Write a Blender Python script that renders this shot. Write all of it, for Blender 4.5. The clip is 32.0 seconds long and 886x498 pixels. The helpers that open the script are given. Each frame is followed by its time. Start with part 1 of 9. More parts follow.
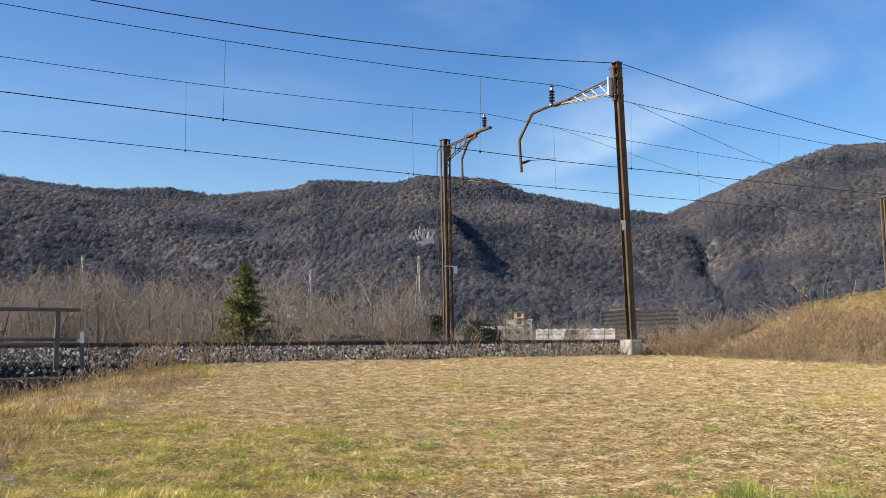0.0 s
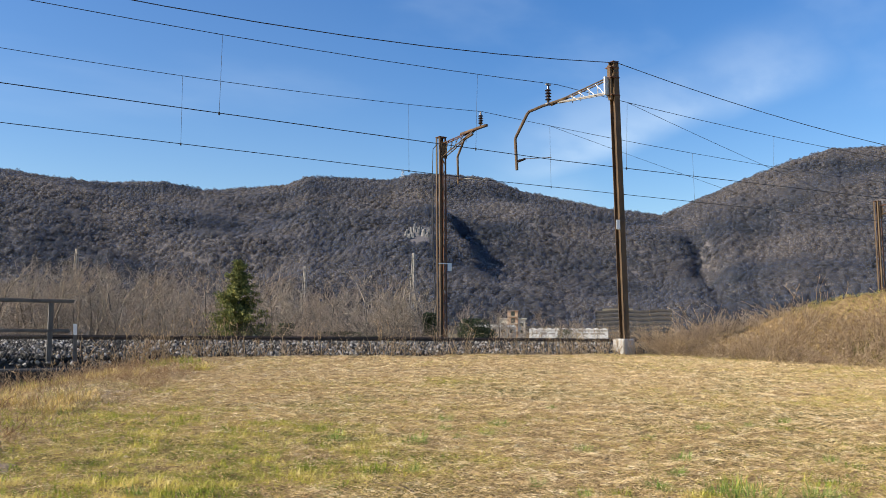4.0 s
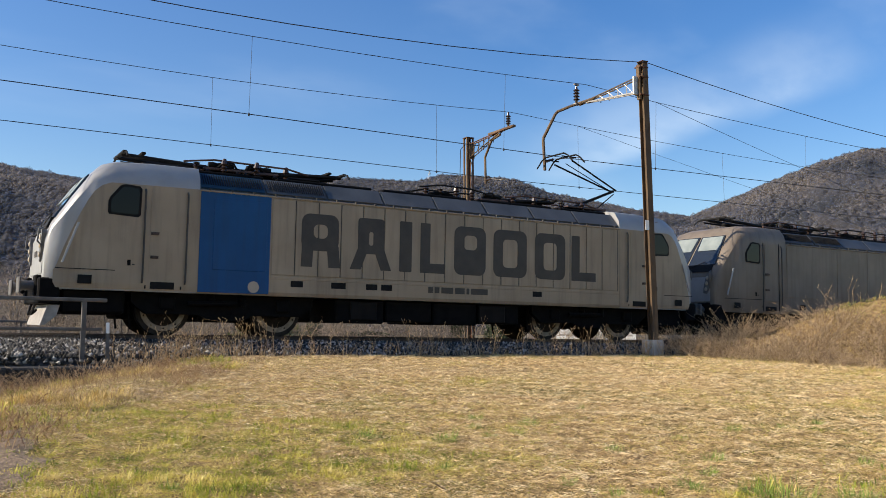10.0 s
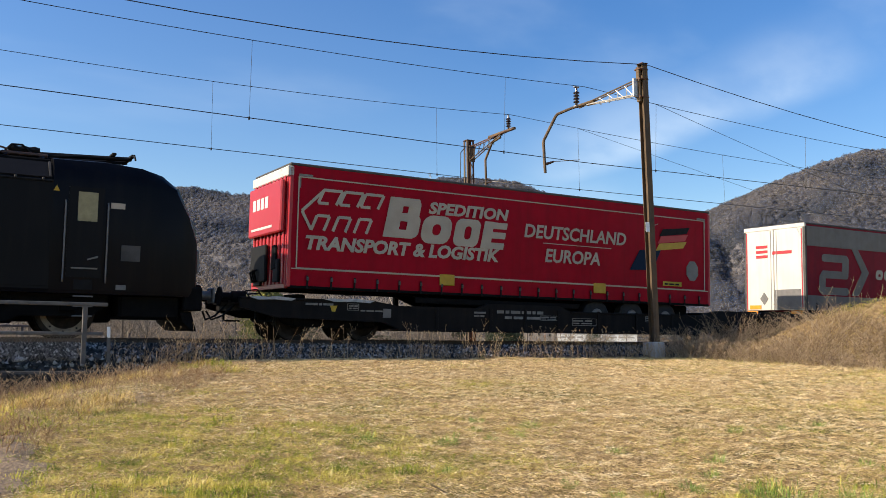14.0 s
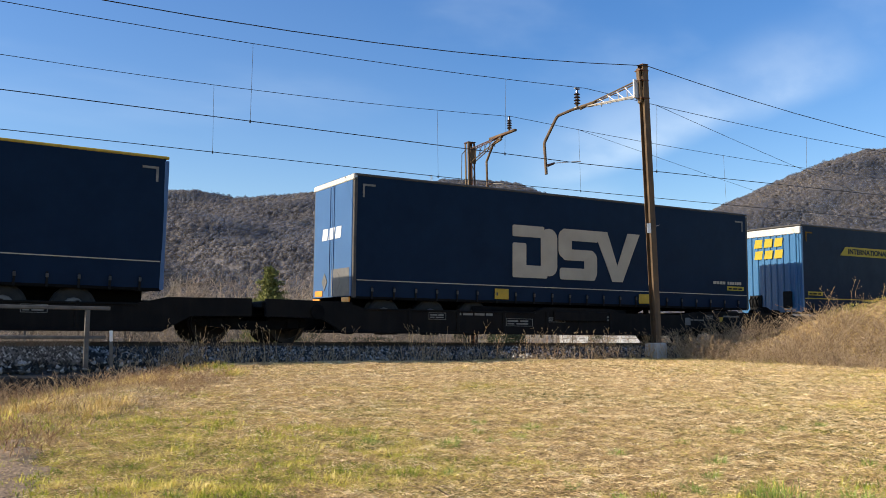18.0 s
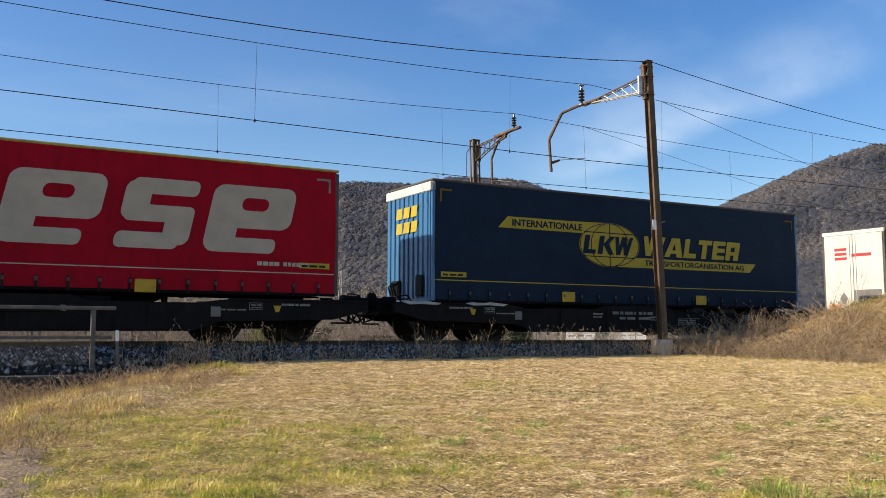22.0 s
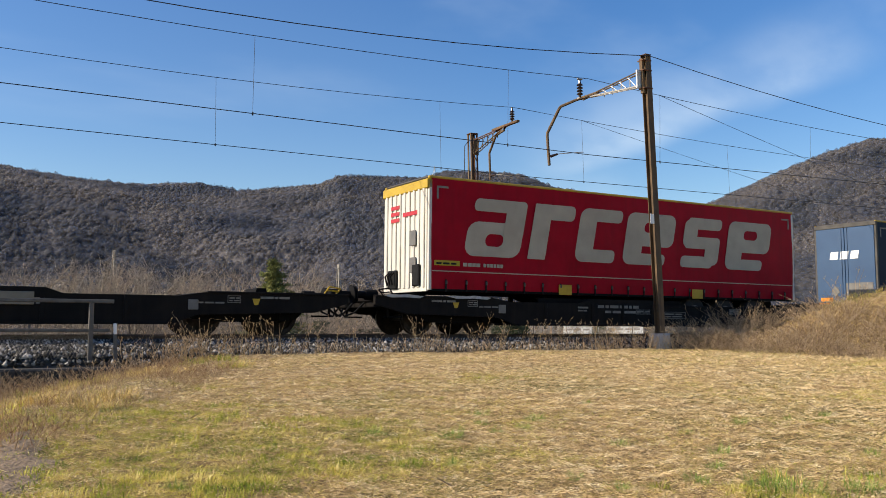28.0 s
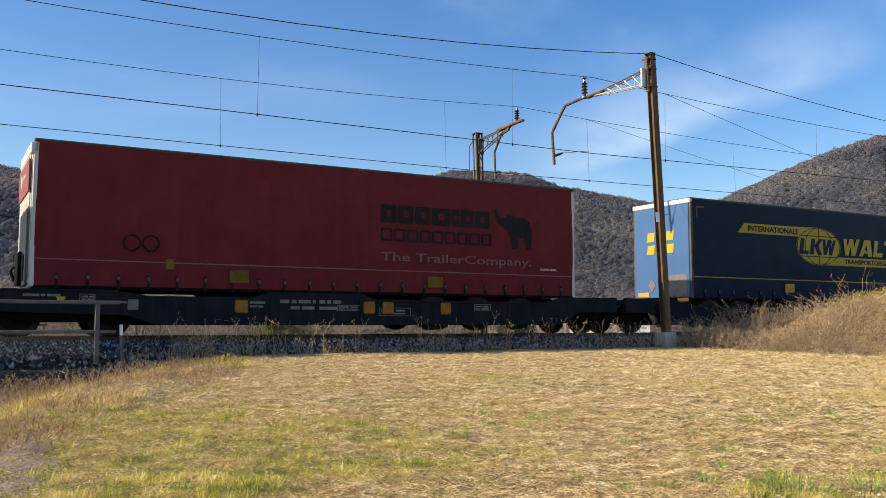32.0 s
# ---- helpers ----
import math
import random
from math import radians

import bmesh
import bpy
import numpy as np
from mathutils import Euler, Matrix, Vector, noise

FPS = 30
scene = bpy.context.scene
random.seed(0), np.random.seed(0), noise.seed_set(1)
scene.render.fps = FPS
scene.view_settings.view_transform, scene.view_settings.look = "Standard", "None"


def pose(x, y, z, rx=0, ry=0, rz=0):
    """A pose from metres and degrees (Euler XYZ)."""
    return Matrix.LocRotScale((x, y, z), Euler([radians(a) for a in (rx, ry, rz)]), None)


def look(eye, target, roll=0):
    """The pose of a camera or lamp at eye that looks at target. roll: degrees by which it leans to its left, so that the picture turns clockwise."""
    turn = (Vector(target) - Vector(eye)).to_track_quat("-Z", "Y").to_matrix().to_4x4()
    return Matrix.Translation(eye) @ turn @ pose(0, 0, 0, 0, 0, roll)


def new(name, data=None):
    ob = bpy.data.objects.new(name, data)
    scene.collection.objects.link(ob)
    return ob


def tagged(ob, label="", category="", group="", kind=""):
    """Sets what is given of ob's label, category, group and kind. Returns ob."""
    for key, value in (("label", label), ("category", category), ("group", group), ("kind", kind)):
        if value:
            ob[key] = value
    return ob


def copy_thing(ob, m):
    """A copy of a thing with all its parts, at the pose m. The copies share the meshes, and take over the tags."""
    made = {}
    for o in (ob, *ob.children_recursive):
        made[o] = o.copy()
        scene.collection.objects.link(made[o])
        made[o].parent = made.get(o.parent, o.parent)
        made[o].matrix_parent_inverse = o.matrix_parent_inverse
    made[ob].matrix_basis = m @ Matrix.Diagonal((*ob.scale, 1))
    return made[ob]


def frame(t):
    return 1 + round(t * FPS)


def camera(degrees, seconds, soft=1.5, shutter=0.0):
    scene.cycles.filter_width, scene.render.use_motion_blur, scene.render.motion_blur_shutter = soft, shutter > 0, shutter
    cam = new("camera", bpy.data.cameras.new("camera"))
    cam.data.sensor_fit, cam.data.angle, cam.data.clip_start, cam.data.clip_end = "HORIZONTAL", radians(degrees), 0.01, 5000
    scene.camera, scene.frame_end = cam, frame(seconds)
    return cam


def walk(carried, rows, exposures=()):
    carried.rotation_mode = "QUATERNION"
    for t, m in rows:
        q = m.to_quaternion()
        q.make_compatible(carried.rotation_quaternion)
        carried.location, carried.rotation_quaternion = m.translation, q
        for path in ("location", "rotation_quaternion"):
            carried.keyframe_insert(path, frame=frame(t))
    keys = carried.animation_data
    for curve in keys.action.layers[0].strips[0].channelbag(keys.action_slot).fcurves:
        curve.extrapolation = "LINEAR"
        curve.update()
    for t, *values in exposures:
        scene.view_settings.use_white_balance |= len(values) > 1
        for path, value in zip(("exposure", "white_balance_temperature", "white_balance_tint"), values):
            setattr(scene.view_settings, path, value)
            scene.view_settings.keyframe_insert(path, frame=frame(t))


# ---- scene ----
import itertools

# World: x along the railway (trains run towards -x), y away from the camera, z up, rail top near 0.
cam = camera(52.8, 32.0, soft=0.8)
PATH = (
    (0.0, -0.003, 0.020, -0.038, 58.34, 6.03, -0.47),
    (0.5, -0.003, 0.021, -0.038, 58.35, 6.00, -0.37),
    (1.0, -0.004, 0.022, -0.039, 58.33, 5.94, -0.33),
    (1.5, -0.004, 0.022, -0.040, 58.29, 5.91, -0.32),
    (2.0, -0.005, 0.021, -0.042, 58.29, 5.91, -0.37),
    (2.5, -0.006, 0.019, -0.045, 58.23, 5.88, -0.24),
    (3.0, -0.007, 0.015, -0.051, 58.20, 5.79, -0.05),
    (3.5, -0.010, 0.009, -0.058, 58.14, 5.78, 0.11),
    (5.5, -0.028, -0.018, -0.085, 57.59, 6.39, 0.50),
    (6.0, -0.031, -0.019, -0.086, 57.68, 6.27, 0.54),
    (6.5, -0.033, -0.018, -0.085, 57.87, 6.12, 0.56),
    (7.0, -0.035, -0.016, -0.084, 58.11, 6.04, 0.50),
    (7.5, -0.038, -0.013, -0.084, 58.39, 6.04, 0.43),
    (8.0, -0.040, -0.008, -0.084, 58.72, 6.07, 0.38),
    (8.5, -0.042, -0.002, -0.085, 59.05, 6.07, 0.35),
    (9.0, -0.044, 0.003, -0.086, 59.34, 6.02, 0.38),
    (9.5, -0.045, 0.009, -0.088, 59.57, 5.99, 0.43),
    (10.0, -0.047, 0.013, -0.089, 59.70, 5.96, 0.49),
    (10.5, -0.047, 0.016, -0.090, 59.75, 5.96, 0.59),
    (11.0, -0.047, 0.016, -0.089, 59.79, 5.99, 0.52),
    (11.5, -0.046, 0.014, -0.088, 59.80, 6.05, 0.39),
    (12.0, -0.045, 0.012, -0.087, 59.80, 6.14, 0.30),
    (12.5, -0.044, 0.010, -0.086, 59.73, 6.16, 0.33),
    (13.0, -0.043, 0.008, -0.086, 59.72, 6.18, 0.26),
    (13.5, -0.042, 0.006, -0.086, 59.73, 6.14, 0.23),
    (14.0, -0.043, 0.005, -0.085, 59.76, 6.13, 0.27),
    (14.5, -0.044, 0.003, -0.086, 59.80, 6.12, 0.31),
    (16.5, -0.051, -0.009, -0.083, 59.89, 6.24, 0.18),
    (17.0, -0.051, -0.010, -0.082, 59.89, 6.26, 0.14),
    (17.5, -0.050, -0.013, -0.082, 59.88, 6.25, 0.04),
    (18.0, -0.048, -0.014, -0.081, 59.87, 6.25, -0.01),
    (18.5, -0.045, -0.016, -0.081, 59.89, 6.26, -0.11),
    (19.0, -0.041, -0.018, -0.081, 59.91, 6.27, -0.17),
    (19.5, -0.037, -0.019, -0.081, 59.95, 6.28, -0.22),
    (20.0, -0.033, -0.020, -0.081, 60.03, 6.27, -0.37),
    (20.5, -0.029, -0.019, -0.081, 60.13, 6.27, -0.45),
    (21.0, -0.026, -0.018, -0.082, 60.20, 6.23, -0.45),
    (21.5, -0.024, -0.017, -0.082, 60.24, 6.17, -0.43),
    (22.0, -0.023, -0.015, -0.082, 60.26, 6.12, -0.34),
    (22.5, -0.023, -0.012, -0.083, 60.29, 6.07, -0.30),
    (23.0, -0.024, -0.010, -0.083, 60.28, 6.06, -0.21),
    (23.5, -0.025, -0.007, -0.083, 60.27, 6.01, -0.18),
    (24.0, -0.027, -0.005, -0.084, 60.23, 5.96, -0.10),
    (24.5, -0.029, -0.003, -0.084, 60.17, 5.94, -0.09),
    (25.0, -0.032, -0.004, -0.083, 60.12, 5.94, -0.11),
    (25.5, -0.036, -0.006, -0.083, 60.07, 5.92, -0.15),
    (27.5, -0.043, -0.017, -0.082, 60.08, 5.80, -0.27),
    (28.0, -0.041, -0.015, -0.082, 60.09, 5.71, -0.25),
    (28.5, -0.037, -0.013, -0.083, 60.09, 5.62, -0.21),
    (29.0, -0.033, -0.012, -0.084, 60.13, 5.58, -0.22),
    (29.5, -0.029, -0.012, -0.084, 60.19, 5.60, -0.25),
    (30.0, -0.026, -0.013, -0.084, 60.25, 5.64, -0.37),
    (30.5, -0.024, -0.015, -0.085, 60.33, 5.68, -0.42),
    (31.0, -0.022, -0.018, -0.084, 60.44, 5.70, -0.49),
    (31.5, -0.022, -0.021, -0.084, 60.49, 5.70, -0.51),
    (32.0, -0.022, -0.023, -0.084, 60.48, 5.70, -0.50),
)


def cam_row(t, x, y, z, turn, tilt, lean):
    a, b = radians(turn), radians(tilt)
    way = Vector((math.cos(a) * math.cos(b), math.sin(a) * math.cos(b), math.sin(b)))
    return t, look((x, y, z), Vector((x, y, z)) + way, lean)


# the film camera opens up a little once the dark train fills the picture
STOPS = ((0, 0.48, 6650, 10), (7.5, 0.48, 6650, 10), (9, 0.42, 6700, 10), (10, 0.50, 6900, 11), (11, 0.58, 6950, 11), (12, 0.65, 6950, 11), (14, 0.58, 6950, 11), (17, 0.62, 6950, 11), (20, 0.54, 7000, 11), (22, 0.50, 7000, 11), (24, 0.50, 7000, 11), (25, 0.58, 7000, 11), (28, 0.42, 6950, 11), (29.5, 0.52, 6980, 11), (32, 0.60, 7000, 11))
walk(cam, [cam_row(*r) for r in PATH], STOPS)

# ---- light ----
SUN_TURN, SUN_HEIGHT = 163.0, 28.0
world = bpy.data.worlds.new("sky")
scene.world = world
world.use_nodes = True
wn, wl = world.node_tree.nodes, world.node_tree.links
sky = wn.new("ShaderNodeTexSky")
sky.sky_type, sky.sun_disc = "NISHITA", False
sky.sun_elevation, sky.sun_rotation = radians(SUN_HEIGHT), radians(90 - SUN_TURN)
sky.altitude, sky.air_density, sky.dust_density, sky.ozone_density = 300, 1.15, 0.55, 2.6
back = wn["Background"]
back.inputs["Strength"].default_value = 0.122
# thin cirrus: one long soft streak with a crisp lower edge, and faint wisps
tc = wn.new("ShaderNodeTexCoord")


def along(way):
    d = wn.new("ShaderNodeVectorMath")
    d.operation = "DOT_PRODUCT"
    d.inputs[1].default_value = way
    wl.new(tc.outputs["Generated"], d.inputs[0])
    return d.outputs["Value"]


def sky_noise(scale, detail, stretch):
    mp = wn.new("ShaderNodeMapping")
    mp.inputs["Rotation"].default_value = (radians(-12), radians(21), radians(-52))
    mp.inputs["Scale"].default_value = stretch
    ns = wn.new("ShaderNodeTexNoise")
    ns.inputs["Scale"].default_value, ns.inputs["Detail"].default_value, ns.inputs["Roughness"].default_value = scale, detail, 0.5
    wl.new(tc.outputs["Generated"], mp.inputs[0])
    wl.new(mp.outputs[0], ns.inputs["Vector"])
    return ns.outputs["Fac"]


def sky_ramp(value, lo, hi, stops):
    r = wn.new("ShaderNodeMapRange")
    r.inputs["From Min"].default_value, r.inputs["From Max"].default_value = lo, hi
    wl.new(value, r.inputs["Value"])
    c = wn.new("ShaderNodeValToRGB")
    c.color_ramp.interpolation = "EASE"
    while len(c.color_ramp.elements) < len(stops):
        c.color_ramp.elements.new(0.5)
    for k, (p, g) in enumerate(stops):
        c.color_ramp.elements[k].position, c.color_ramp.elements[k].color = (p - lo) / (hi - lo), (g, g, g, 1)
    wl.new(r.outputs[0], c.inputs[0])
    return c.outputs[0]


def sky_math(op, a, b):
    m = wn.new("ShaderNodeMath")
    m.operation = op
    for k, v in enumerate((a, b)):
        if isinstance(v, float):
            m.inputs[k].default_value = v
        else:
            wl.new(v, m.inputs[k])
    return m.outputs[0]


waver = sky_math("MULTIPLY", sky_math("SUBTRACT", sky_noise(7.0, 3.0, (1, 1, 1)), 0.5), 0.035)
across = sky_ramp(sky_math("ADD", along((-0.3594, 0.0712, 0.9305)), waver), -0.02, 0.16, ((-0.012, 0.0), (0.014, 0.40), (0.04, 0.25), (0.10, 0.0)))
length = sky_ramp(along((0.5928, -0.7527, 0.2865)), -0.3, 0.25, ((-0.26, 0.0), (-0.10, 0.9), (0.08, 0.72), (0.19, 0.0)))
fleece = sky_ramp(sky_noise(5.0, 5.0, (1.0, 4.0, 5.0)), 0.2, 0.8, ((0.3, 0.5), (0.68, 1.0)))
streak_fac = sky_math("MULTIPLY", sky_math("MULTIPLY", across, length), fleece)
wisps = sky_ramp(sky_noise(1.3, 5.0, (1.0, 5.2, 7.0)), 0.3, 0.95, ((0.42, 0.0), (0.85, 0.17)))
veil = sky_ramp(along((0.0853, 0.9744, 0.2079)), 0.8, 1.0, ((0.85, 0.0), (0.985, 0.03)))
cloud_fac = sky_math("ADD", sky_math("MAXIMUM", streak_fac, wisps), veil)
mx = wn.new("ShaderNodeMix")
mx.data_type = "RGBA"
mx.inputs["B"].default_value = (5.6, 6.6, 7.5, 1)
hs = wn.new("ShaderNodeHueSaturation")
hs.inputs["Saturation"].default_value = 1.36
hs.inputs["Hue"].default_value = 0.513
wl.new(sky.outputs[0], hs.inputs["Color"])
wl.new(cloud_fac, mx.inputs["Factor"])
wl.new(hs.outputs[0], mx.inputs["A"])
wl.new(mx.outputs["Result"], back.inputs["Color"])

sun = new("sun", bpy.data.lights.new("sun", "SUN"))
sun.data.energy, sun.data.angle, sun.data.color = 5.0, radians(0.53), (1.0, 0.915, 0.79)
sa, sb = radians(SUN_TURN), radians(SUN_HEIGHT)
sun.matrix_world = look((math.cos(sa) * math.cos(sb) * 100, math.sin(sa) * math.cos(sb) * 100, math.sin(sb) * 100), (0, 0, 0))


# ---- materials ----
def surf(name, c1, c2, scale=4.0, rough=0.7, metal=0.0, bump=0.0, bscale=40.0, fine=0.25, vary="", amount=0.25, coat=0.0, stretch=(1, 1, 1), streak=None, spec=0.5):
    """Two colours mixed by noise at two scales, with relief; vary: 'object' or 'island' shifts the value piece by piece."""
    m = bpy.data.materials.new(name)
    m.use_nodes = True
    n, l = m.node_tree.nodes, m.node_tree.links
    b = n["Principled BSDF"]
    co = n.new("ShaderNodeTexCoord")
    sc = n.new("ShaderNodeMapping")
    sc.inputs["Scale"].default_value = stretch
    l.new(co.outputs["Object"], sc.inputs[0])
    big, small = n.new("ShaderNodeTexNoise"), n.new("ShaderNodeTexNoise")
    big.inputs["Scale"].default_value, big.inputs["Detail"].default_value = scale, 4
    small.inputs["Scale"].default_value, small.inputs["Detail"].default_value = bscale, 3
    l.new(sc.outputs[0], big.inputs["Vector"])
    l.new(sc.outputs[0], small.inputs["Vector"])
    ad = n.new("ShaderNodeMix")
    ad.inputs["Factor"].default_value = fine
    l.new(big.outputs["Fac"], ad.inputs["A"])
    l.new(small.outputs["Fac"], ad.inputs["B"])
    ramp = n.new("ShaderNodeValToRGB")
    ramp.color_ramp.elements[0].position, ramp.color_ramp.elements[1].position = 0.34, 0.66
    ramp.color_ramp.elements[0].color, ramp.color_ramp.elements[1].color = (*c1, 1), (*c2, 1)
    l.new(ad.outputs["Result"], ramp.inputs[0])
    out = ramp.outputs[0]
    if streak:
        wv = n.new("ShaderNodeTexNoise")
        wm = n.new("ShaderNodeMapping")
        wm.inputs["Scale"].default_value = (3.0, 3.0, 0.25)
        wv.inputs["Scale"].default_value, wv.inputs["Detail"].default_value = 2.0, 4
        l.new(co.outputs["Object"], wm.inputs[0])
        l.new(wm.outputs[0], wv.inputs["Vector"])
        wr = n.new("ShaderNodeValToRGB")
        wr.color_ramp.elements[0].position, wr.color_ramp.elements[1].position = 0.48, 0.75
        wr.color_ramp.elements[1].color = (streak[3], streak[3], streak[3], 1)
        l.new(wv.outputs["Fac"], wr.inputs[0])
        sm = n.new("ShaderNodeMix")
        sm.data_type = "RGBA"
        sm.inputs["B"].default_value = (*streak[:3], 1)
        l.new(wr.outputs[0], sm.inputs["Factor"])
        l.new(out, sm.inputs["A"])
        out = sm.outputs["Result"]
    if vary:
        if vary == "object":
            rnd = n.new("ShaderNodeObjectInfo").outputs["Random"]
        else:
            rnd = n.new("ShaderNodeNewGeometry").outputs["Random Per Island"]
        mr = n.new("ShaderNodeMapRange")
        mr.inputs["To Min"].default_value, mr.inputs["To Max"].default_value = 1 - amount, 1 + amount
        l.new(rnd, mr.inputs["Value"])
        hv = n.new("ShaderNodeHueSaturation")
        l.new(mr.outputs[0], hv.inputs["Value"])
        l.new(out, hv.inputs["Color"])
        out = hv.outputs[0]
    l.new(out, b.inputs["Base Color"])
    b.inputs["Roughness"].default_value, b.inputs["Metallic"].default_value = rough, metal
    b.inputs["Specular IOR Level"].default_value = spec
    if coat:
        b.inputs["Coat Weight"].default_value, b.inputs["Coat Roughness"].default_value = coat, 0.15
    if bump:
        bp = n.new("ShaderNodeBump")
        bp.inputs["Strength"].default_value, bp.inputs["Distance"].default_value = bump, 0.02
        l.new(small.outputs["Fac"], bp.inputs["Height"])
        l.new(bp.outputs[0], b.inputs["Normal"])
    return m


def leafy(name, ramp, rough=0.85, light=0.25, patch=0.0, relief=0.0, gaps=0.0):
    """Blades, twigs and leaves: a colour for each island out of a ramp, a little light through."""
    m = bpy.data.materials.new(name)
    m.use_nodes = True
    n, l = m.node_tree.nodes, m.node_tree.links
    b = n["Principled BSDF"]
    g = n.new("ShaderNodeNewGeometry")
    r = n.new("ShaderNodeValToRGB")
    while len(r.color_ramp.elements) < len(ramp):
        r.color_ramp.elements.new(0.5)
    for i, c in enumerate(ramp):
        r.color_ramp.elements[i].position = i / (len(ramp) - 1)
        r.color_ramp.elements[i].color = (*c, 1)
    if patch:
        co, nz, ad = n.new("ShaderNodeTexCoord"), n.new("ShaderNodeTexNoise"), n.new("ShaderNodeMix")
        nz.inputs["Scale"].default_value, nz.inputs["Detail"].default_value = patch, 3
        l.new(co.outputs["Object"], nz.inputs["Vector"])
        ad.inputs["Factor"].default_value = 0.74
        l.new(g.outputs["Random Per Island"], ad.inputs["A"])
        st = n.new("ShaderNodeMapRange")
        st.inputs["From Min"].default_value, st.inputs["From Max"].default_value = 0.34, 0.66
        l.new(nz.outputs["Fac"], st.inputs["Value"])
        l.new(st.outputs[0], ad.inputs["B"])
        l.new(ad.outputs["Result"], r.inputs[0])
    else:
        l.new(g.outputs["Random Per Island"], r.inputs[0])
    l.new(r.outputs[0], b.inputs["Base Color"])
    b.inputs["Roughness"].default_value = rough
    b.inputs["Specular IOR Level"].default_value = 0.2
    if relief:
        tw, bp, cq = n.new("ShaderNodeTexNoise"), n.new("ShaderNodeBump"), n.new("ShaderNodeTexCoord")
        tw.inputs["Scale"].default_value, tw.inputs["Detail"].default_value = relief, 4
        bp.inputs["Strength"].default_value, bp.inputs["Distance"].default_value = 0.5, 0.9
        l.new(cq.outputs["Object"], tw.inputs["Vector"])
        l.new(tw.outputs["Fac"], bp.inputs["Height"])
        l.new(bp.outputs[0], b.inputs["Normal"])
    if light:
        t = n.new("ShaderNodeBsdfTranslucent")
        s = n.new("ShaderNodeMixShader")
        s.inputs[0].default_value = light
        l.new(r.outputs[0], t.inputs["Color"])
        l.new(b.outputs[0], s.inputs[1])
        l.new(t.outputs[0], s.inputs[2])
        l.new(s.outputs[0], n["Material Output"].inputs["Surface"])
    if gaps:
        # the crowns are mostly air between fine twigs
        cg, ng, rg = n.new("ShaderNodeTexCoord"), n.new("ShaderNodeTexNoise"), n.new("ShaderNodeMapRange")
        ng.inputs["Scale"].default_value, ng.inputs["Detail"].default_value = gaps, 3
        rg.inputs["From Min"].default_value, rg.inputs["From Max"].default_value = 0.38, 0.62
        rg.inputs["To Min"].default_value, rg.inputs["To Max"].default_value = 0.38, 0.92
        l.new(cg.outputs["Object"], ng.inputs["Vector"])
        l.new(ng.outputs["Fac"], rg.inputs["Value"])
        air, sg = n.new("ShaderNodeBsdfTransparent"), n.new("ShaderNodeMixShader")
        l.new(rg.outputs[0], sg.inputs[0])
        l.new((s if light else b).outputs[0], sg.inputs[1])
        l.new(air.outputs[0], sg.inputs[2])
        l.new(sg.outputs[0], n["Material Output"].inputs["Surface"])
    return m


def glass(name, tint=(0.02, 0.025, 0.03), rough=0.04):
    m = bpy.data.materials.new(name)
    m.use_nodes = True
    b = m.node_tree.nodes["Principled BSDF"]
    b.inputs["Base Color"].default_value = (*tint, 1)
    b.inputs["Roughness"].default_value = rough
    b.inputs["Specular IOR Level"].default_value = 0.5
    b.inputs["Coat Weight"].default_value = 0.15
    return m


M_RUST = surf("rusty_painted_steel", (0.05, 0.032, 0.020), (0.15, 0.092, 0.045), 2.0, 0.75, 0.2, 0.5, 60, 0.4, streak=(0.26, 0.17, 0.08, 0.5))
M_RUSTD = surf("dark_rusted_steel", (0.06, 0.03, 0.02), (0.17, 0.075, 0.04), 3.0, 0.8, 0.2, 0.5, 60, 0.4)
M_GALV = surf("weathered_galvanised_steel", (0.42, 0.40, 0.37), (0.60, 0.57, 0.52), 6.0, 0.5, 0.55, 0.15, 80)
M_ZINC = surf("dull_grey_zinc", (0.24, 0.22, 0.20), (0.38, 0.35, 0.31), 7.0, 0.6, 0.5, 0.2, 90)
M_FENCE = surf("dull_brown_grey_steel", (0.085, 0.078, 0.07), (0.15, 0.138, 0.122), 7.0, 0.7, 0.2, 0.2, 90)
M_INSUL = surf("brown_glazed_porcelain", (0.02, 0.014, 0.012), (0.05, 0.03, 0.022), 20, 0.25, 0.0)
M_WIRE = surf("oxidised_copper_wire", (0.03, 0.032, 0.03), (0.06, 0.055, 0.05), 30, 0.55, 0.5)
M_CONC = surf("weathered_concrete", (0.36, 0.34, 0.30), (0.56, 0.53, 0.48), 3.0, 0.9, 0, 0.6, 45, 0.4, streak=(0.2, 0.18, 0.15, 0.5))
M_RAIL = surf("brown_rail_steel", (0.045, 0.032, 0.026), (0.10, 0.065, 0.045), 6, 0.7, 0.3, 0.2, 80)
M_SLEEPER = surf("grey_concrete_sleeper", (0.25, 0.23, 0.21), (0.38, 0.36, 0.33), 5, 0.9, 0, 0.4, 60)
# Shade and the black gaps between stones are put into these two colours.
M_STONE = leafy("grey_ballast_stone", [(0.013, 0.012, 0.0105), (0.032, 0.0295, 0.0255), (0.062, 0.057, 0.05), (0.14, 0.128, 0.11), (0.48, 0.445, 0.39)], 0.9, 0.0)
M_BALLAST = surf("dark_gap_gravel_bed", (0.012, 0.012, 0.012), (0.07, 0.067, 0.063), 14.0, 0.95, 0, 1.0, 34, 0.5)
M_WHITE = surf("white_enamel_plate", (0.70, 0.70, 0.68), (0.82, 0.81, 0.78), 5, 0.45)


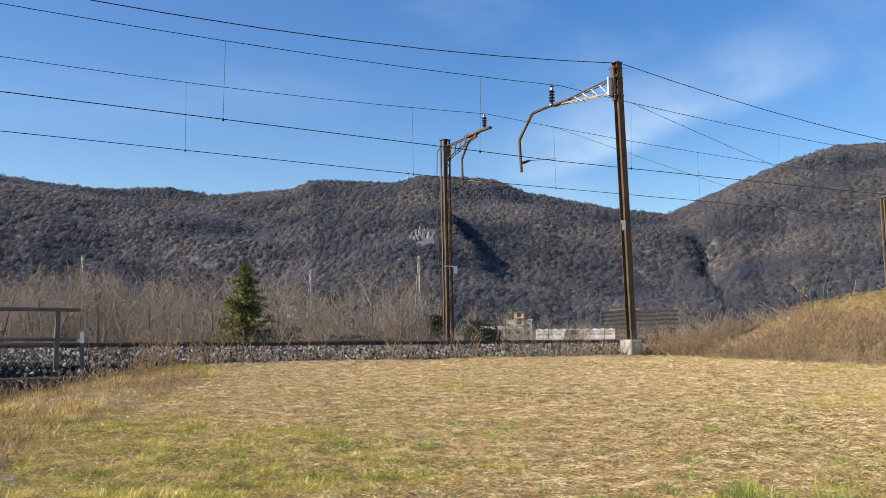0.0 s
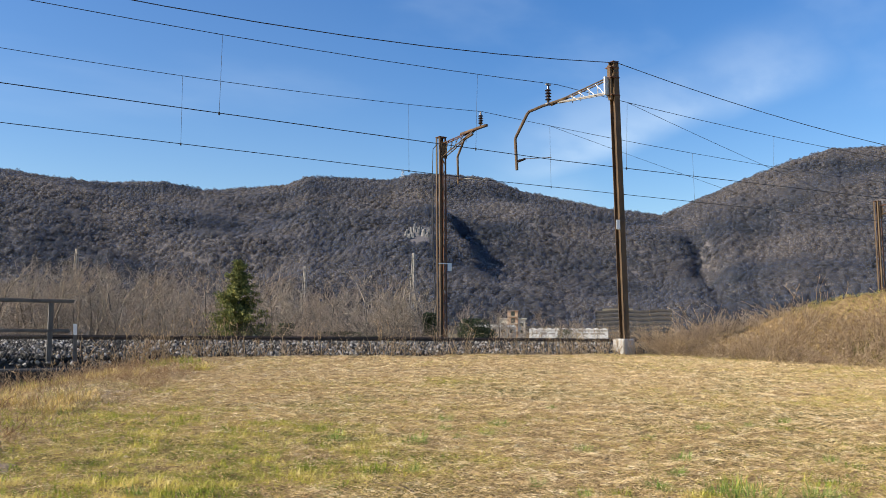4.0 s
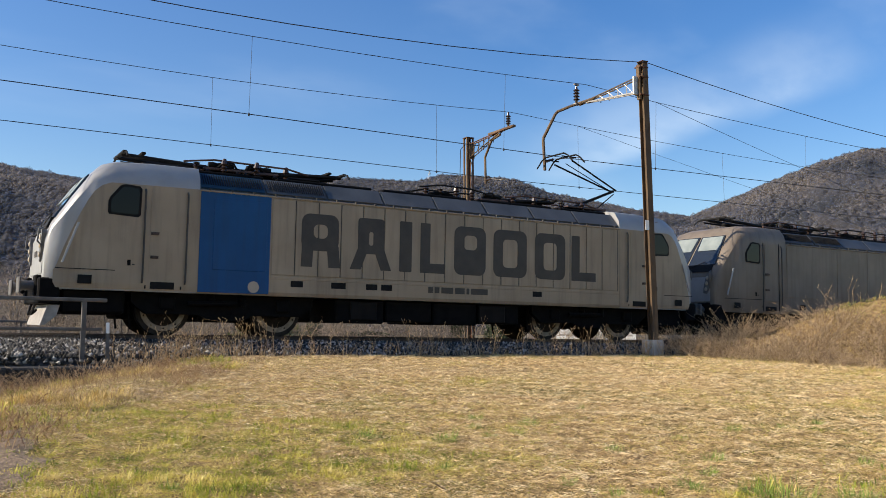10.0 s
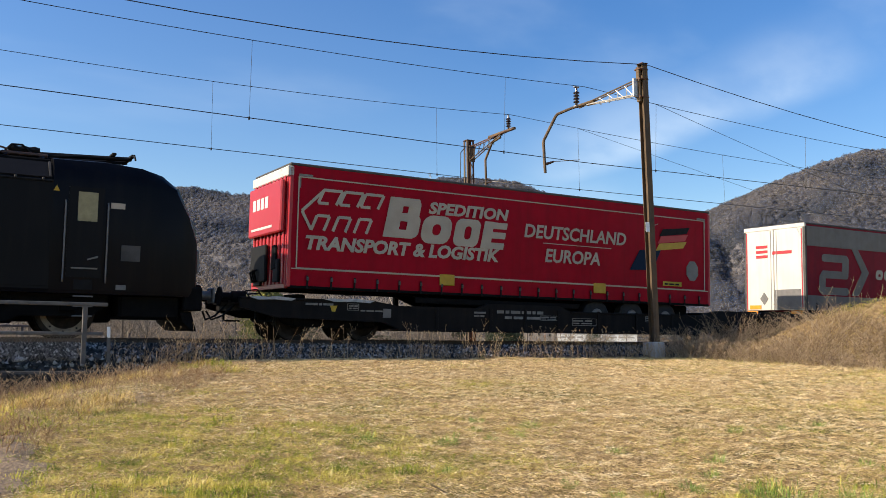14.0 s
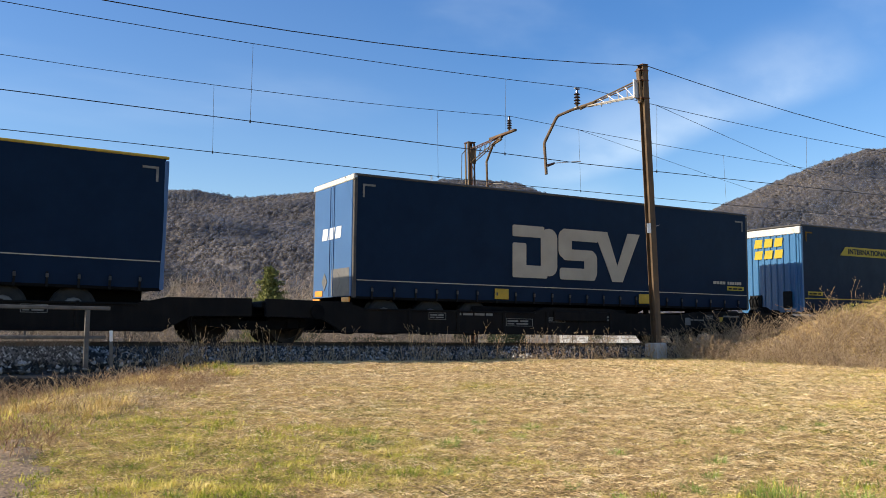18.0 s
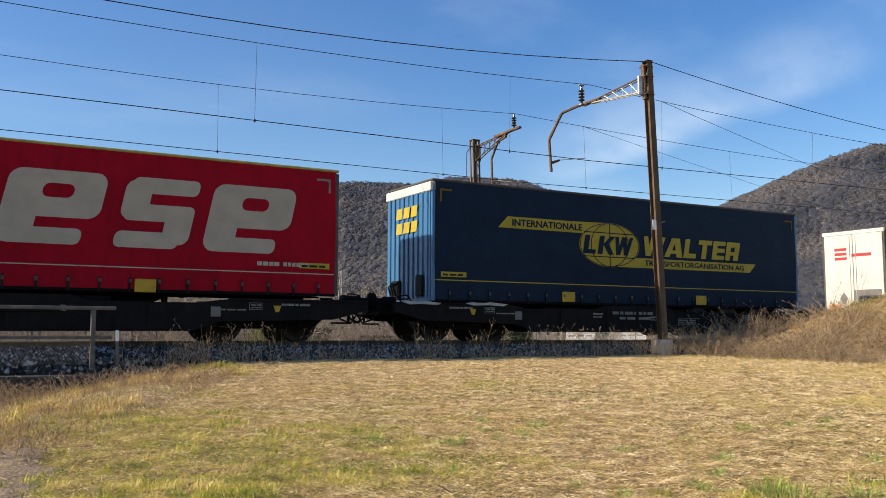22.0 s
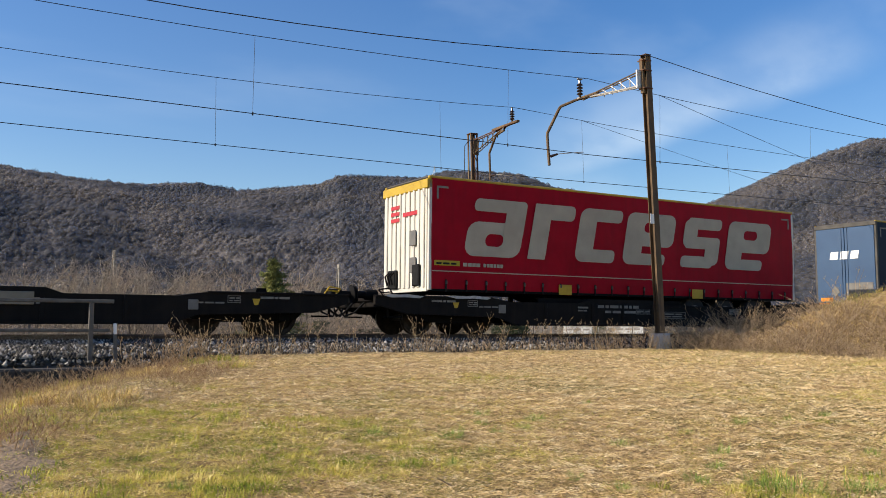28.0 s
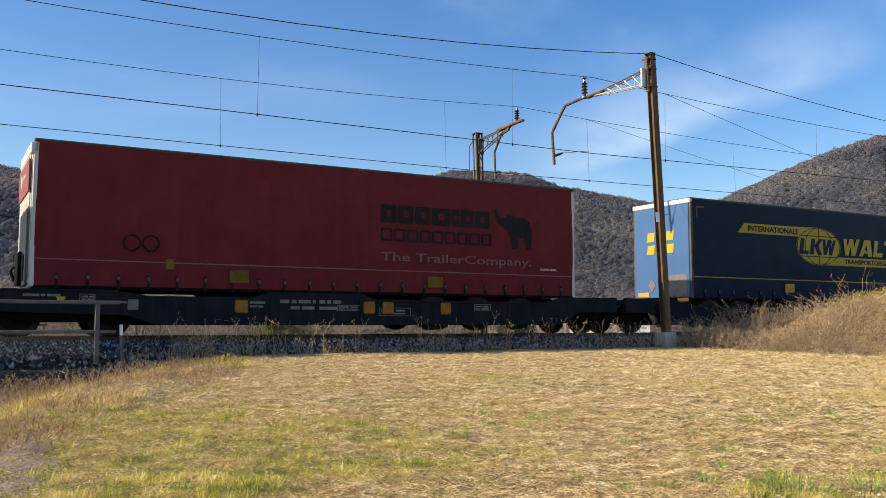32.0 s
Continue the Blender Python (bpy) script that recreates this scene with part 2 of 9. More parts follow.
# ---- mesh helpers ----
class Build:
    """Collects plain pieces into one mesh."""

    def __init__(self):
        self.v, self.f, self.mi = [], [], []
        self.slot = 0

    def add(self, vs, fs):
        o = len(self.v)
        self.v.extend(tuple(p) for p in vs)
        self.f.extend(tuple(i + o for i in q) for q in fs)
        self.mi.extend([self.slot] * len(fs))
        return self

    def box(self, x0, x1, y0, y1, z0, z1, c=0.0):
        """A box, with its edges cut off by c."""
        if c <= 0:
            vs = [(x, y, z) for x in (x0, x1) for y in (y0, y1) for z in (z0, z1)]
            return self.add(vs, [(0, 1, 3, 2), (4, 6, 7, 5), (0, 4, 5, 1), (2, 3, 7, 6), (0, 2, 6, 4), (1, 5, 7, 3)])
        c = min(c, (x1 - x0) / 2.1, (y1 - y0) / 2.1, (z1 - z0) / 2.1)
        X, Y, Z = (x0, x1), (y0, y1), (z0, z1)
        vs, ix = [], {}
        for i in (0, 1):
            for j in (0, 1):
                for k in (0, 1):
                    sx, sy, sz = (1, -1)[i] * c, (1, -1)[j] * c, (1, -1)[k] * c
                    ix[i, j, k] = len(vs)
                    vs += [(X[i], Y[j] + sy, Z[k] + sz), (X[i] + sx, Y[j], Z[k] + sz), (X[i] + sx, Y[j] + sy, Z[k])]
        fs = []
        for a in range(3):
            for s in (0, 1):
                q = []
                for u, w in ((0, 0), (1, 0), (1, 1), (0, 1)):
                    key = [0, 0, 0]
                    key[a], key[(a + 1) % 3], key[(a + 2) % 3] = s, u, w
                    q.append(ix[tuple(key)] + a)
                fs.append(tuple(q) if s else tuple(reversed(q)))
            for u in (0, 1):
                for w in (0, 1):
                    k0, k1 = [0, 0, 0], [0, 0, 0]
                    k0[(a + 1) % 3] = k1[(a + 1) % 3] = u
                    k0[(a + 2) % 3] = k1[(a + 2) % 3] = w
                    k0[a], k1[a] = 0, 1
                    p, r = (a + 1) % 3, (a + 2) % 3
                    q = (ix[tuple(k0)] + p, ix[tuple(k1)] + p, ix[tuple(k1)] + r, ix[tuple(k0)] + r)
                    fs.append(q if (u + w) % 2 == 0 else tuple(reversed(q)))
        for key, o in ix.items():
            fs.append((o, o + 1, o + 2) if sum(key) % 2 else (o, o + 2, o + 1))
        return self.add(vs, fs)

    def prism(self, pts, lo, hi, axis="y"):
        """The outline pts drawn out along an axis: for y they are (x, z), for x (y, z), for z (x, y)."""
        def at(p, h):
            return {"y": (p[0], h, p[1]), "x": (h, p[0], p[1]), "z": (p[0], p[1], h)}[axis]
        n = len(pts)
        vs = [at(p, lo) for p in pts] + [at(p, hi) for p in pts]
        fs = [(i, (i + 1) % n, n + (i + 1) % n, n + i) for i in range(n)]
        fs += [tuple(reversed(range(n))), tuple(range(n, 2 * n))]
        return self.add(vs, fs)

    def tube(self, pts, r, n=6, r1=None):
        """A round bar through pts, from radius r to r1."""
        pts = [Vector(p) for p in pts]
        r1 = r if r1 is None else r1
        vs, fs = [], []
        for i, p in enumerate(pts):
            d = (pts[min(i + 1, len(pts) - 1)] - pts[max(i - 1, 0)]).normalized()
            a = d.orthogonal().normalized() if i == 0 else (a - d * a.dot(d)).normalized()
            b = d.cross(a)
            q = r + (r1 - r) * i / (len(pts) - 1)
            vs += [p + (a * math.cos(k * math.tau / n) + b * math.sin(k * math.tau / n)) * q for k in range(n)]
        for i in range(len(pts) - 1):
            for k in range(n):
                fs.append((i * n + k, i * n + (k + 1) % n, (i + 1) * n + (k + 1) % n, (i + 1) * n + k))
        e = (len(pts) - 1) * n
        fs += [tuple(reversed(range(n))), tuple(range(e, e + n))]
        return self.add(vs, fs)

    def lathe(self, prof, n=12, origin=(0, 0, 0), axis="z"):
        """A turned shape: prof lists (radius, height)."""
        ox, oy, oz = origin
        vs, fs = [], []
        for r, h in prof:
            for k in range(n):
                c, s = r * math.cos(k * math.tau / n), r * math.sin(k * math.tau / n)
                vs.append({"z": (ox + c, oy + s, oz + h), "y": (ox + c, oy + h, oz + s), "x": (ox + h, oy + c, oz + s)}[axis])
        m = len(prof)
        for i in range(m - 1):
            for k in range(n):
                fs.append((i * n + k, i * n + (k + 1) % n, (i + 1) * n + (k + 1) % n, (i + 1) * n + k))
        fs += [tuple(reversed(range(n))), tuple(range((m - 1) * n, m * n))]
        return self.add(vs, fs)

    def mesh(self, name, *materials, smooth=False):
        me = bpy.data.meshes.new(name)
        me.from_pydata(self.v, [], self.f)
        for m in materials:
            me.materials.append(m)
        if len(materials) > 1:
            me.polygons.foreach_set("material_index", self.mi)
        bm = bmesh.new()
        bm.from_mesh(me)
        bmesh.ops.recalc_face_normals(bm, faces=bm.faces)
        bm.to_mesh(me)
        bm.free()
        if smooth:
            me.polygons.foreach_set("use_smooth", [True] * len(me.polygons))
            me.set_sharp_from_angle(angle=radians(35))
        me.update()
        return me


def fast_mesh(name, verts, faces, material):
    """A large mesh out of arrays: faces all of one size."""
    verts, faces = np.asarray(verts, np.float32), np.asarray(faces, np.int32)
    me = bpy.data.meshes.new(name)
    me.vertices.add(len(verts))
    me.vertices.foreach_set("co", verts.ravel())
    k = faces.shape[1]
    me.loops.add(faces.size)
    me.loops.foreach_set("vertex_index", faces.ravel())
    me.polygons.add(len(faces))
    me.polygons.foreach_set("loop_start", np.arange(0, faces.size, k, dtype=np.int32))
    me.polygons.foreach_set("loop_total", np.full(len(faces), k, np.int32))
    me.update(calc_edges=True)
    me.materials.append(material)
    return me


def part(name, b, material, parent, label="", smooth=False):
    me = b.mesh(name, material, smooth=smooth) if isinstance(b, Build) else b
    ob = new(name, me)
    ob.parent = parent
    if label:
        ob["label"] = label
    return ob


def thing(name, label, category, m=None, group="", kind=""):
    ob = new(name)
    ob.empty_display_size = 0.2
    tagged(ob, label, category, group, kind)
    if m is not None:
        ob.matrix_world = m
    return ob


def lerp_list(x, pairs):
    """Piecewise straight curve through (x, y) pairs."""
    xs, ys = zip(*pairs)
    return np.interp(x, xs, ys)


def smooth01(t):
    t = np.clip(t, 0, 1)
    return t * t * (3 - 2 * t)


# ---- the lie of the land ----
def hashed(ix, iy, seed):
    h = (ix.astype(np.int64) * 374761393 + iy.astype(np.int64) * 668265263 + seed * 974711) & 0x7FFFFFFF
    h = ((h ^ (h >> 13)) * 1274126177) & 0x7FFFFFFF
    return ((h ^ (h >> 16)) & 0xFFFF) / 65535.0


def vnoise(x, y, seed=0):
    """Smooth noise from 0 to 1, for arrays."""
    x, y = np.asarray(x, float), np.asarray(y, float)
    ix, iy = np.floor(x).astype(np.int64), np.floor(y).astype(np.int64)
    u, v = smooth01(x - ix), smooth01(y - iy)
    a = hashed(ix, iy, seed) * (1 - u) + hashed(ix + 1, iy, seed) * u
    b = hashed(ix, iy + 1, seed) * (1 - u) + hashed(ix + 1, iy + 1, seed) * u
    return a * (1 - v) + b * v


def fnoise(x, y, seed=0, octaves=4):
    s, a, k = 0, 0.5, 1.0
    for i in range(octaves):
        s = s + a * (vnoise(x * k, y * k, seed + i) - 0.5)
        a, k = a * 0.5, k * 2.03
    return s


def bank_side(x, y):
    """Metres to the left of the line where the field breaks off towards the culvert."""
    return -((x - 0.8) * 5.4 - (y - 9.0) * 3.0) / 6.18


def mound_in(x, y):
    """Metres inside the foot of the earth mound."""
    a = ((x - 17.9) * 5.5 + (y - 18.2) * 2.6) / 6.08
    b = (19.0 - y) * 0.9
    return np.minimum(a, b)


def land(x, y):
    x, y = np.asarray(x, float), np.asarray(y, float)
    z = -0.42 - 0.052 * np.clip(17.5 - y, 0, 26) + 0.05 * fnoise(x * 0.5, y * 0.5, 3) + 0.02 * fnoise(x * 2.2, y * 2.2, 9)
    d = bank_side(x, y) + 0.5 * fnoise(x * 0.7, y * 0.7, 5)
    z = z - 0.46 * smooth01(d / 3.2) * smooth01((18.6 - y) / 0.8) * smooth01((y - 2) / 6)
    m = mound_in(x, y) + 0.5 * fnoise(x * 0.8, y * 0.8, 12)
    top = 3.4 * smooth01(np.clip(m, 0, None) / 7.5) ** 0.75 + 0.3 * fnoise(x * 0.9, y * 0.9, 17) * smooth01(m / 1.5)
    z = z + np.where(m > 0, top, 0)
    back = smooth01((y - 29.2) / 7.0)
    z = z - back * (2.0 + 0.9 * fnoise(x * 0.12, y * 0.12, 21))
    return z


M_FIELD = bpy.data.materials.new("dry_winter_meadow")
M_FIELD.use_nodes = True


def field_material():
    n, l = M_FIELD.node_tree.nodes, M_FIELD.node_tree.links
    b = n["Principled BSDF"]
    b.inputs["Roughness"].default_value = 0.95
    b.inputs["Specular IOR Level"].default_value = 0.1
    co = n.new("ShaderNodeTexCoord")

    def nz(scale, detail, rough=0.55, stretch=None):
        t = n.new("ShaderNodeTexNoise")
        t.inputs["Scale"].default_value, t.inputs["Detail"].default_value, t.inputs["Roughness"].default_value = scale, detail, rough
        if stretch:
            q = n.new("ShaderNodeMapping")
            q.inputs["Scale"].default_value = stretch
            l.new(co.outputs["Object"], q.inputs[0])
            l.new(q.outputs[0], t.inputs["Vector"])
        else:
            l.new(co.outputs["Object"], t.inputs["Vector"])
        return t.outputs["Fac"]

    def ramp(fac, *stops):
        r = n.new("ShaderNodeValToRGB")
        while len(r.color_ramp.elements) < len(stops):
            r.color_ramp.elements.new(0.5)
        for i, (p, c) in enumerate(stops):
            r.color_ramp.elements[i].position, r.color_ramp.elements[i].color = p, (*c, 1)
        l.new(fac, r.inputs[0])
        return r.outputs[0]

    straw = ramp(nz(9, 8, 0.7), (0.3, (0.13, 0.084, 0.043)), (0.48, (0.29, 0.192, 0.09)), (0.7, (0.56, 0.395, 0.19)))
    green = ramp(nz(14, 7, 0.7), (0.3, (0.03, 0.035, 0.009)), (0.55, (0.15, 0.145, 0.032)), (0.75, (0.40, 0.33, 0.095)))
    patch = ramp(nz(0.42, 5, 0.6), (0.50, (0, 0, 0)), (0.64, (0.8, 0.8, 0.8)))
    mix = n.new("ShaderNodeMix")
    mix.data_type = "RGBA"
    l.new(patch, mix.inputs["Factor"])
    l.new(straw, mix.inputs["A"])
    l.new(green, mix.inputs["B"])
    l.new(mix.outputs["Result"], b.inputs["Base Color"])
    bp = n.new("ShaderNodeBump")
    bp.inputs["Strength"].default_value, bp.inputs["Distance"].default_value = 1.0, 0.04
    l.new(nz(26, 6, 0.75), bp.inputs["Height"])
    l.new(bp.outputs[0], b.inputs["Normal"])


field_material()


def grid_axis(stops):
    """Grid lines: (from, to, step) stretches."""
    return np.unique(np.round(np.concatenate([np.arange(a, b, s) for a, b, s in stops] + [[stops[-1][1]]]), 3))


def build_ground():
    xs = grid_axis([(-3000, -400, 200), (-400, -60, 20), (-60, -12, 3), (-12, 0, 0.6), (0, 30, 0.3), (30, 60, 1.5), (60, 400, 20), (400, 3000, 200)])
    ys = grid_axis([(-3000, -400, 200), (-400, -40, 20), (-40, 0, 2), (0, 19.5, 0.3), (19.5, 29, 1.5), (29, 60, 1.5), (60, 400, 20), (400, 3000, 200)])
    X, Y = np.meshgrid(xs, ys, indexing="ij")
    Z = land(X, Y)
    far = np.hypot(X, Y) > 300
    Z = np.where(far, -2.4, Z)
    Z = np.where((Y > 18.2) & (Y < 29.5), np.minimum(Z, -0.6), Z)
    ny = len(ys)
    i, j = np.meshgrid(np.arange(len(xs) - 1), np.arange(ny - 1), indexing="ij")
    a = (i * ny + j).ravel()
    me = fast_mesh("ground", np.stack([X, Y, Z], -1).reshape(-1, 3), np.stack([a, a + ny, a + ny + 1, a + 1], -1), M_FIELD)
    me.polygons.foreach_set("use_smooth", [True] * len(me.polygons))
    tagged(new("ground", me), "dry winter meadow with straw and green patches beside the railway", "ground", kind="structure")


build_ground()

# ---- hills ----
RIDGE = ((8.0, 9.0), (20.0, 10.6), (31.5, 11.27), (34.1, 11.37), (36.7, 10.7), (39.3, 9.77), (41.7, 8.81), (44.1, 7.85), (47.6, 8.37), (50.4, 9.0), (53.0, 9.61), (55.1, 10.45), (57.7, 10.67), (59.9, 10.68), (61.4, 10.25), (63.6, 10.35), (66.8, 10.38), (67.9, 9.82), (70.4, 9.52), (73.2, 9.26), (75.6, 9.66), (78.8, 9.43), (82.0, 9.49), (85.0, 9.81), (92.0, 10.8), (108.0, 11.0))
M_HILL = surf("leafless_wooded_hillside", (0.105, 0.096, 0.094), (0.155, 0.137, 0.127), 0.02, 0.95, 0, 1.0, 0.25, 0.55)
# The bluish haze of distance is put into these crown colours.
M_CROWN = leafy("hazy_blue_tree_crowns", [(0.076, 0.090, 0.114), (0.126, 0.134, 0.157), (0.170, 0.168, 0.182), (0.212, 0.198, 0.198), (0.258, 0.236, 0.226)], 0.95, 0.52, 0.0085, 0.0, 0.5)


def hill_height(turn, r):
    """Height of the hills over the valley floor, by bearing in degrees and distance."""
    el = np.tan(np.radians(lerp_list(turn, RIDGE)))
    soft = sum(np.tan(np.radians(lerp_list(turn + k, RIDGE))) for k in (-6, -3, 0, 3, 6)) / 5
    el = el + 0.0012 * fnoise(turn * 2.2, r * 0 + 3.0, 40)
    crest = 1400 + 150 * fnoise(turn * 0.09, turn * 0 + 1.5, 44) * 2
    foot = 400 + 160 * fnoise(turn * 0.12, turn * 0 + 7.5, 46)
    t = (r - foot) / (crest - foot)
    up = np.clip(t, 0, 1)
    z = (soft + (el - soft) * up ** 4) * crest * (0.72 * up ** 1.45 + 0.28 * smooth01(up))
    wx, wy = r * np.cos(np.radians(turn)), r * np.sin(np.radians(turn))
    mid = np.clip(np.sin(np.pi * up), 0, 1)
    z = z + mid * (115 * fnoise(wx / 400, wy / 400, 50, 3) + 62 * fnoise(wx / 170, wy / 170, 61, 2) + 13 * fnoise(wx / 80, wy / 80, 58, 2))
    # a narrow ravine, and a spur that breaks off steeply on one side
    z = z - mid * 17 * np.exp(-(((turn - 41.4) - (0.45 - t) * -5.0) / 0.8) ** 2) * (0.35 + 0.65 * np.exp(-((t - 0.5) / 0.16) ** 2))
    d = turn - (56.3 + (t - 0.42) * 7.5)
    z = z + 18 * np.exp(-((t - 0.52) / 0.16) ** 2) * smooth01((d + 0.5) / 1.1) * np.exp(-np.clip(d, 0, None) / 5.0)
    z = np.where(t > 1, el * crest - (r - crest) * 0.25, z)
    lid = el * r * 0.992
    return np.where((t > 0) & (t < 0.97), np.minimum(z, lid), z) - 2.6


def build_hills():
    tu = np.arange(8, 108, 0.25)
    ra = np.concatenate([np.arange(300, 1700, 16.0)])
    T, Rr = np.meshgrid(tu, ra, indexing="ij")
    Z = hill_height(T, Rr)
    X, Y = Rr * np.cos(np.radians(T)), Rr * np.sin(np.radians(T))
    n = len(ra)
    i, j = np.meshgrid(np.arange(len(tu) - 1), np.arange(n - 1), indexing="ij")
    a = (i * n + j).ravel()
    me = fast_mesh("hillside", np.stack([X, Y, Z], -1).reshape(-1, 3), np.stack([a, a + n, a + n + 1, a + 1], -1), M_HILL)
    me.polygons.foreach_set("use_smooth", [True] * len(me.polygons))
    tagged(new("hillside", me), "steep hills covered with leafless brown winter woods", "hill", kind="structure")


build_hills()


def brush_woods(name, px, py, pz, size, label, material):
    """Leafless trees seen from afar: soft uneven crowns with frayed twigs round them."""
    rng = np.random.default_rng(7)
    ring = [(math.cos(k * math.tau / 6), math.sin(k * math.tau / 6)) for k in range(6)]
    base = np.array([(c, q, -0.3) for c, q in ring] + [(0.8 * c, 0.8 * q, 0.55) for c, q in ring] + [(0, 0, 1.0)])
    faces = []
    for k in range(6):
        k2 = (k + 1) % 6
        faces += [(k, k2, 6 + k2), (k, 6 + k2, 6 + k), (6 + k, 6 + k2, 12)]
    n = len(px)
    at = np.stack([px, py, pz], -1)[:, None]
    high = rng.uniform(0.7, 1.25, (n, 1))
    v = base[None] * rng.uniform(0.7, 1.25, (n, 13, 3)) * size[:, None, None]
    v[:, :, 2] *= high
    f = np.array(faces)[None] + (np.arange(n) * 13)[:, None, None]
    twigs = 4
    az, up = rng.uniform(0, math.tau, (n, twigs)), rng.uniform(0.1, 1.0, (n, twigs))
    c = np.sqrt(1 - up ** 2)
    d = np.stack([np.cos(az) * c, np.sin(az) * c, up * high], -1)
    side = np.cross(d, rng.normal(0, 1, (n, twigs, 3)))
    side /= np.linalg.norm(side, axis=-1, keepdims=True) + 1e-6
    foot = d * (size[:, None] * 0.8)[..., None]
    w = size[:, None, None] * rng.uniform(0.10, 0.20, (n, twigs, 1))
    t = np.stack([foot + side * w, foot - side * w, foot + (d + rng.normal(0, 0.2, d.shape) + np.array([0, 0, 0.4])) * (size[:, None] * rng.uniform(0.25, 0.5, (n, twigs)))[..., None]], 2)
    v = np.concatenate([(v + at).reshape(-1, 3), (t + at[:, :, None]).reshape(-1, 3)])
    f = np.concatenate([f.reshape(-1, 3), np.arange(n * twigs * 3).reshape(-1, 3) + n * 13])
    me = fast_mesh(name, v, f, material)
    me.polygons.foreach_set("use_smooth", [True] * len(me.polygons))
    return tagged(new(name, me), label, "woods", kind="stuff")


def build_hill_woods():
    rng = np.random.default_rng(11)
    n = 100000
    turn = rng.uniform(29, 88, n)
    r = 360 + rng.uniform(0, 1, n) ** 0.75 * 1080
    z = hill_height(turn, r)
    x, y = r * np.cos(np.radians(turn)), r * np.sin(np.radians(turn))
    keep = (z > 3 + 9 * rng.uniform(0, 1, n)) & (fnoise(x / 30, y / 30, 77) > -0.36)
    el = np.degrees(np.arctan2(z, r))
    keep &= ~((np.abs(turn - 59.6) < 0.75) & (el > 6.2 + 0.5 * fnoise(turn * 3, r / 40, 93)) & (el < 7.3))
    x, y, z, r = x[keep], y[keep], z[keep], r[keep]
    size = np.clip(np.exp(rng.normal(0.86, 0.36, len(x))), 0.9, 4.8) * np.clip(0.75 + 0.25 * r / 800, 0.8, 1.1) * (1 + 0.5 * fnoise(x / 90, y / 90, 79))
    brush_woods("hill_woods", x, y, z + 0.8, size, "dense leafless woods on the hillsides, bluish haze in their colour", M_CROWN)


build_hill_woods()

# ---- railway ----
TRACK_Y, TRACK2_Y, CANT = 20.845, 25.3, 1.08
X0, X1 = -310.0, 470.0


def build_ballast():
    xs = grid_axis([(X0, -10, 6), (-10, 60, 0.5), (60, X1, 6)])
    prof = ((17.75, -0.62), (17.95, -0.40), (18.5, -0.27), (19.05, -0.17), (19.5, -0.15), (22.3, -0.12), (22.9, -0.2), (23.6, -0.17), (27.2, -0.15), (27.9, -0.25), (29.3, -0.75))
    ys = np.interp(np.linspace(0, 1, 61), np.linspace(0, 1, len(prof)), [p[0] for p in prof])
    zs = np.interp(ys, [p[0] for p in prof], [p[1] for p in prof])
    X, Y = np.meshgrid(xs, ys, indexing="ij")
    Z = np.broadcast_to(zs, X.shape) + 0.05 * fnoise(X * 2.5, Y * 2.5, 60) + 0.03 * fnoise(X * 0.3, Y * 0.3, 61)
    n = len(ys)
    i, j = np.meshgrid(np.arange(len(xs) - 1), np.arange(n - 1), indexing="ij")
    a = (i * n + j).ravel()
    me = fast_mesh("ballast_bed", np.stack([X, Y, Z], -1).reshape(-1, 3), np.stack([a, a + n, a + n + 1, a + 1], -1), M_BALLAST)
    tagged(new("ballast_bed", me), "railway ballast bed, near black for the dark gaps between stones", "ballast", kind="structure")
    rng = np.random.default_rng(5)
    cnt = 50000
    x = 0.5 + 36 * rng.uniform(0, 1, cnt)
    y = 17.8 + 2.2 * rng.uniform(0, 1, cnt) ** 1.1
    far = rng.uniform(0, 1, cnt) < 0.16
    y = np.where(far, rng.uniform(21.6, 28.0, cnt), y)
    z = np.interp(y, [p[0] for p in prof], [p[1] for p in prof]) + 0.012
    v0 = np.array([(0, 0, 1), (1, 0, 0.2), (0.2, 1, 0.1), (-1, 0.1, 0.2), (-0.1, -1, 0), (0, 0, -0.8)])
    f0 = np.array([(0, 1, 2), (0, 2, 3), (0, 3, 4), (0, 4, 1), (5, 2, 1), (5, 3, 2), (5, 4, 3), (5, 1, 4)])
    s = rng.uniform(0.026, 0.072, cnt)
    v = v0[None] * rng.uniform(0.6, 1.35, (cnt, 6, 3)) * s[:, None, None]
    th = rng.uniform(0, math.tau, cnt)
    c, q = np.cos(th)[:, None], np.sin(th)[:, None]
    v = np.stack([v[..., 0] * c - v[..., 1] * q, v[..., 0] * q + v[..., 1] * c, v[..., 2]], -1)
    v += np.stack([x, y, z], -1)[:, None]
    f = f0[None] + (np.arange(cnt) * 6)[:, None, None]
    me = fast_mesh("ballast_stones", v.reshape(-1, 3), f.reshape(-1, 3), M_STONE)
    tagged(new("ballast_stones", me), "loose grey crushed stones on the ballast shoulder", "stones", kind="stuff")


build_ballast()


def rail_outline():
    return [(-0.062, -0.15), (0.062, -0.15), (0.062, -0.138), (0.012, -0.122), (0.009, -0.04), (0.034, -0.03), (0.034, -0.004), (0.028, 0.0), (-0.028, 0.0), (-0.034, -0.004), (-0.034, -0.03), (-0.009, -0.04), (-0.012, -0.122), (-0.062, -0.138)]


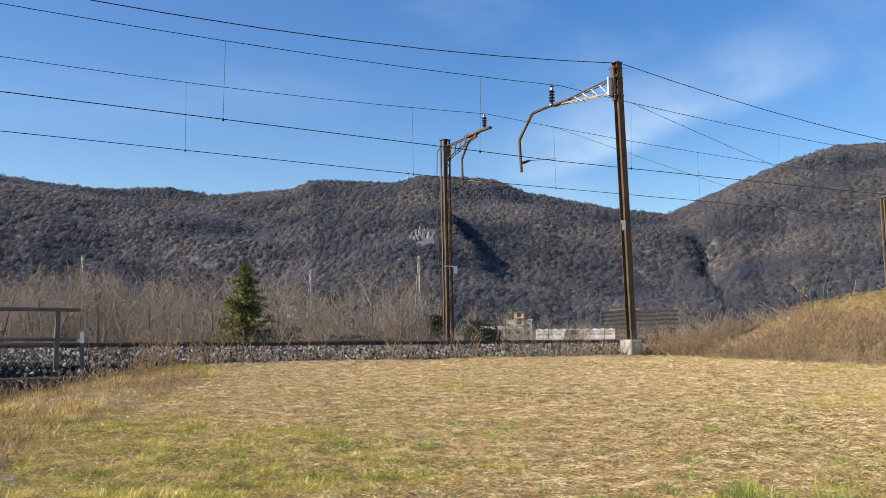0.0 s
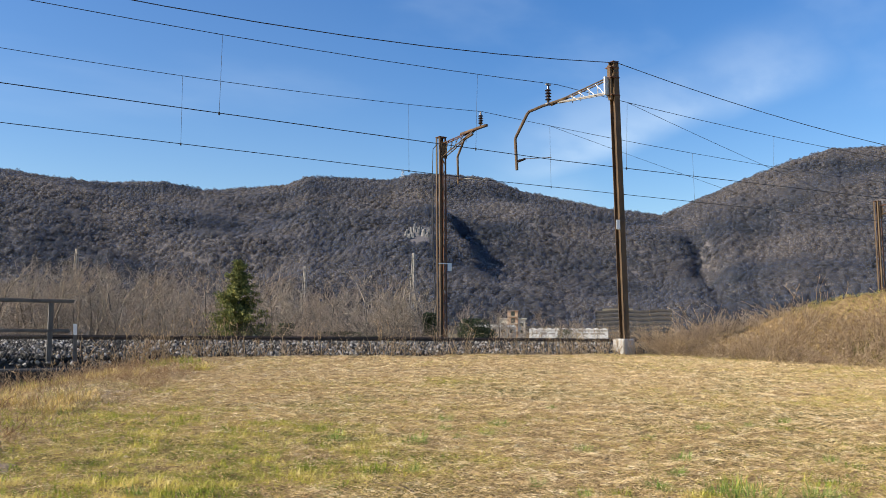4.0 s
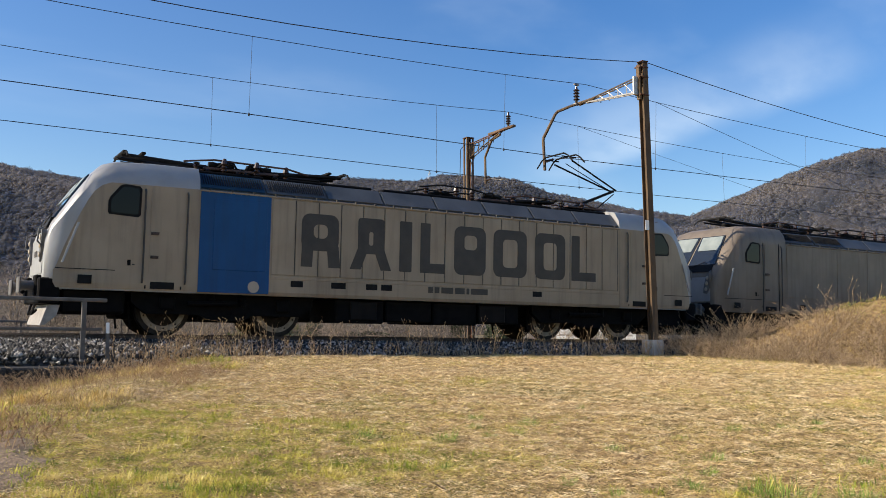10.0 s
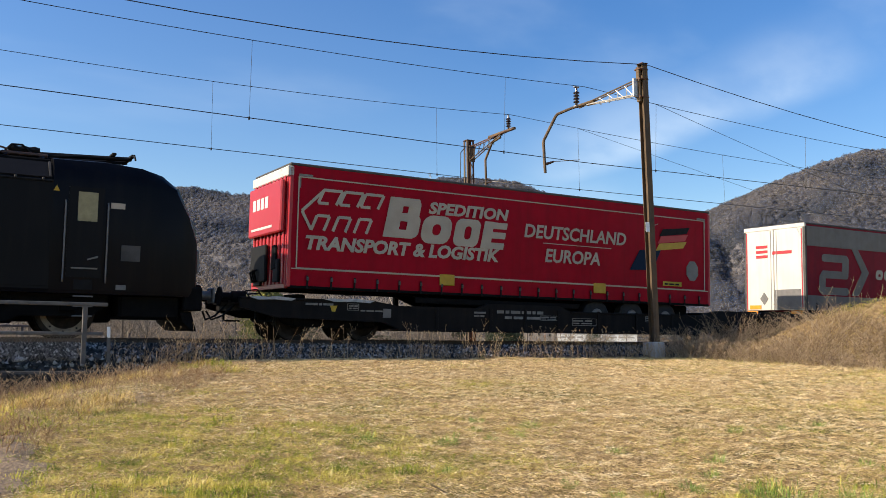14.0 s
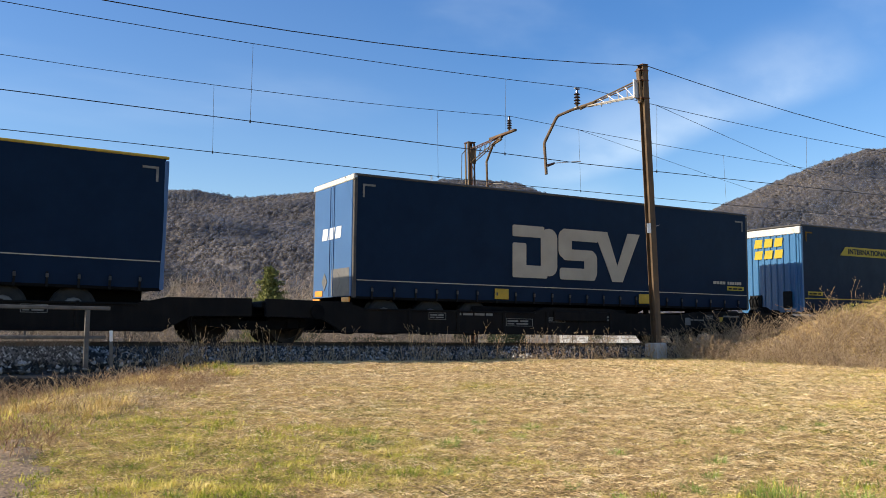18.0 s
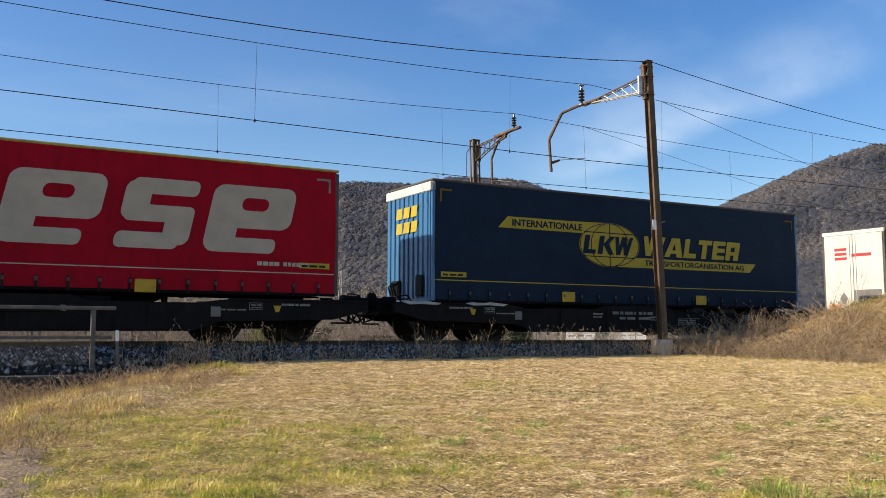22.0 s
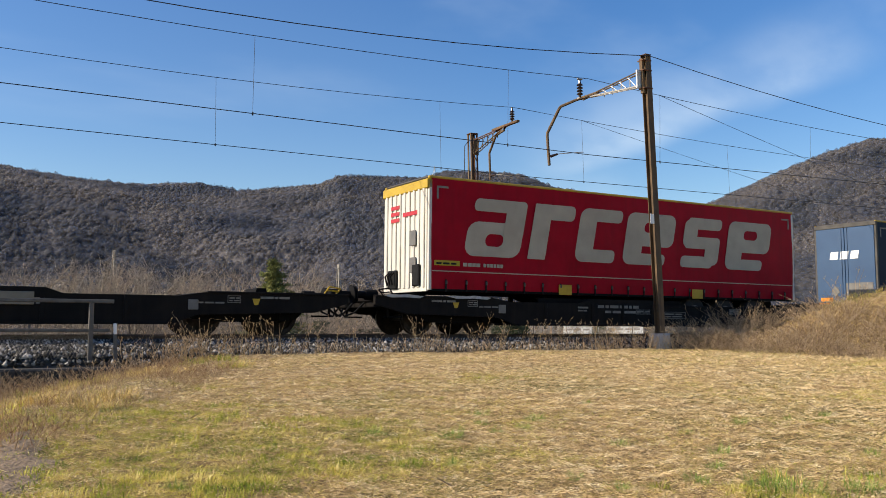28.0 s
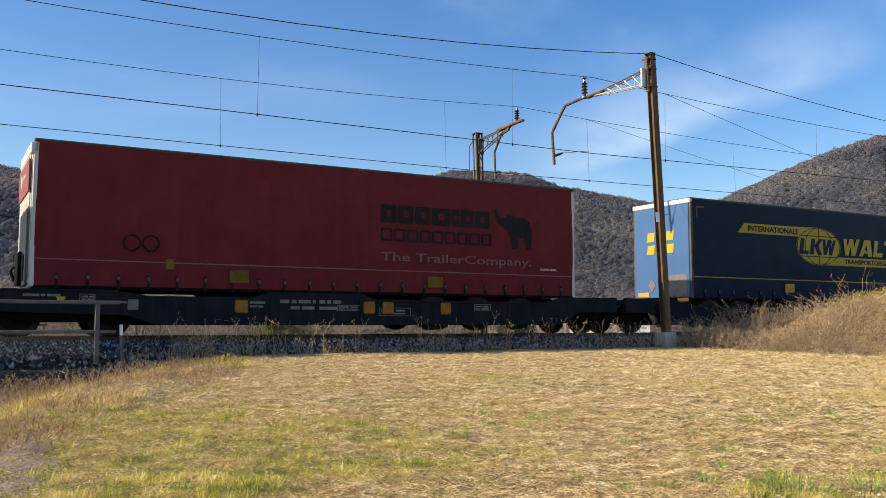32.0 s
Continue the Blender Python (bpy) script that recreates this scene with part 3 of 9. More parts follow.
def build_track(yc, tilt, label):
    b = Build()
    b.prism(rail_outline(), X0, X1, "x")
    rail = b.mesh("rail", M_RAIL)
    sl = Build()
    sl.prism([(-1.3, -0.34), (1.3, -0.34), (1.3, -0.17), (1.24, -0.15), (-1.24, -0.15), (-1.3, -0.17)], -0.13, 0.13, "x")
    sleeper = sl.mesh("sleeper", M_SLEEPER)
    clip = Build()
    for s in (-0.7525, 0.7525):
        for k in (-0.085, 0.085):
            clip.box(-0.05, 0.05, s + k - 0.035, s + k + 0.035, -0.155, -0.115, 0.01)
    clips = clip.mesh("rail_clips", M_RAIL)
    root = thing("railway_track", label, "track", pose(0, yc, 0.024 if tilt else 0.0, tilt, 0, 0), kind="structure")
    for s in (-0.7525, 0.7525):
        part("rail", rail, None, root).location = (0, s, 0)
    for k in range(95):
        x = -8.0 + k * 0.6
        o = part("sleeper", sleeper, None, root)
        o.location = (x, 0, 0)
        part("rail_clips", clips, None, root).location = (x, 0, 0)


build_track(TRACK_Y, CANT, "rusty railway track with concrete sleepers on ballast")
build_track(TRACK2_Y, 0, "second railway track with concrete sleepers on ballast")


# ---- overhead line ----
def insulator(b, x, y, z, h):
    """A stack of porcelain sheds standing at (x, y, z)."""
    prof = [(0.03, 0)]
    n = 4
    for k in range(n):
        z0 = h * (0.16 + 0.66 * k / n)
        prof += [(0.045, z0), (0.10, z0 + 0.02), (0.085, z0 + h * 0.07), (0.045, z0 + h * 0.12)]
    prof += [(0.035, h * 0.86), (0.03, h)]
    b.lathe(prof, 10, (x, y, z))


def near_mast():
    x, y = 17.06, 18.0
    root = thing("catenary_mast", "rusty brown steel catenary mast on a concrete base", "mast", pose(x, y, 0, -0.2, -1.72, 0))
    h = 7.68
    o = [(-0.095, -0.10), (0.095, -0.10), (0.095, -0.085), (0.007, -0.082), (0.007, 0.082), (0.095, 0.085), (0.095, 0.10), (-0.095, 0.10), (-0.095, 0.085), (-0.007, 0.082), (-0.007, -0.082), (-0.095, -0.085)]
    part("beam", Build().prism(o, -0.05, h, "z"), M_RUST, root, "rolled steel beam with peeling brown paint")
    part("extension_post", Build().box(-0.20, -0.12, -0.06, 0.06, 6.6, h - 0.1, 0.008), M_RUST, root)
    for z in (6.72, 7.22, 7.5):
        part("clamp_band", Build().box(-0.21, 0.11, -0.115, 0.115, z, z + 0.035, 0.006), M_RUSTD, root)
    part("cap_plate", Build().box(-0.11, 0.11, -0.115, 0.115, h, h + 0.02, 0.004), M_RUSTD, root)
    part("number_plate", Build().box(-0.24, -0.10, -0.115, -0.105, 2.98, 3.25, 0.004), M_WHITE, root, "white enamel plate")
    part("plate_bracket", Build().tube([(-0.2, -0.08, 3.1), (0.24, -0.08, 3.22)], 0.012, 5), M_ZINC, root)
    return root


def mast_foot():
    b = Build()
    b.box(-0.22, 0.20, -0.22, 0.22, -0.75, 0.0, 0.03)
    ob = new("mast_foundation", b.mesh("mast_foundation", M_CONC))
    ob.location = (16.99, 17.95, 0.02)
    tagged(ob, "pale weathered concrete foundation block of the mast", "foundation")


def cantilever(root_pos, tip_y, up, name_label, near):
    """The arm over a track: a tapering lattice, a bent tube, an insulator and the steady fitting."""
    x, y, z = root_pos
    root = thing("overhead_line_bracket", name_label, "bracket", pose(x, y, z))
    dy = tip_y - y
    sgn = 1 if dy > 0 else -1
    L = abs(dy)
    top = lambda s: (0, sgn * s, up * s / L + 0.10)
    if near:
        lat, tube_end = 2.15, L
        bot = lambda s: (0, sgn * s, -0.30 + (up + 0.30) * min(s / lat, 1))
    else:
        lat, tube_end = 2.0, L
        bot = lambda s: (0, sgn * s, -0.42 + (up + 0.42) * min(s / (L * 0.9), 1))
    mat = M_GALV if near else M_RUST
    for s in (-0.07, 0.07):
        part("top_chord", Build().tube([(s, 0, top(0)[2]), (s * 0.6, sgn * L * 0.98, top(L * 0.98)[2])], 0.022, 6), M_RUST if near else M_RUSTD, root)
        part("bottom_chord", Build().tube([(s, 0, bot(0)[2]), (s * 0.6, sgn * lat, top(lat)[2] - 0.03)], 0.022, 6), mat, root)
    for k in range(5):
        s = lat * (0.04 + 0.17 * k)
        part("lattice_post", Build().tube([(0.05, sgn * s, bot(s)[2]), (0.05, sgn * s, top(s)[2])], 0.016, 5), mat, root)
        if k < 4:
            part("lattice_tie", Build().tube([(-0.05, sgn * s, bot(s)[2]), (-0.05, sgn * (s + lat * 0.17), top(s + lat * 0.17)[2])], 0.011, 5), mat, root)
    part("hinge_plate", Build().box(-0.12, 0.12, -0.03, 0.03, bot(0)[2] - 0.06, top(0)[2] + 0.06, 0.008), mat, root)
    return root, top


near_mast()
mast_foot()


def near_arm():
    x, y, z = 16.62, 18.05, 7.08
    tip = 20.62
    root, top = cantilever((x, y, z), tip, -0.18, "galvanised lattice cantilever arm with a bent rusty drop tube", True)
    # bent tube: runs along the arm, then down to the steady fitting
    pts = [(0, 1.75, -0.03), (-0.15, 2.66, -0.08), (-0.32, 3.12, -0.18), (-0.36, 3.17, -0.25), (-0.61, 3.43, -0.96), (-0.62, 3.44, -1.04), (-0.62, 3.36, -1.98)]
    part("drop_tube", Build().tube(pts, 0.045, 8), M_RUST, root, "bent rust-brown steel tube")
    b = Build()
    insulator(b, -0.15, 2.42, -0.06, 0.56)
    part("insulator", b, M_INSUL, root, "dark brown porcelain insulator", True)
    part("insulator_clamp", Build().box(-0.22, -0.08, 2.36, 2.48, -0.10, -0.05, 0.01), M_ZINC, root)
    part("wire_saddle", Build().box(-0.24, -0.06, 2.385, 2.455, 0.49, 0.53, 0.01), M_ZINC, root)
    part("steady_insulator", Build().tube([(-0.62, 3.30, -1.72), (-0.42, 3.2, -1.64)], 0.045, 8, 0.03), M_INSUL, root)
    part("steady_arm", Build().tube([(-0.42, 3.2, -1.64), (0.28, 2.82, -1.58)], 0.012, 5), M_ZINC, root)


near_arm()


def far_mast(x, y, full):
    root = thing("catenary_mast", "dark rusted lattice steel catenary mast beyond the tracks", "mast", pose(x, y, -0.15, 0, -0.75, 0))
    for s in (-1, 1):
        for q in (-1, 1):
            b = Build()
            o = [(s * 0.15, q * 0.14), (s * 0.15 - s * 0.075, q * 0.14), (s * 0.15 - s * 0.075, q * 0.13), (s * 0.14, q * 0.13), (s * 0.14, q * 0.14 - q * 0.075), (s * 0.15, q * 0.14 - q * 0.075)]
            b.prism(o, -0.5, 7.85, "z")
            part("angle_post", b, M_RUSTD if s > 0 else M_RUST, root)
    for k in range(14):
        z = 0.1 + k * 0.55
        s = 1 if k % 2 else -1
        part("lacing_bar", Build().tube([(-0.13 * s, -0.145, z), (0.13 * s, -0.145, z + 0.5)], 0.018, 4), M_RUST, root)
    part("cap_plate", Build().box(-0.17, 0.17, -0.16, 0.16, 7.85, 7.88, 0.005), M_RUSTD, root)
    if full:
        part("number_plate", Build().box(0.16, 0.34, -0.17, -0.16, 2.72, 3.02, 0.005), M_WHITE, root, "white enamel plate")
        part("plate_bracket", Build().box(-0.25, 0.3, -0.165, -0.155, 2.98, 3.02), M_WHITE, root)
        part("earth_cable", Build().tube([(-0.2, -0.1, 7.6), (-0.42, -0.1, 7.35), (-0.45, -0.1, 6.3), (-0.42, -0.1, 3.0), (-0.25, -0.1, 0.1)], 0.016, 5), M_WIRE, root)
    xa, ya, za = x - 0.05, y - 0.15, 7.36
    arm, top = cantilever((xa, ya, za), 25.6, 0.14, "rusty lattice cantilever arm over the second track", False)
    part("drop_tube", Build().tube([(0.0, -1.95, 0.08), (0.0, -1.44, 0.0), (0.0, -1.38, -0.04), (0.0, -0.97, -0.55), (0.0, -0.95, -0.6), (0.0, -1.0, -1.60)], 0.045, 8), M_RUST, arm, "bent rust-brown steel tube")
    part("arm_beam", Build().box(-0.06, 0.06, -2.86, -1.2, 0.19, 0.27, 0.012), M_RUST, arm)
    b = Build()
    insulator(b, 0, -2.47, 0.27, 0.53)
    part("insulator", b, M_INSUL, arm, "dark brown porcelain insulator", True)
    part("steady_insulator", Build().tube([(0.0, -1.0, -1.46), (0.05, -1.3, -1.44)], 0.045, 8, 0.03), M_INSUL, arm)
    part("steady_arm", Build().tube([(0.05, -1.3, -1.44), (0.1, -2.6, -1.69)], 0.014, 5), M_ZINC, arm)


far_mast(17.85, 28.6, True)
far_mast(46.2, 28.6, False)


def sagging(p, q, sag, n=14):
    p, q = Vector(p), Vector(q)
    return [p.lerp(q, k / n) - Vector((0, 0, sag * 4 * (k / n) * (1 - k / n))) for k in range(n + 1)]


def wire(name, label, pts, r=0.009):
    b = Build().tube(pts, r, 5)
    tagged(new(name, b.mesh(name, M_WIRE, smooth=True)), label, "wire", "overhead line wires")


def overhead(y, zc, zm, xm, n0, step, yins, sags, rises):
    """Messenger and contact wire of one track, with its droppers."""
    spans = ((xm - 29.0, xm), (xm, xm + 29.0), (xm + 29.0, xm + 58.0))
    for (a, c), sag in zip(spans, sags):
        wire("messenger_wire", "thin dark messenger wire of the overhead line", sagging((a, yins, zm), (c, yins, zm), sag))
    low = lambda x: zc + (x - xm) * rises[0 if x < xm else 1]
    wire("contact_wire", "thin dark contact wire over the track", [(xm + k, y, low(xm + k)) for k in (-29, -10, 0, 15, 30, 58)], 0.011)
    for side, sag in ((-1, sags[0]), (1, sags[1])):
        for k in range(4):
            x = xm + side * (n0 + (step[0] if side < 0 else step[1]) * k)
            u = abs(x - xm) / 29.0
            wire("dropper", "thin vertical dropper between the overhead wires", [(x, yins, zm - sag * 4 * u * (1 - u)), (x, y, low(x))], 0.005)
            b = Build().box(-0.02, 0.02, -0.012, 0.012, -0.05, 0.035, 0.006)
            o = new("wire_clamp", b.mesh("wire_clamp", M_WIRE))
            o.location = (x, y, low(x))
            tagged(o, "small clamp on the contact wire", "clamp", "wire clamps")


overhead(20.68, 5.385, 7.699, 16.9, 2.9, (7.45, 7.2), 20.6, (0.45, 0.36, 0.4), (0.0018, 0.0195))
overhead(25.86, 5.665, 8.155, 17.85, 3.07, (7.7, 7.7), 25.92, (0.48, 0.28, 0.3), (0.0012, 0.013))
wire("feeder_wire", "dark feeder wire at the mast tops", sagging((-12, 17.9, 7.64), (16.85, 17.9, 7.64), 0.97), 0.011)
wire("feeder_wire", "dark feeder wire at the mast tops", sagging((16.85, 17.9, 7.64), (46.0, 17.9, 7.64), 0.80), 0.011)
wire("cross_wire", "slanting tensioning wire between the tracks", sagging((19.8, 20.6, 7.57), (46.1, 28.45, 6.95), 0.1), 0.008)
wire("cross_wire", "slanting tensioning wire between the tracks", sagging((20.9, 25.92, 8.05), (46.2, 28.5, 5.35), 0.05), 0.007)


# Concrete for the culvert wall, far darker than M_CONC.
M_WALLD = surf("dark_wall_concrete", (0.02, 0.018, 0.015), (0.06, 0.053, 0.044), 3.0, 0.95, 0, 0.6, 45, 0.4)


# ---- fence at the culvert ----
def build_fence():
    root = thing("railing_fence", "grey steel railing with wire mesh along the culvert wall", "fence", pose(0, 17.0, 0))
    for x in (2.48, 0.4, -1.7, -3.8, -5.9):
        part("post", Build().box(x - 0.04, x + 0.04, -0.04, 0.04, -0.45, 0.60, 0.006), M_FENCE, root)
    part("handrail", Build().box(-6.2, 2.86, -0.045, 0.045, 0.575, 0.64, 0.01), M_FENCE, root)
    part("middle_rail", Build().box(-6.2, 2.8, -0.035, 0.035, 0.055, 0.115, 0.01), M_FENCE, root)
    b = Build()
    for k in range(150):
        x = -6.0 + k * 0.056
        b.tube([(x, 0.035, -0.4), (x + 0.24, 0.035, 0.08)], 0.0022, 3)
        b.tube([(x + 0.24, 0.04, -0.4), (x, 0.04, 0.08)], 0.0022, 3)
    part("wire_mesh", b, M_FENCE, root, "woven wire mesh")
    o = thing("marker_post", "short grey marker post with a white top", "post", pose(2.9, 16.9, -0.45, 0, -2.5, 0))
    part("stake", Build().box(-0.03, 0.03, -0.02, 0.02, 0, 0.48, 0.005), M_FENCE, o)
    part("cap", Build().box(-0.026, 0.03, -0.026, 0.026, 0.46, 0.66, 0.01), M_WHITE, o, "white reflector cap")
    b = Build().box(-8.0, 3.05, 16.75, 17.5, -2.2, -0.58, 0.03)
    tagged(new("culvert_wall", b.mesh("culvert_wall", M_WALLD)), "dark concrete culvert wall below the railing", "wall", kind="structure")

    wall = bpy.data.objects["culvert_wall"]
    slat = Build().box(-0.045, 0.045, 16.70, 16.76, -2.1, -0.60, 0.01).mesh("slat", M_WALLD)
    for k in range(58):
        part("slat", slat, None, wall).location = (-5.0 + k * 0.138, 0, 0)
    far = thing("far_railing", "low grey steel railing beyond the second track", "fence", pose(0, 29.6, 0))
    for x in (2.6, 0.5, -1.6):
        part("post", Build().box(x - 0.035, x + 0.035, -0.035, 0.035, -0.95, 0.42, 0.006), M_FENCE, far)
    part("handrail", Build().box(-4.0, 2.9, -0.04, 0.04, 0.39, 0.45, 0.01), M_FENCE, far)
    part("middle_rail", Build().box(-4.0, 2.8, -0.03, 0.03, -0.1, -0.05, 0.01), M_FENCE, far)


build_fence()
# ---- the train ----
# Darkness of the train's shaded underside is put into these near-black colours.
M_UNDER = surf("near_black_underframe", (0.002, 0.002, 0.002), (0.007, 0.006, 0.0055), 5, 0.8, 0.1, 0.3, 50, spec=0.12)
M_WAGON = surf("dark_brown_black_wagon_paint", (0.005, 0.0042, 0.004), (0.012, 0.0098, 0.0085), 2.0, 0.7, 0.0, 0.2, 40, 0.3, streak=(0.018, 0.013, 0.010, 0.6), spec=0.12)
M_WHEEL = surf("dark_wheel_steel", (0.018, 0.015, 0.0132), (0.042, 0.033, 0.027), 8, 0.6, 0.5, spec=0.2)
M_DISC = surf("pale_brake_disc", (0.13, 0.105, 0.08), (0.24, 0.20, 0.155), 12, 0.45, 0.5)
M_SILVER = surf("dusty_cream_silver_paint", (0.285, 0.222, 0.155), (0.36, 0.285, 0.20), 1.2, 0.42, 0.1, 0.05, 60, 0.2, streak=(0.172, 0.133, 0.0936, 0.55), spec=0.2)
M_NOSE = surf("silver_white_cab_paint", (0.29, 0.288, 0.28), (0.38, 0.375, 0.365), 1.5, 0.35, 0.1, 0.05, 60)
M_GREY = surf("dusty_warm_grey_paint", (0.17, 0.139, 0.107), (0.222, 0.182, 0.14), 1.2, 0.45, 0.1, 0.05, 60, 0.2, streak=(0.1156, 0.0884, 0.068, 0.5), spec=0.2)
M_ROOF = surf("blue_grey_roof_paint", (0.062, 0.067, 0.072), (0.10, 0.106, 0.113), 1.5, 0.55, 0.05, spec=0.25)
M_BLUE = surf("bright_blue_panel_paint", (0.003, 0.060, 0.175), (0.005, 0.076, 0.215), 1.2, 0.4, 0.0, 0, 40, 0.2, streak=(0.012, 0.045, 0.11, 0.5), spec=0.2)
M_BLUER = surf("dark_blue_roof_paint", (0.012, 0.042, 0.075), (0.020, 0.058, 0.10), 1.5, 0.5, spec=0.2)
M_SIDEGLASS = glass("dark_side_window_glass", (0.006, 0.006, 0.006), 0.08)
M_SIDEGLASS.node_tree.nodes["Principled BSDF"].inputs["Specular IOR Level"].default_value = 0.2
M_SIDEGLASS.node_tree.nodes["Principled BSDF"].inputs["Coat Weight"].default_value = 0.0
M_GRILLE = surf("pale_grille_plate", (0.27, 0.265, 0.26), (0.36, 0.355, 0.345), 4, 0.5, spec=0.2)
M_BLUE2 = surf("faded_blue_panel_paint", (0.008, 0.085, 0.175), (0.012, 0.105, 0.21), 1.2, 0.45, streak=(0.012, 0.06, 0.12, 0.4), spec=0.2)
M_BLACK = surf("gloss_black_loco_paint", (0.0034, 0.0034, 0.0050), (0.0062, 0.0060, 0.0082), 0.8, 0.35, 0.0, 0, 40, 0.2, streak=(0.012, 0.010, 0.009, 0.5), spec=0.1)
M_BLACKR = surf("matt_black_roof_paint", (0.007, 0.007, 0.0085), (0.013, 0.013, 0.015), 1.0, 0.7, 0.0, 0, 40, 0.3, spec=0.12)
M_BROWN = surf("dark_brown_lettering", (0.024, 0.018, 0.013), (0.045, 0.034, 0.025), 3, 0.5)
M_GLASS = glass("dark_cab_glass")
# Colour of the windscreen's pale greenish reflection.
M_SCREENREF = surf("pale_screen_tone", (0.17, 0.20, 0.19), (0.25, 0.28, 0.26), 4, 0.5)
# The lit look of the pane is put into a flat cream colour.
M_CREAMGLASS = surf("cream_lit_window", (0.22, 0.18, 0.08), (0.32, 0.27, 0.13), 6, 0.3)
M_DARK = surf("dark_rubber", (0.006, 0.006, 0.006), (0.013, 0.0125, 0.012), 8, 0.65, spec=0.14)
M_COPPER = surf("brown_roof_gear", (0.05, 0.028, 0.022), (0.10, 0.05, 0.035), 10, 0.5, 0.3)
M_RED = surf("red_trailer_tarpaulin", (0.285, 0.0022, 0.012), (0.365, 0.0035, 0.016), 1.2, 0.42, 0, 0.15, 5, 0.3, streak=(0.15, 0.006, 0.012, 0.35), spec=0.06)
M_REDM = surf("faded_crimson_tarpaulin", (0.185, 0.006, 0.017), (0.245, 0.009, 0.021), 1.2, 0.5, 0, 0.15, 5, 0.3, streak=(0.11, 0.012, 0.018, 0.5), spec=0.06)
M_REDD = surf("dull_dark_red_tarpaulin", (0.125, 0.018, 0.021), (0.165, 0.025, 0.028), 1.2, 0.55, 0, 0.15, 5, 0.3, streak=(0.095, 0.018, 0.018, 0.4), spec=0.06)
M_NAVY = surf("navy_blue_tarpaulin", (0.0035, 0.0135, 0.034), (0.0055, 0.019, 0.045), 1.2, 0.42, 0, 0.15, 5, 0.3, spec=0.06)
M_LKBLUE = surf("slate_blue_tarpaulin", (0.0075, 0.0165, 0.035), (0.0105, 0.0235, 0.046), 1.2, 0.45, 0, 0.15, 5, 0.3, spec=0.06)
M_TGREY = surf("faded_grey_tarpaulin", (0.145, 0.129, 0.109), (0.195, 0.178, 0.152), 1.5, 0.6, 0, 0.15, 5, 0.3, streak=(0.14, 0.119, 0.091, 0.4), spec=0.2)
M_LETTER = surf("off_white_printed_shapes", (0.37, 0.315, 0.24), (0.45, 0.385, 0.295), 2, 0.5, spec=0.2)
M_STENCIL = surf("worn_grey_stencil_paint", (0.13, 0.12, 0.10), (0.24, 0.22, 0.19), 6, 0.7)
M_YELLOW = surf("yellow_printed_shapes", (0.37, 0.275, 0.022), (0.45, 0.34, 0.036), 2, 0.5, spec=0.2)
M_TAG = surf("yellow_grapple_plate", (0.40, 0.235, 0.006), (0.52, 0.32, 0.010), 5, 0.5)
M_LOGOD = surf("dark_grey_printed_shapes", (0.013, 0.013, 0.013), (0.022, 0.020, 0.0185), 2, 0.6, spec=0.1)
M_FADED = surf("faded_pink_print", (0.17, 0.10, 0.09), (0.23, 0.14, 0.125), 3, 0.6, spec=0.1)
M_OLDTAG = surf("dirty_brown_grapple_plate", (0.13, 0.072, 0.012), (0.20, 0.115, 0.02), 5, 0.6, spec=0.1)
M_SLATEW = surf("slate_blue_wagon_paint", (0.007, 0.009, 0.014), (0.014, 0.0165, 0.022), 2.0, 0.7, 0.0, 0.2, 40, 0.3, streak=(0.028, 0.024, 0.02, 0.5), spec=0.12)
M_DULLRED = surf("dull_red_panel", (0.20, 0.028, 0.022), (0.26, 0.038, 0.03), 1.2, 0.5)
M_AMBER = surf("amber_reflector_box", (0.24, 0.10, 0.01), (0.34, 0.15, 0.018), 6, 0.4, spec=0.2)
M_PATCHW = surf("uneven_white_patches", (0.30, 0.29, 0.27), (0.52, 0.50, 0.47), 9, 0.9)
M_TWHITE = surf("white_trailer_panel", (0.50, 0.475, 0.42), (0.60, 0.57, 0.51), 1.2, 0.45, 0, 0, 40, 0.2, streak=(0.5, 0.45, 0.36, 0.5))
M_TBLUE = surf("light_blue_trailer_panel", (0.026, 0.085, 0.205), (0.036, 0.108, 0.245), 1.2, 0.4)
M_TDEEP = surf("deep_blue_trailer_doors", (0.02, 0.055, 0.125), (0.03, 0.075, 0.155), 1.2, 0.4)
M_TRED = surf("red_trailer_panel", (0.36, 0.012, 0.02), (0.43, 0.018, 0.026), 1.2, 0.4)
M_TCYAN = surf("sky_blue_trailer_panel", (0.02, 0.105, 0.23), (0.028, 0.135, 0.28), 1.2, 0.4)
M_TRIM = surf("grey_roof_trim", (0.035, 0.031, 0.027), (0.075, 0.068, 0.058), 3, 0.7)
M_YTRIM = surf("yellow_roof_trim", (0.36, 0.225, 0.012), (0.47, 0.31, 0.022), 3, 0.5)
M_OTRIM = surf("olive_yellow_roof_trim", (0.30, 0.25, 0.05), (0.42, 0.36, 0.08), 3, 0.5)
M_ORANGE = surf("orange_tail_lamp", (0.75, 0.22, 0.01), (0.85, 0.30, 0.02), 8, 0.3)
M_HUB = surf("grey_aluminium_panel", (0.132, 0.126, 0.12), (0.192, 0.18, 0.168), 4, 0.5, 0.4, spec=0.2)
M_TYRE = surf("worn_tyre_rubber", (0.009, 0.009, 0.009), (0.021, 0.0198, 0.018), 8, 0.85)
M_BOARD = surf("beige_sign_board", (0.20, 0.16, 0.11), (0.26, 0.21, 0.15), 3, 0.6)
M_FLAGR = surf("flag_red", (0.45, 0.02, 0.02), (0.5, 0.03, 0.03), 3, 0.5)


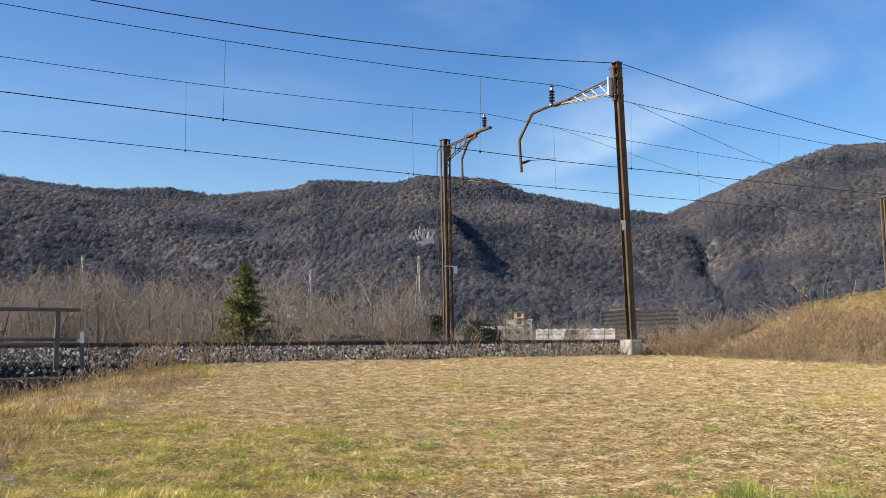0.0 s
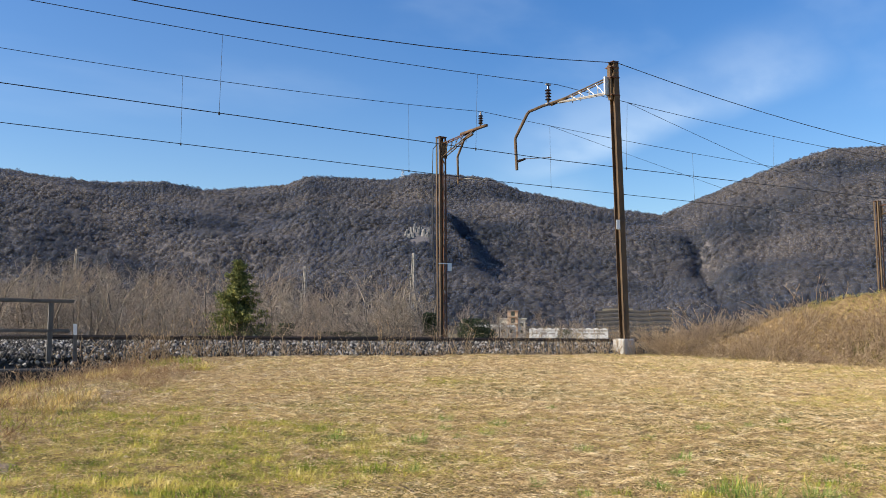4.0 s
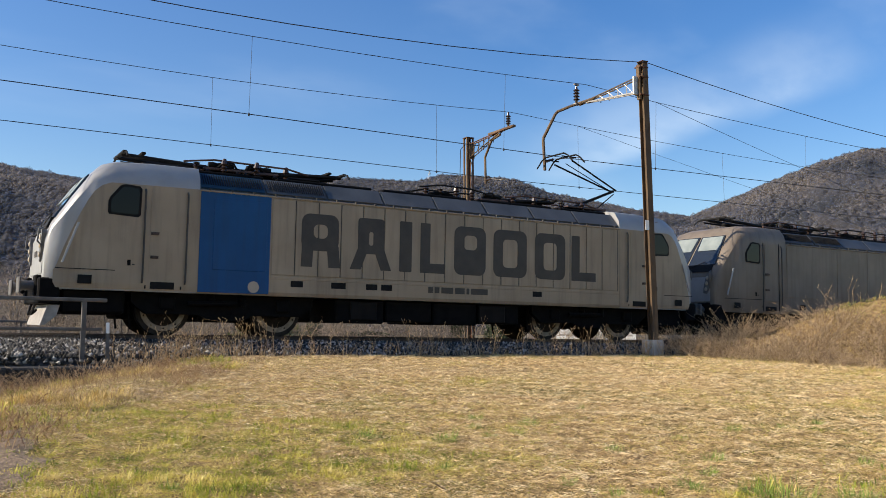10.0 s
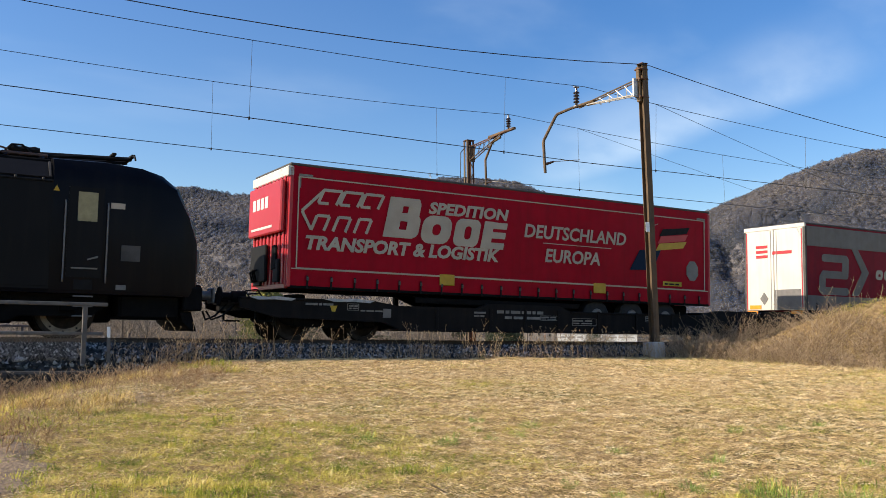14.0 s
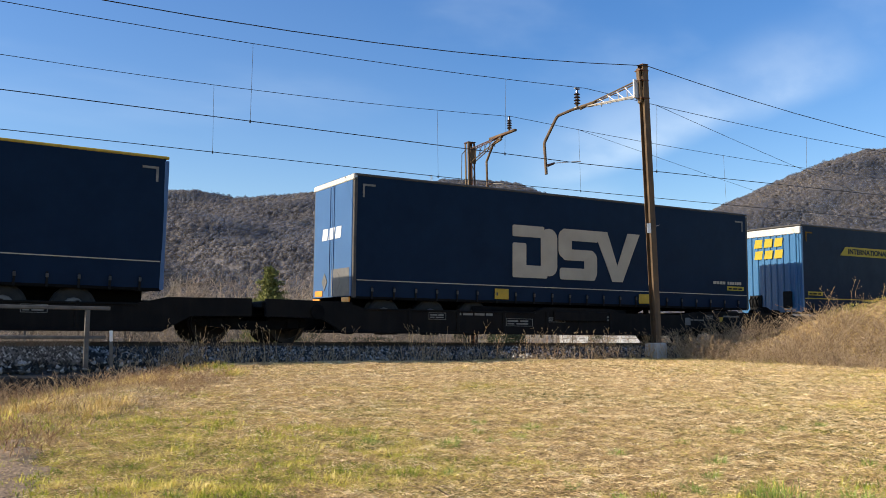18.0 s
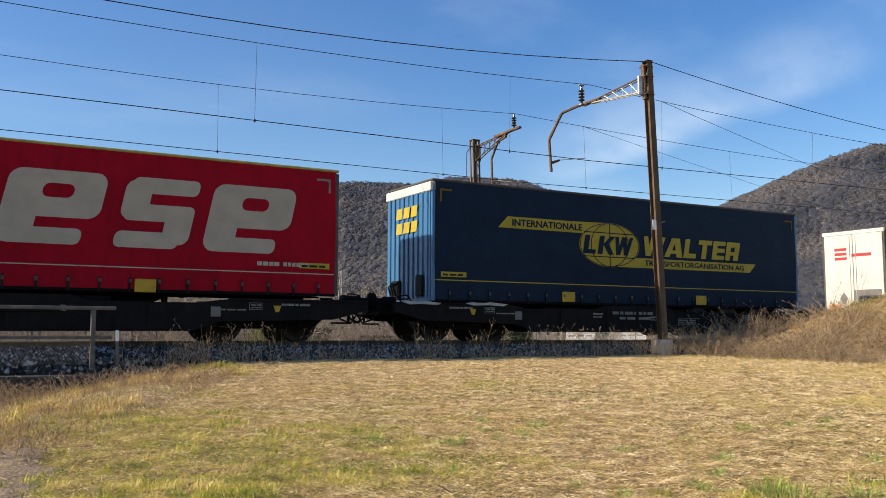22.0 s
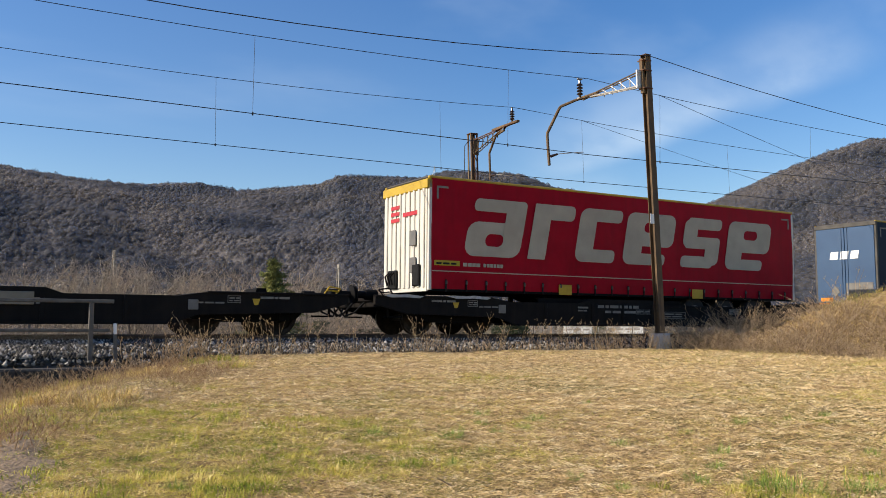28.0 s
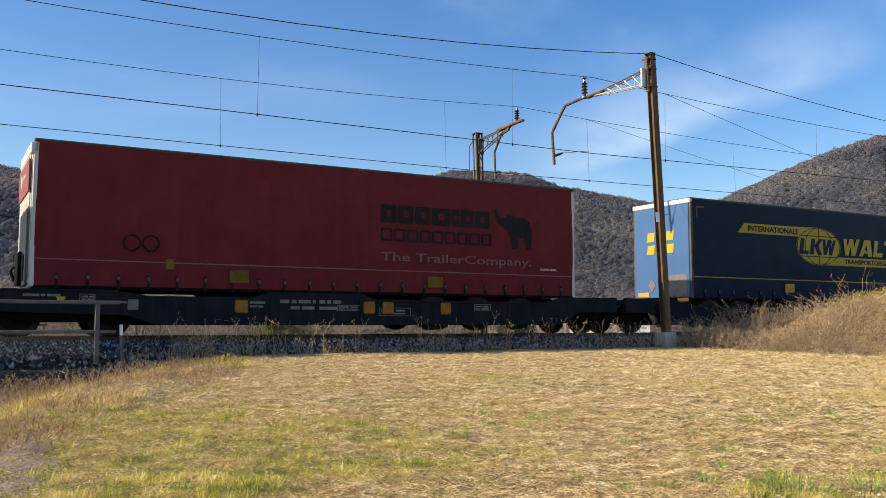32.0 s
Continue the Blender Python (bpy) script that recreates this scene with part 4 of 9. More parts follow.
def ran(t):
    """Metres that the train has run since 10 s."""
    q = t - 10.0
    return 13.579 * q - 0.07359 * q * q + 0.000262 * q ** 3


def when(d):
    """The time at which it has run d metres."""
    lo, hi = -5.0, 50.0
    for _ in range(40):
        mid = (lo + hi) / 2
        lo, hi = (mid, hi) if ran(mid) < d else (lo, mid)
    return lo


MOVERS, WHEELS = [], []


def vehicle(name, label, category, u, lift=0.0, pitch=0.0, mid=0.0, group=""):
    """A thing on the near track whose front stands at u metres at 10 s."""
    root = thing(name, label, category, group=group)
    root.matrix_world = rolling(u, lift, pitch, mid, 0.0)
    MOVERS.append((root, u, lift, pitch, mid))
    return root


def rolling(u, lift, pitch, mid, t):
    m = pose(u - ran(t), TRACK_Y, 0.024, CANT, 0, 0)
    return m @ Matrix.Translation((mid, 0, lift)) @ pose(0, 0, 0, 0, pitch, 0) @ Matrix.Translation((-mid, 0, 0))


def wheelset(root, u, x, r, loco=False):
    b = Build()
    b.tube([(0, -0.85, 0), (0, 0.85, 0)], 0.085, 8)
    for s in (-1, 1):
        prof = [(0.16, s * 0.66), (0.16, s * 0.82), (r * 0.55, s * 0.74), (r - 0.09, s * 0.72), (r - 0.09, s * 0.80), (r, s * 0.80), (r, s * 0.72), (r + 0.03, s * 0.70), (r + 0.03, s * 0.67), (r - 0.09, s * 0.67), (r * 0.5, s * 0.69)]
        b.lathe(prof, 24, (0, 0, 0), "y")
    w = part("wheelset", b, M_WHEEL, root, smooth=True)
    w.location = (x, 0, r)
    if loco:
        for s in (-1, 1):
            d = Build().lathe([(r * 0.66, s * 0.80 - 0.012), (r * 0.84, s * 0.80 - 0.012), (r * 0.84, s * 0.80 + 0.012), (r * 0.66, s * 0.80 + 0.012), (r * 0.66, s * 0.80 - 0.012)], 40, (0, 0, 0), "y")
            d.f, d.mi = d.f[:-2], d.mi[:-2]
            disc = part("brake_ring", d, M_DISC, w, "pale worn brake ring")
            h = Build()
            for k in range(10):
                a = math.tau * (k + 0.5) / 10
                h.tube([(r * 0.75 * math.cos(a), s * 0.80 - 0.018, r * 0.75 * math.sin(a)), (r * 0.75 * math.cos(a), s * 0.80 + 0.018, r * 0.75 * math.sin(a))], 0.022, 6)
            part("ring_bolts", h, M_DARK, w)
    WHEELS.append((w, u, x, r))
    return w


def panel(x0, x1, z0, z1, y=-1.5, t=0.012, c=0.004):
    """A thin plate on the side that faces -y."""
    return Build().box(x0, x1, y - t, y, z0, z1, c)


def both(fn):
    for s in (-1, 1):
        fn(s)


def lettering(words, size, root, mat, x, z, y, shear=0.0, bold=0.0, width=None, name="lettering"):
    cu = bpy.data.curves.new(name, "FONT")
    cu.body, cu.size, cu.shear, cu.offset, cu.extrude = words, size, shear, bold, 0.003
    cu.resolution_u = 3
    tmp = bpy.data.objects.new(name, cu)
    me = bpy.data.meshes.new_from_object(tmp)
    bpy.data.objects.remove(tmp)
    co = np.empty(len(me.vertices) * 3, np.float32)
    me.vertices.foreach_get("co", co)
    co = co.reshape(-1, 3)
    co[:, 0] -= co[:, 0].min()
    if width:
        co[:, 0] *= width / co[:, 0].max()
    out = np.stack([co[:, 0] + x, y - co[:, 2] - 0.003, co[:, 1] + z], -1)
    me.vertices.foreach_set("co", out.astype(np.float32).ravel())
    me.materials.append(mat)
    me.update()
    ob = new(name, me)
    ob.parent = root
    return ob


def bars(root, mat, x, z, y, widths, h=0.06, gap=0.03, name="marking"):
    """Unreadable marking: a row of plain bars."""
    b = Build()
    for w in widths:
        b.box(x, x + w, y - 0.004, y, z, z + h)
        x += w + gap
    return part(name, b, mat, root)


def blob(x0, x1, z0, z1, lean=0.0, slots=(), r=0.12, y=-1.28, hole=None):
    """A rounded slanting block with cut slots: (side, from, to) in fractions of its height; hole: (x0, x1, z0, z1) in fractions."""
    def ring(a0, a1, c0, c1, rr, n=5):
        o = []
        for cx, cz, s in ((a1 - rr, c1 - rr, 0), (a0 + rr, c1 - rr, 1), (a0 + rr, c0 + rr, 2), (a1 - rr, c0 + rr, 3)):
            for k in range(n):
                t = (s + k / (n - 1)) * math.pi / 2
                o.append((cx + rr * math.cos(t), cz + rr * math.sin(t)))
        return [(px + lean * (pz - z0), pz) for px, pz in o]
    b = Build()
    outer = ring(x0, x1, z0, z1, r)
    if hole:
        w, h = x1 - x0, z1 - z0
        inner = ring(x0 + hole[0] * w, x0 + hole[1] * w, z0 + hole[2] * h, z0 + hole[3] * h, min(r * 0.6, 0.45 * h * (hole[3] - hole[2]), 0.45 * w * (hole[1] - hole[0])))
        n = len(outer)
        vs = [(p[0], y, p[1]) for p in outer] + [(p[0], y, p[1]) for p in inner] + [(p[0], y - 0.004, p[1]) for p in outer] + [(p[0], y - 0.004, p[1]) for p in inner]
        fs = []
        for k in range(n):
            j = (k + 1) % n
            fs += [(2 * n + k, 2 * n + j, 3 * n + j, 3 * n + k), (k, j, 2 * n + j, 2 * n + k), (n + k, 3 * n + k, 3 * n + j, n + j)]
        b.add(vs, fs)
    else:
        b.prism(outer, y - 0.004, y, "y")
    return b


# -- trailers --
TL = 13.68
YS = -1.272


FACE = {}


def trailer(u, label, curtain, roof_mat, end_mat, end_kind, lift=0.0, pitch=0.0, top_mat=None, band=None, tags=(4.1, 9.6), tag_z=1.46, line_mat=None, frame_mat=None, line_z=1.52, tall=0.0, tag_mat=None, mark_mat=M_STENCIL):
    root = vehicle("curtain_trailer", label, "trailer", u, lift, pitch, TL / 2, "trailers on the train")
    FACE[root.name] = -0.024 if end_kind == "doors" else -0.058
    zb, zt = 1.11, 3.90 + tall
    for s in (-1, 1):
        b = Build()
        # tarpaulin with shallow folds between its straps
        nx, nz = 46, 8
        vs, fs = [], []
        for i in range(nx + 1):
            for k in range(nz + 1):
                x = 0.07 + (TL - 0.14) * i / nx
                z = zb + (zt + 0.04 - zb) * k / nz
                bulge = 0.012 * math.sin(math.pi * k / nz) + 0.006 * math.sin(i * 1.9 + 0.6 * k) * math.sin(math.pi * k / nz)
                vs.append((x, s * (1.262 + bulge), z))
        for i in range(nx):
            for k in range(nz):
                a = i * (nz + 1) + k
                fs.append((a, a + nz + 1, a + nz + 2, a + 1))
        b.add(vs, fs)
        part("side_tarpaulin", b, curtain, root, smooth=True)
        part("roof_rail", Build().box(0.0, TL, s * 1.275 if s < 0 else 1.19, -1.19 if s < 0 else 1.275, zt + 0.03, zt + 0.10, 0.02), roof_mat, root)
        for x in (0.0, TL - 0.09):
            part("corner_post", Build().box(x, x + 0.09, min(s * 1.275, s * 1.19), max(s * 1.275, s * 1.19), zb - 0.02, zt, 0.012), M_TRIM if end_kind == "doors" else end_mat, root)
        part("side_rail", Build().box(0.05, TL - 0.05, min(s * 1.27, s * 1.20), max(s * 1.27, s * 1.20), zb - 0.05, zb + 0.02, 0.01), M_UNDER, root)
    part("roof_sheet", Build().box(0.02, TL - 0.02, -1.2, 1.2, zt + 0.05, zt + 0.11, 0.02), M_TRIM, root)
    n = 22
    for k in range(n):
        x = 0.5 + (TL - 1.0) * k / (n - 1)
        strap = part("strap", Build().box(x - 0.022, x + 0.022, YS - 0.03, YS - 0.006, zb - 0.05, zb + 0.26, 0.004), M_DARK, root)
        part("buckle", Build().box(x - 0.03, x + 0.03, YS - 0.05, YS - 0.028, zb + 0.14, zb + 0.23, 0.008), M_TRIM, strap)
    part("lower_seam", Build().box(0.1, TL - 0.1, YS - 0.012, YS - 0.004, line_z - 0.012, line_z + 0.012), line_mat or M_LETTER, root)
    for x, d in ((0.22, 1), (TL - 0.22, -1)) if mark_mat else ():
        part("corner_mark", Build().box(min(x, x + 0.34 * d), max(x, x + 0.34 * d), YS - 0.012, YS - 0.004, zt - 0.20, zt - 0.15), mark_mat, root)
        part("corner_mark", Build().box(min(x, x + 0.05 * d), max(x, x + 0.05 * d), YS - 0.012, YS - 0.004, zt - 0.48, zt - 0.201), mark_mat, root)
    for x in tags:
        part("grapple_plate", Build().box(x - 0.22, x + 0.22, YS - 0.045, YS - 0.02, tag_z - 0.12 - 0.02, tag_z + 0.14, 0.02), tag_mat or M_TAG, root, "dirty brown grapple plate" if tag_mat else "yellow grapple plate")
    if band:
        for lo, hi, m in band:
            part("tarpaulin_band", Build().box(0.07, TL - 0.07, YS - 0.018, YS - 0.005, lo, hi, 0.003), m, root)
    if frame_mat:
        for x0, x1, z0, z1 in ((0.2, TL - 0.25, 3.66, 3.69), (0.2, TL - 0.25, 1.52, 1.55), (0.2, 0.23, 1.52, 3.69), (TL - 0.28, TL - 0.25, 1.52, 3.69)):
            part("printed_border", Build().box(x0, x1, YS - 0.021, YS - 0.017, z0, z1), frame_mat, root)
    # the end that leads
    if end_kind == "front":
        wall = part("front_wall", Build().box(-0.02, 0.05, -1.19, 1.19, zb - 0.05, zt - 0.1, 0.01), end_mat, root)
        for k in range(9):
            y = -1.05 + k * 0.2625
            part("wall_rib", Build().box(-0.055, -0.02, y - 0.05, y + 0.05, zb + 0.05, zt - 0.16, 0.018), end_mat, wall)
        part("wall_cap", Build().box(-0.06, 0.10, -1.275, 1.275, zt - 0.22, zt + 0.02, 0.02), top_mat or M_TWHITE, root)
        panel_box = part("connection_panel", Build().box(-0.10, -0.03, 0.35, 0.85, zb + 0.05, zb + 0.55, 0.02), M_DARK, root)
        for y in (0.45, 0.6, 0.75):
            part("air_coupling", Build().tube([(-0.09, y, zb + 0.5), (-0.22, y, zb + 0.38), (-0.15, y, zb + 0.15)], 0.025, 6), M_UNDER, panel_box)
        part("document_box", Build().box(-0.10, -0.03, -0.9, -0.55, zb + 0.1, zb + 0.65, 0.02), M_DARK, root)
    else:
        for s in (-1, 1):
            door = part("rear_door", Build().box(-0.02, 0.05, min(s * 1.19, s * 0.01), max(s * 1.19, s * 0.01), zb + 0.02, zt - 0.06, 0.012), end_mat, root)
            part("lock_bar", Build().tube([(-0.034, s * 0.12, zb + 0.05), (-0.034, s * 0.12, zt - 0.08)], 0.010, 6), end_mat, door)
            part("hazard_plate_holder", Build().prism([(s * 0.42 - 0.17, zb + 0.42), (s * 0.42, zb + 0.64), (s * 0.42 + 0.17, zb + 0.42), (s * 0.42, zb + 0.20)], -0.036, -0.022, "x"), M_HUB, door)
            if band:
                part("edge_strip", Build().box(-0.030, -0.021, min(s * 1.17, s * 1.13), max(s * 1.17, s * 1.13), zb + 0.04, zt - 0.1), M_TRED, door, "red reflective strip")
            part("tail_lamp", Build().box(-0.05, -0.01, min(s * 1.15, s * 0.7), max(s * 1.15, s * 0.7), zb - 0.12, zb + 0.0, 0.01), M_ORANGE, root, "orange and red tail lamp")
        part("kick_panel", Build().box(-0.029, -0.021, -1.10, -0.02, zb + 0.04, zb + 0.72, 0.003), M_HUB, root, "grey lower door panel")
        part("number_plate", Build().box(-0.034, -0.022, 0.55, 1.05, zb + 0.06, zb + 0.2, 0.003), M_ORANGE, root, "plain orange plate")
        part("door_header", Build().box(-0.03, 0.08, -1.275, 1.275, zt - 0.06, zt + 0.08, 0.015), top_mat or M_TWHITE, root)
        part("bumper_beam", Build().box(-0.04, 0.04, -1.2, 1.2, zb - 0.26, zb - 0.13, 0.01), M_UNDER, root)
    part("tail_wall", Build().box(TL - 0.05, TL + 0.02, -1.19, 1.19, zb, zt - 0.04, 0.01), end_mat, root)
    # chassis
    for s in (-1, 1):
        beam = ((0.2, zb - 0.03), (TL - 0.3, zb - 0.03), (TL - 0.3, zb - 0.30), (4.4, zb - 0.36), (3.7, zb - 0.07), (0.2, zb - 0.07))
        part("chassis_beam", Build().prism([(a if end_kind == "front" else TL - a, c) for a, c in beam], s * 0.5 - 0.06, s * 0.5 + 0.06), M_UNDER, root)
    for k in range(8):
        x = 1.0 + k * 1.6
        part("cross_bearer", Build().box(x - 0.04, x + 0.04, -1.2, 1.2, zb - 0.07, zb - 0.02, 0.008), M_UNDER, root)
    rear = 10.6 if end_kind == "front" else 2.2
    for k in range(3):
        x = rear - 1.31 + 1.31 * k
        for s in (-1, 1):
            t = Build().lathe([(0.16, 0.0), (0.40, 0.0), (0.46, 0.05), (0.46, 0.28), (0.40, 0.33), (0.16, 0.33)], 18, (x, s * 1.0 - 0.165, 0.66), "y")
            tyre = part("tyre", t, M_TYRE, root, smooth=True)
            part("hub", Build().lathe([(0.20, -0.01), (0.22, 0.02), (0.10, 0.05)], 12, (x, s * 1.18, 0.66), "y"), M_HUB, tyre)
        part("axle", Build().tube([(x, -0.95, 0.66), (x, 0.95, 0.66)], 0.07, 8), M_UNDER, root)
    leg = 3.9 if end_kind == "front" else TL - 3.9
    for s in (-1, 1):
        part("landing_leg", Build().box(leg - 0.06, leg + 0.06, s * 0.8 - 0.06, s * 0.8 + 0.06, zb - 0.48, zb - 0.06, 0.01), M_UNDER, root)
    part("side_guard", Build().box(3.4, 8.6, YS + 0.03, YS + 0.07, zb - 0.28, zb - 0.14, 0.01), M_UNDER, root)
    return root


def marks_code(root, x, z):
    bars(root, M_LETTER, x, z, YS - 0.02, (0.12, 0.12, 0.1, 0.12), 0.09, 0.02, "code_marking")
    bars(root, M_LETTER, x + 0.62, z, YS - 0.02, (0.08, 0.08, 0.08, 0.08, 0.08, 0.08), 0.09, 0.025, "code_marking")


LAYER = itertools.cycle([k * 0.0007 for k in range(1, 15)])


def shapes_slanted(root, z0=2.0, z1=3.52):
    """Six large rounded off-white shapes in a row."""
    lean, y = 0.2, YS - 0.014
    for k, (a, c) in enumerate(((1.0, 2.74), (3.0, 4.38), (4.58, 6.1), (6.30, 8.18), (8.56, 10.1), (10.42, 12.34))):
        h = z1 - z0
        def slab(xa, xb, fa, fb, r=0.13):
            part("printed_shape", blob(a + (c - a) * xa + lean * h * fa, a + (c - a) * xb + lean * h * fa, z0 + h * fa, z0 + h * fb, lean, r=r, y=y - next(LAYER)), M_LETTER, root)
        if k == 0:
            part("printed_shape", blob(a, c, z0, z0 + h * 0.60, lean, r=0.3, y=y, hole=(0.34, 0.66, 0.30, 0.66)), M_LETTER, root)
            slab(0.05, 1.0, 0.78, 1.0)
            slab(0.64, 1.0, 0.30, 0.99, 0.2)
        elif k == 1:
            slab(0.0, 0.42, 0.0, 1.0, 0.03)
            slab(0.34, 1.0, 0.72, 1.0, 0.14)
        elif k == 2:
            slab(0.0, 0.40, 0.0, 1.0, 0.26)
            slab(0.12, 0.93, 0.0, 0.24)
            slab(0.12, 1.0, 0.76, 1.0)
        elif k == 4:
            slab(0.0, 0.86, 0.0, 0.23)
            slab(0.05, 1.0, 0.38, 0.62)
            slab(0.08, 1.0, 0.77, 1.0)
            slab(0.62, 1.0, 0.06, 0.60, 0.2)
            slab(0.0, 0.36, 0.40, 0.96, 0.2)
        else:
            slab(0.0, 0.36, 0.0, 1.0, 0.26)
            slab(0.12, 0.86, 0.0, 0.22)
            part("printed_shape", blob(a + lean * h * 0.36, c + lean * h * 0.36, z0 + h * 0.36, z1, lean, r=0.24, y=y, hole=(0.36, 0.68, 0.42, 0.72)), M_LETTER, root)


def shapes_three(root, z0=1.86, z1=3.19, x=0.0):
    """Three broad printed shapes: a ring, a banded block and two slanting strokes."""
    mat, y, h = M_LETTER, YS - 0.014, z1 - z0
    def slab(xa, xb, fa, fb, r=0.1):
        part("printed_shape", blob(x + xa, x + xb, z0 + h * fa, z0 + h * fb, 0.0, r=r, y=y - next(LAYER)), mat, root)
    slab(4.57, 5.62, 0.78, 1.0, 0.05)
    slab(5.50, 6.06, 0.05, 0.97, 0.26)
    slab(4.57, 5.72, 0.0, 0.24, 0.05)
    slab(4.57, 5.02, 0.02, 0.66, 0.05)
    slab(6.14, 7.40, 0.0, 0.23, 0.08)
    slab(7.0, 7.46, 0.02, 0.58, 0.2)
    slab(6.25, 7.36, 0.38, 0.60, 0.1)
    slab(6.10, 6.56, 0.42, 0.98, 0.2)
    slab(6.22, 7.52, 0.77, 1.0, 0.08)
    for p in ([(7.36, 1.0), (7.84, 1.0), (8.22, 0.30), (8.02, 0.0)], [(8.60, 1.0), (9.06, 1.0), (8.40, 0.0), (8.02, 0.0)]):
        part("printed_shape", Build().prism([(x + a, z0 + h * c) for a, c in p], y - 0.004 - next(LAYER), y, "y"), mat, root)


def logo_globe(root, dz=0.0, mat=None):
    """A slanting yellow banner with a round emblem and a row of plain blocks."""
    mat = mat or M_YELLOW
    z = lambda v: v + dz
    def slab(p, back):
        part("banner", Build().prism([(a, z(c)) for a, c in p], YS - 0.018 - back, YS - 0.014, "y"), mat, root)
    slab([(1.98, 3.03), (4.9, 3.03), (5.2, 3.34), (2.28, 3.34)], 0.0)
    slab([(5.6, 2.13), (11.42, 2.15), (11.70, 2.42), (5.6, 2.42)], 0.001)
    slab([(4.4, 3.03), (5.3, 3.03), (5.76, 3.37), (4.4, 3.34)], 0.002)
    lettering("INTERNATIONALE", 0.25, root, M_NAVY, 2.42, z(3.10), YS - 0.022, 0, 0.006, 2.35)
    lettering("TRANSPORTORGANISATION AG", 0.22, root, M_NAVY, 7.05, z(2.21), YS - 0.022, 0, 0.004, 4.1)
    cx, cz, rx, rz = 5.76, z(2.74), 1.10, 0.63
    n = 28
    part("emblem_ground", Build().prism([(cx + rx * math.cos(math.tau * k / n), cz + rz * math.sin(math.tau * k / n)) for k in range(n)], YS - 0.022, YS - 0.014, "y"), mat, root)
    for ax in (rx * 0.97, rx * 0.62):
        ring = [(cx + ax * math.cos(math.tau * k / n), YS - 0.024, cz + rz * 0.97 * math.sin(math.tau * k / n)) for k in range(n + 1)]
        part("emblem_line", Build().tube(ring, 0.012, 4), M_LKBLUE, root)
    for q in (-0.34, 0.34):
        w = rx * math.sqrt(1 - (q / rz) ** 2)
        part("emblem_line", Build().box(cx - w, cx + w, YS - 0.026, YS - 0.022, cz + q - 0.014, cz + q + 0.014), M_LKBLUE, root)
    part("emblem_line", Build().box(cx - 0.014, cx + 0.014, YS - 0.027, YS - 0.022, cz - rz, cz + rz), M_LKBLUE, root)
    def slash(x0, x1, za, zb, w, m, y):
        part("printed_shape", Build().prism([(x0, za), (x0 + w, za), (x1 + w, zb), (x1, zb)], y - 0.005 - next(LAYER), y, "y"), m, root)
    lo, hi = cz - 0.27, cz + 0.25
    for p in ((-0.98, -0.88, lo, hi, 0.17), (-0.90, -0.88, lo, lo + 0.12, 0.36), (-0.46, -0.36, lo, hi, 0.17), (-0.28, 0.02, cz - 0.02, hi, 0.18), (-0.06, -0.26, lo, cz + 0.06, 0.19), (0.22, 0.20, lo, hi, 0.13), (0.24, 0.46, lo, hi, 0.12), (0.50, 0.48, lo, hi, 0.13), (0.52, 0.74, lo, hi, 0.12)):
        slash(cx + p[0], cx + p[1], p[2], p[3], p[4], M_LKBLUE, YS - 0.026)
    x = 6.95
    for k, w in enumerate((0.86, 0.66, 0.5, 0.56, 0.52, 0.58)):
        z0, z1 = z(2.50), z(3.07)
        def bar(xa, xb, fa, fb):
            part("printed_shape", blob(x + w * xa + 0.2 * 0.57 * fa, x + w * xb + 0.2 * 0.57 * fa, z0 + (z1 - z0) * fa, z0 + (z1 - z0) * fb, 0.2, r=0.02, y=YS - 0.018 - next(LAYER)), mat, root)
        if k == 0:
            for xa, xb in ((0.16, 0.10), (0.18, 0.46), (0.56, 0.50), (0.58, 0.90)):
                slash(x + w * xa, x + w * xb, z0, z1, w * 0.19, mat, YS - 0.018)
        elif k == 1:
            slash(x - 0.04, x + w * 0.42, z0, z1, w * 0.30, mat, YS - 0.018)
            slash(x + w * 0.68, x + w * 0.56, z0, z1, w * 0.34, mat, YS - 0.018)
            bar(0.3, 0.8, 0.18, 0.36)
        elif k == 5:
            bar(0, 0.34, 0, 1)
            bar(0.6, 0.96, 0, 0.45)
            bar(0.66, 1.0, 0.45, 0.98)
            bar(0.2, 0.95, 0.72, 1)
            bar(0.2, 0.9, 0.28, 0.46)
        elif k == 2:
            bar(0, 0.38, 0, 1)
            bar(0, 1, 0, 0.25)
        elif k == 3:
            bar(0.32, 0.66, 0, 1)
            bar(0, 1, 0.76, 1)
        else:
            bar(0, 0.36, 0, 1)
            for q in (0.0, 0.39, 0.77):
                bar(0, 1, q, q + 0.23)
        x += w + 0.055


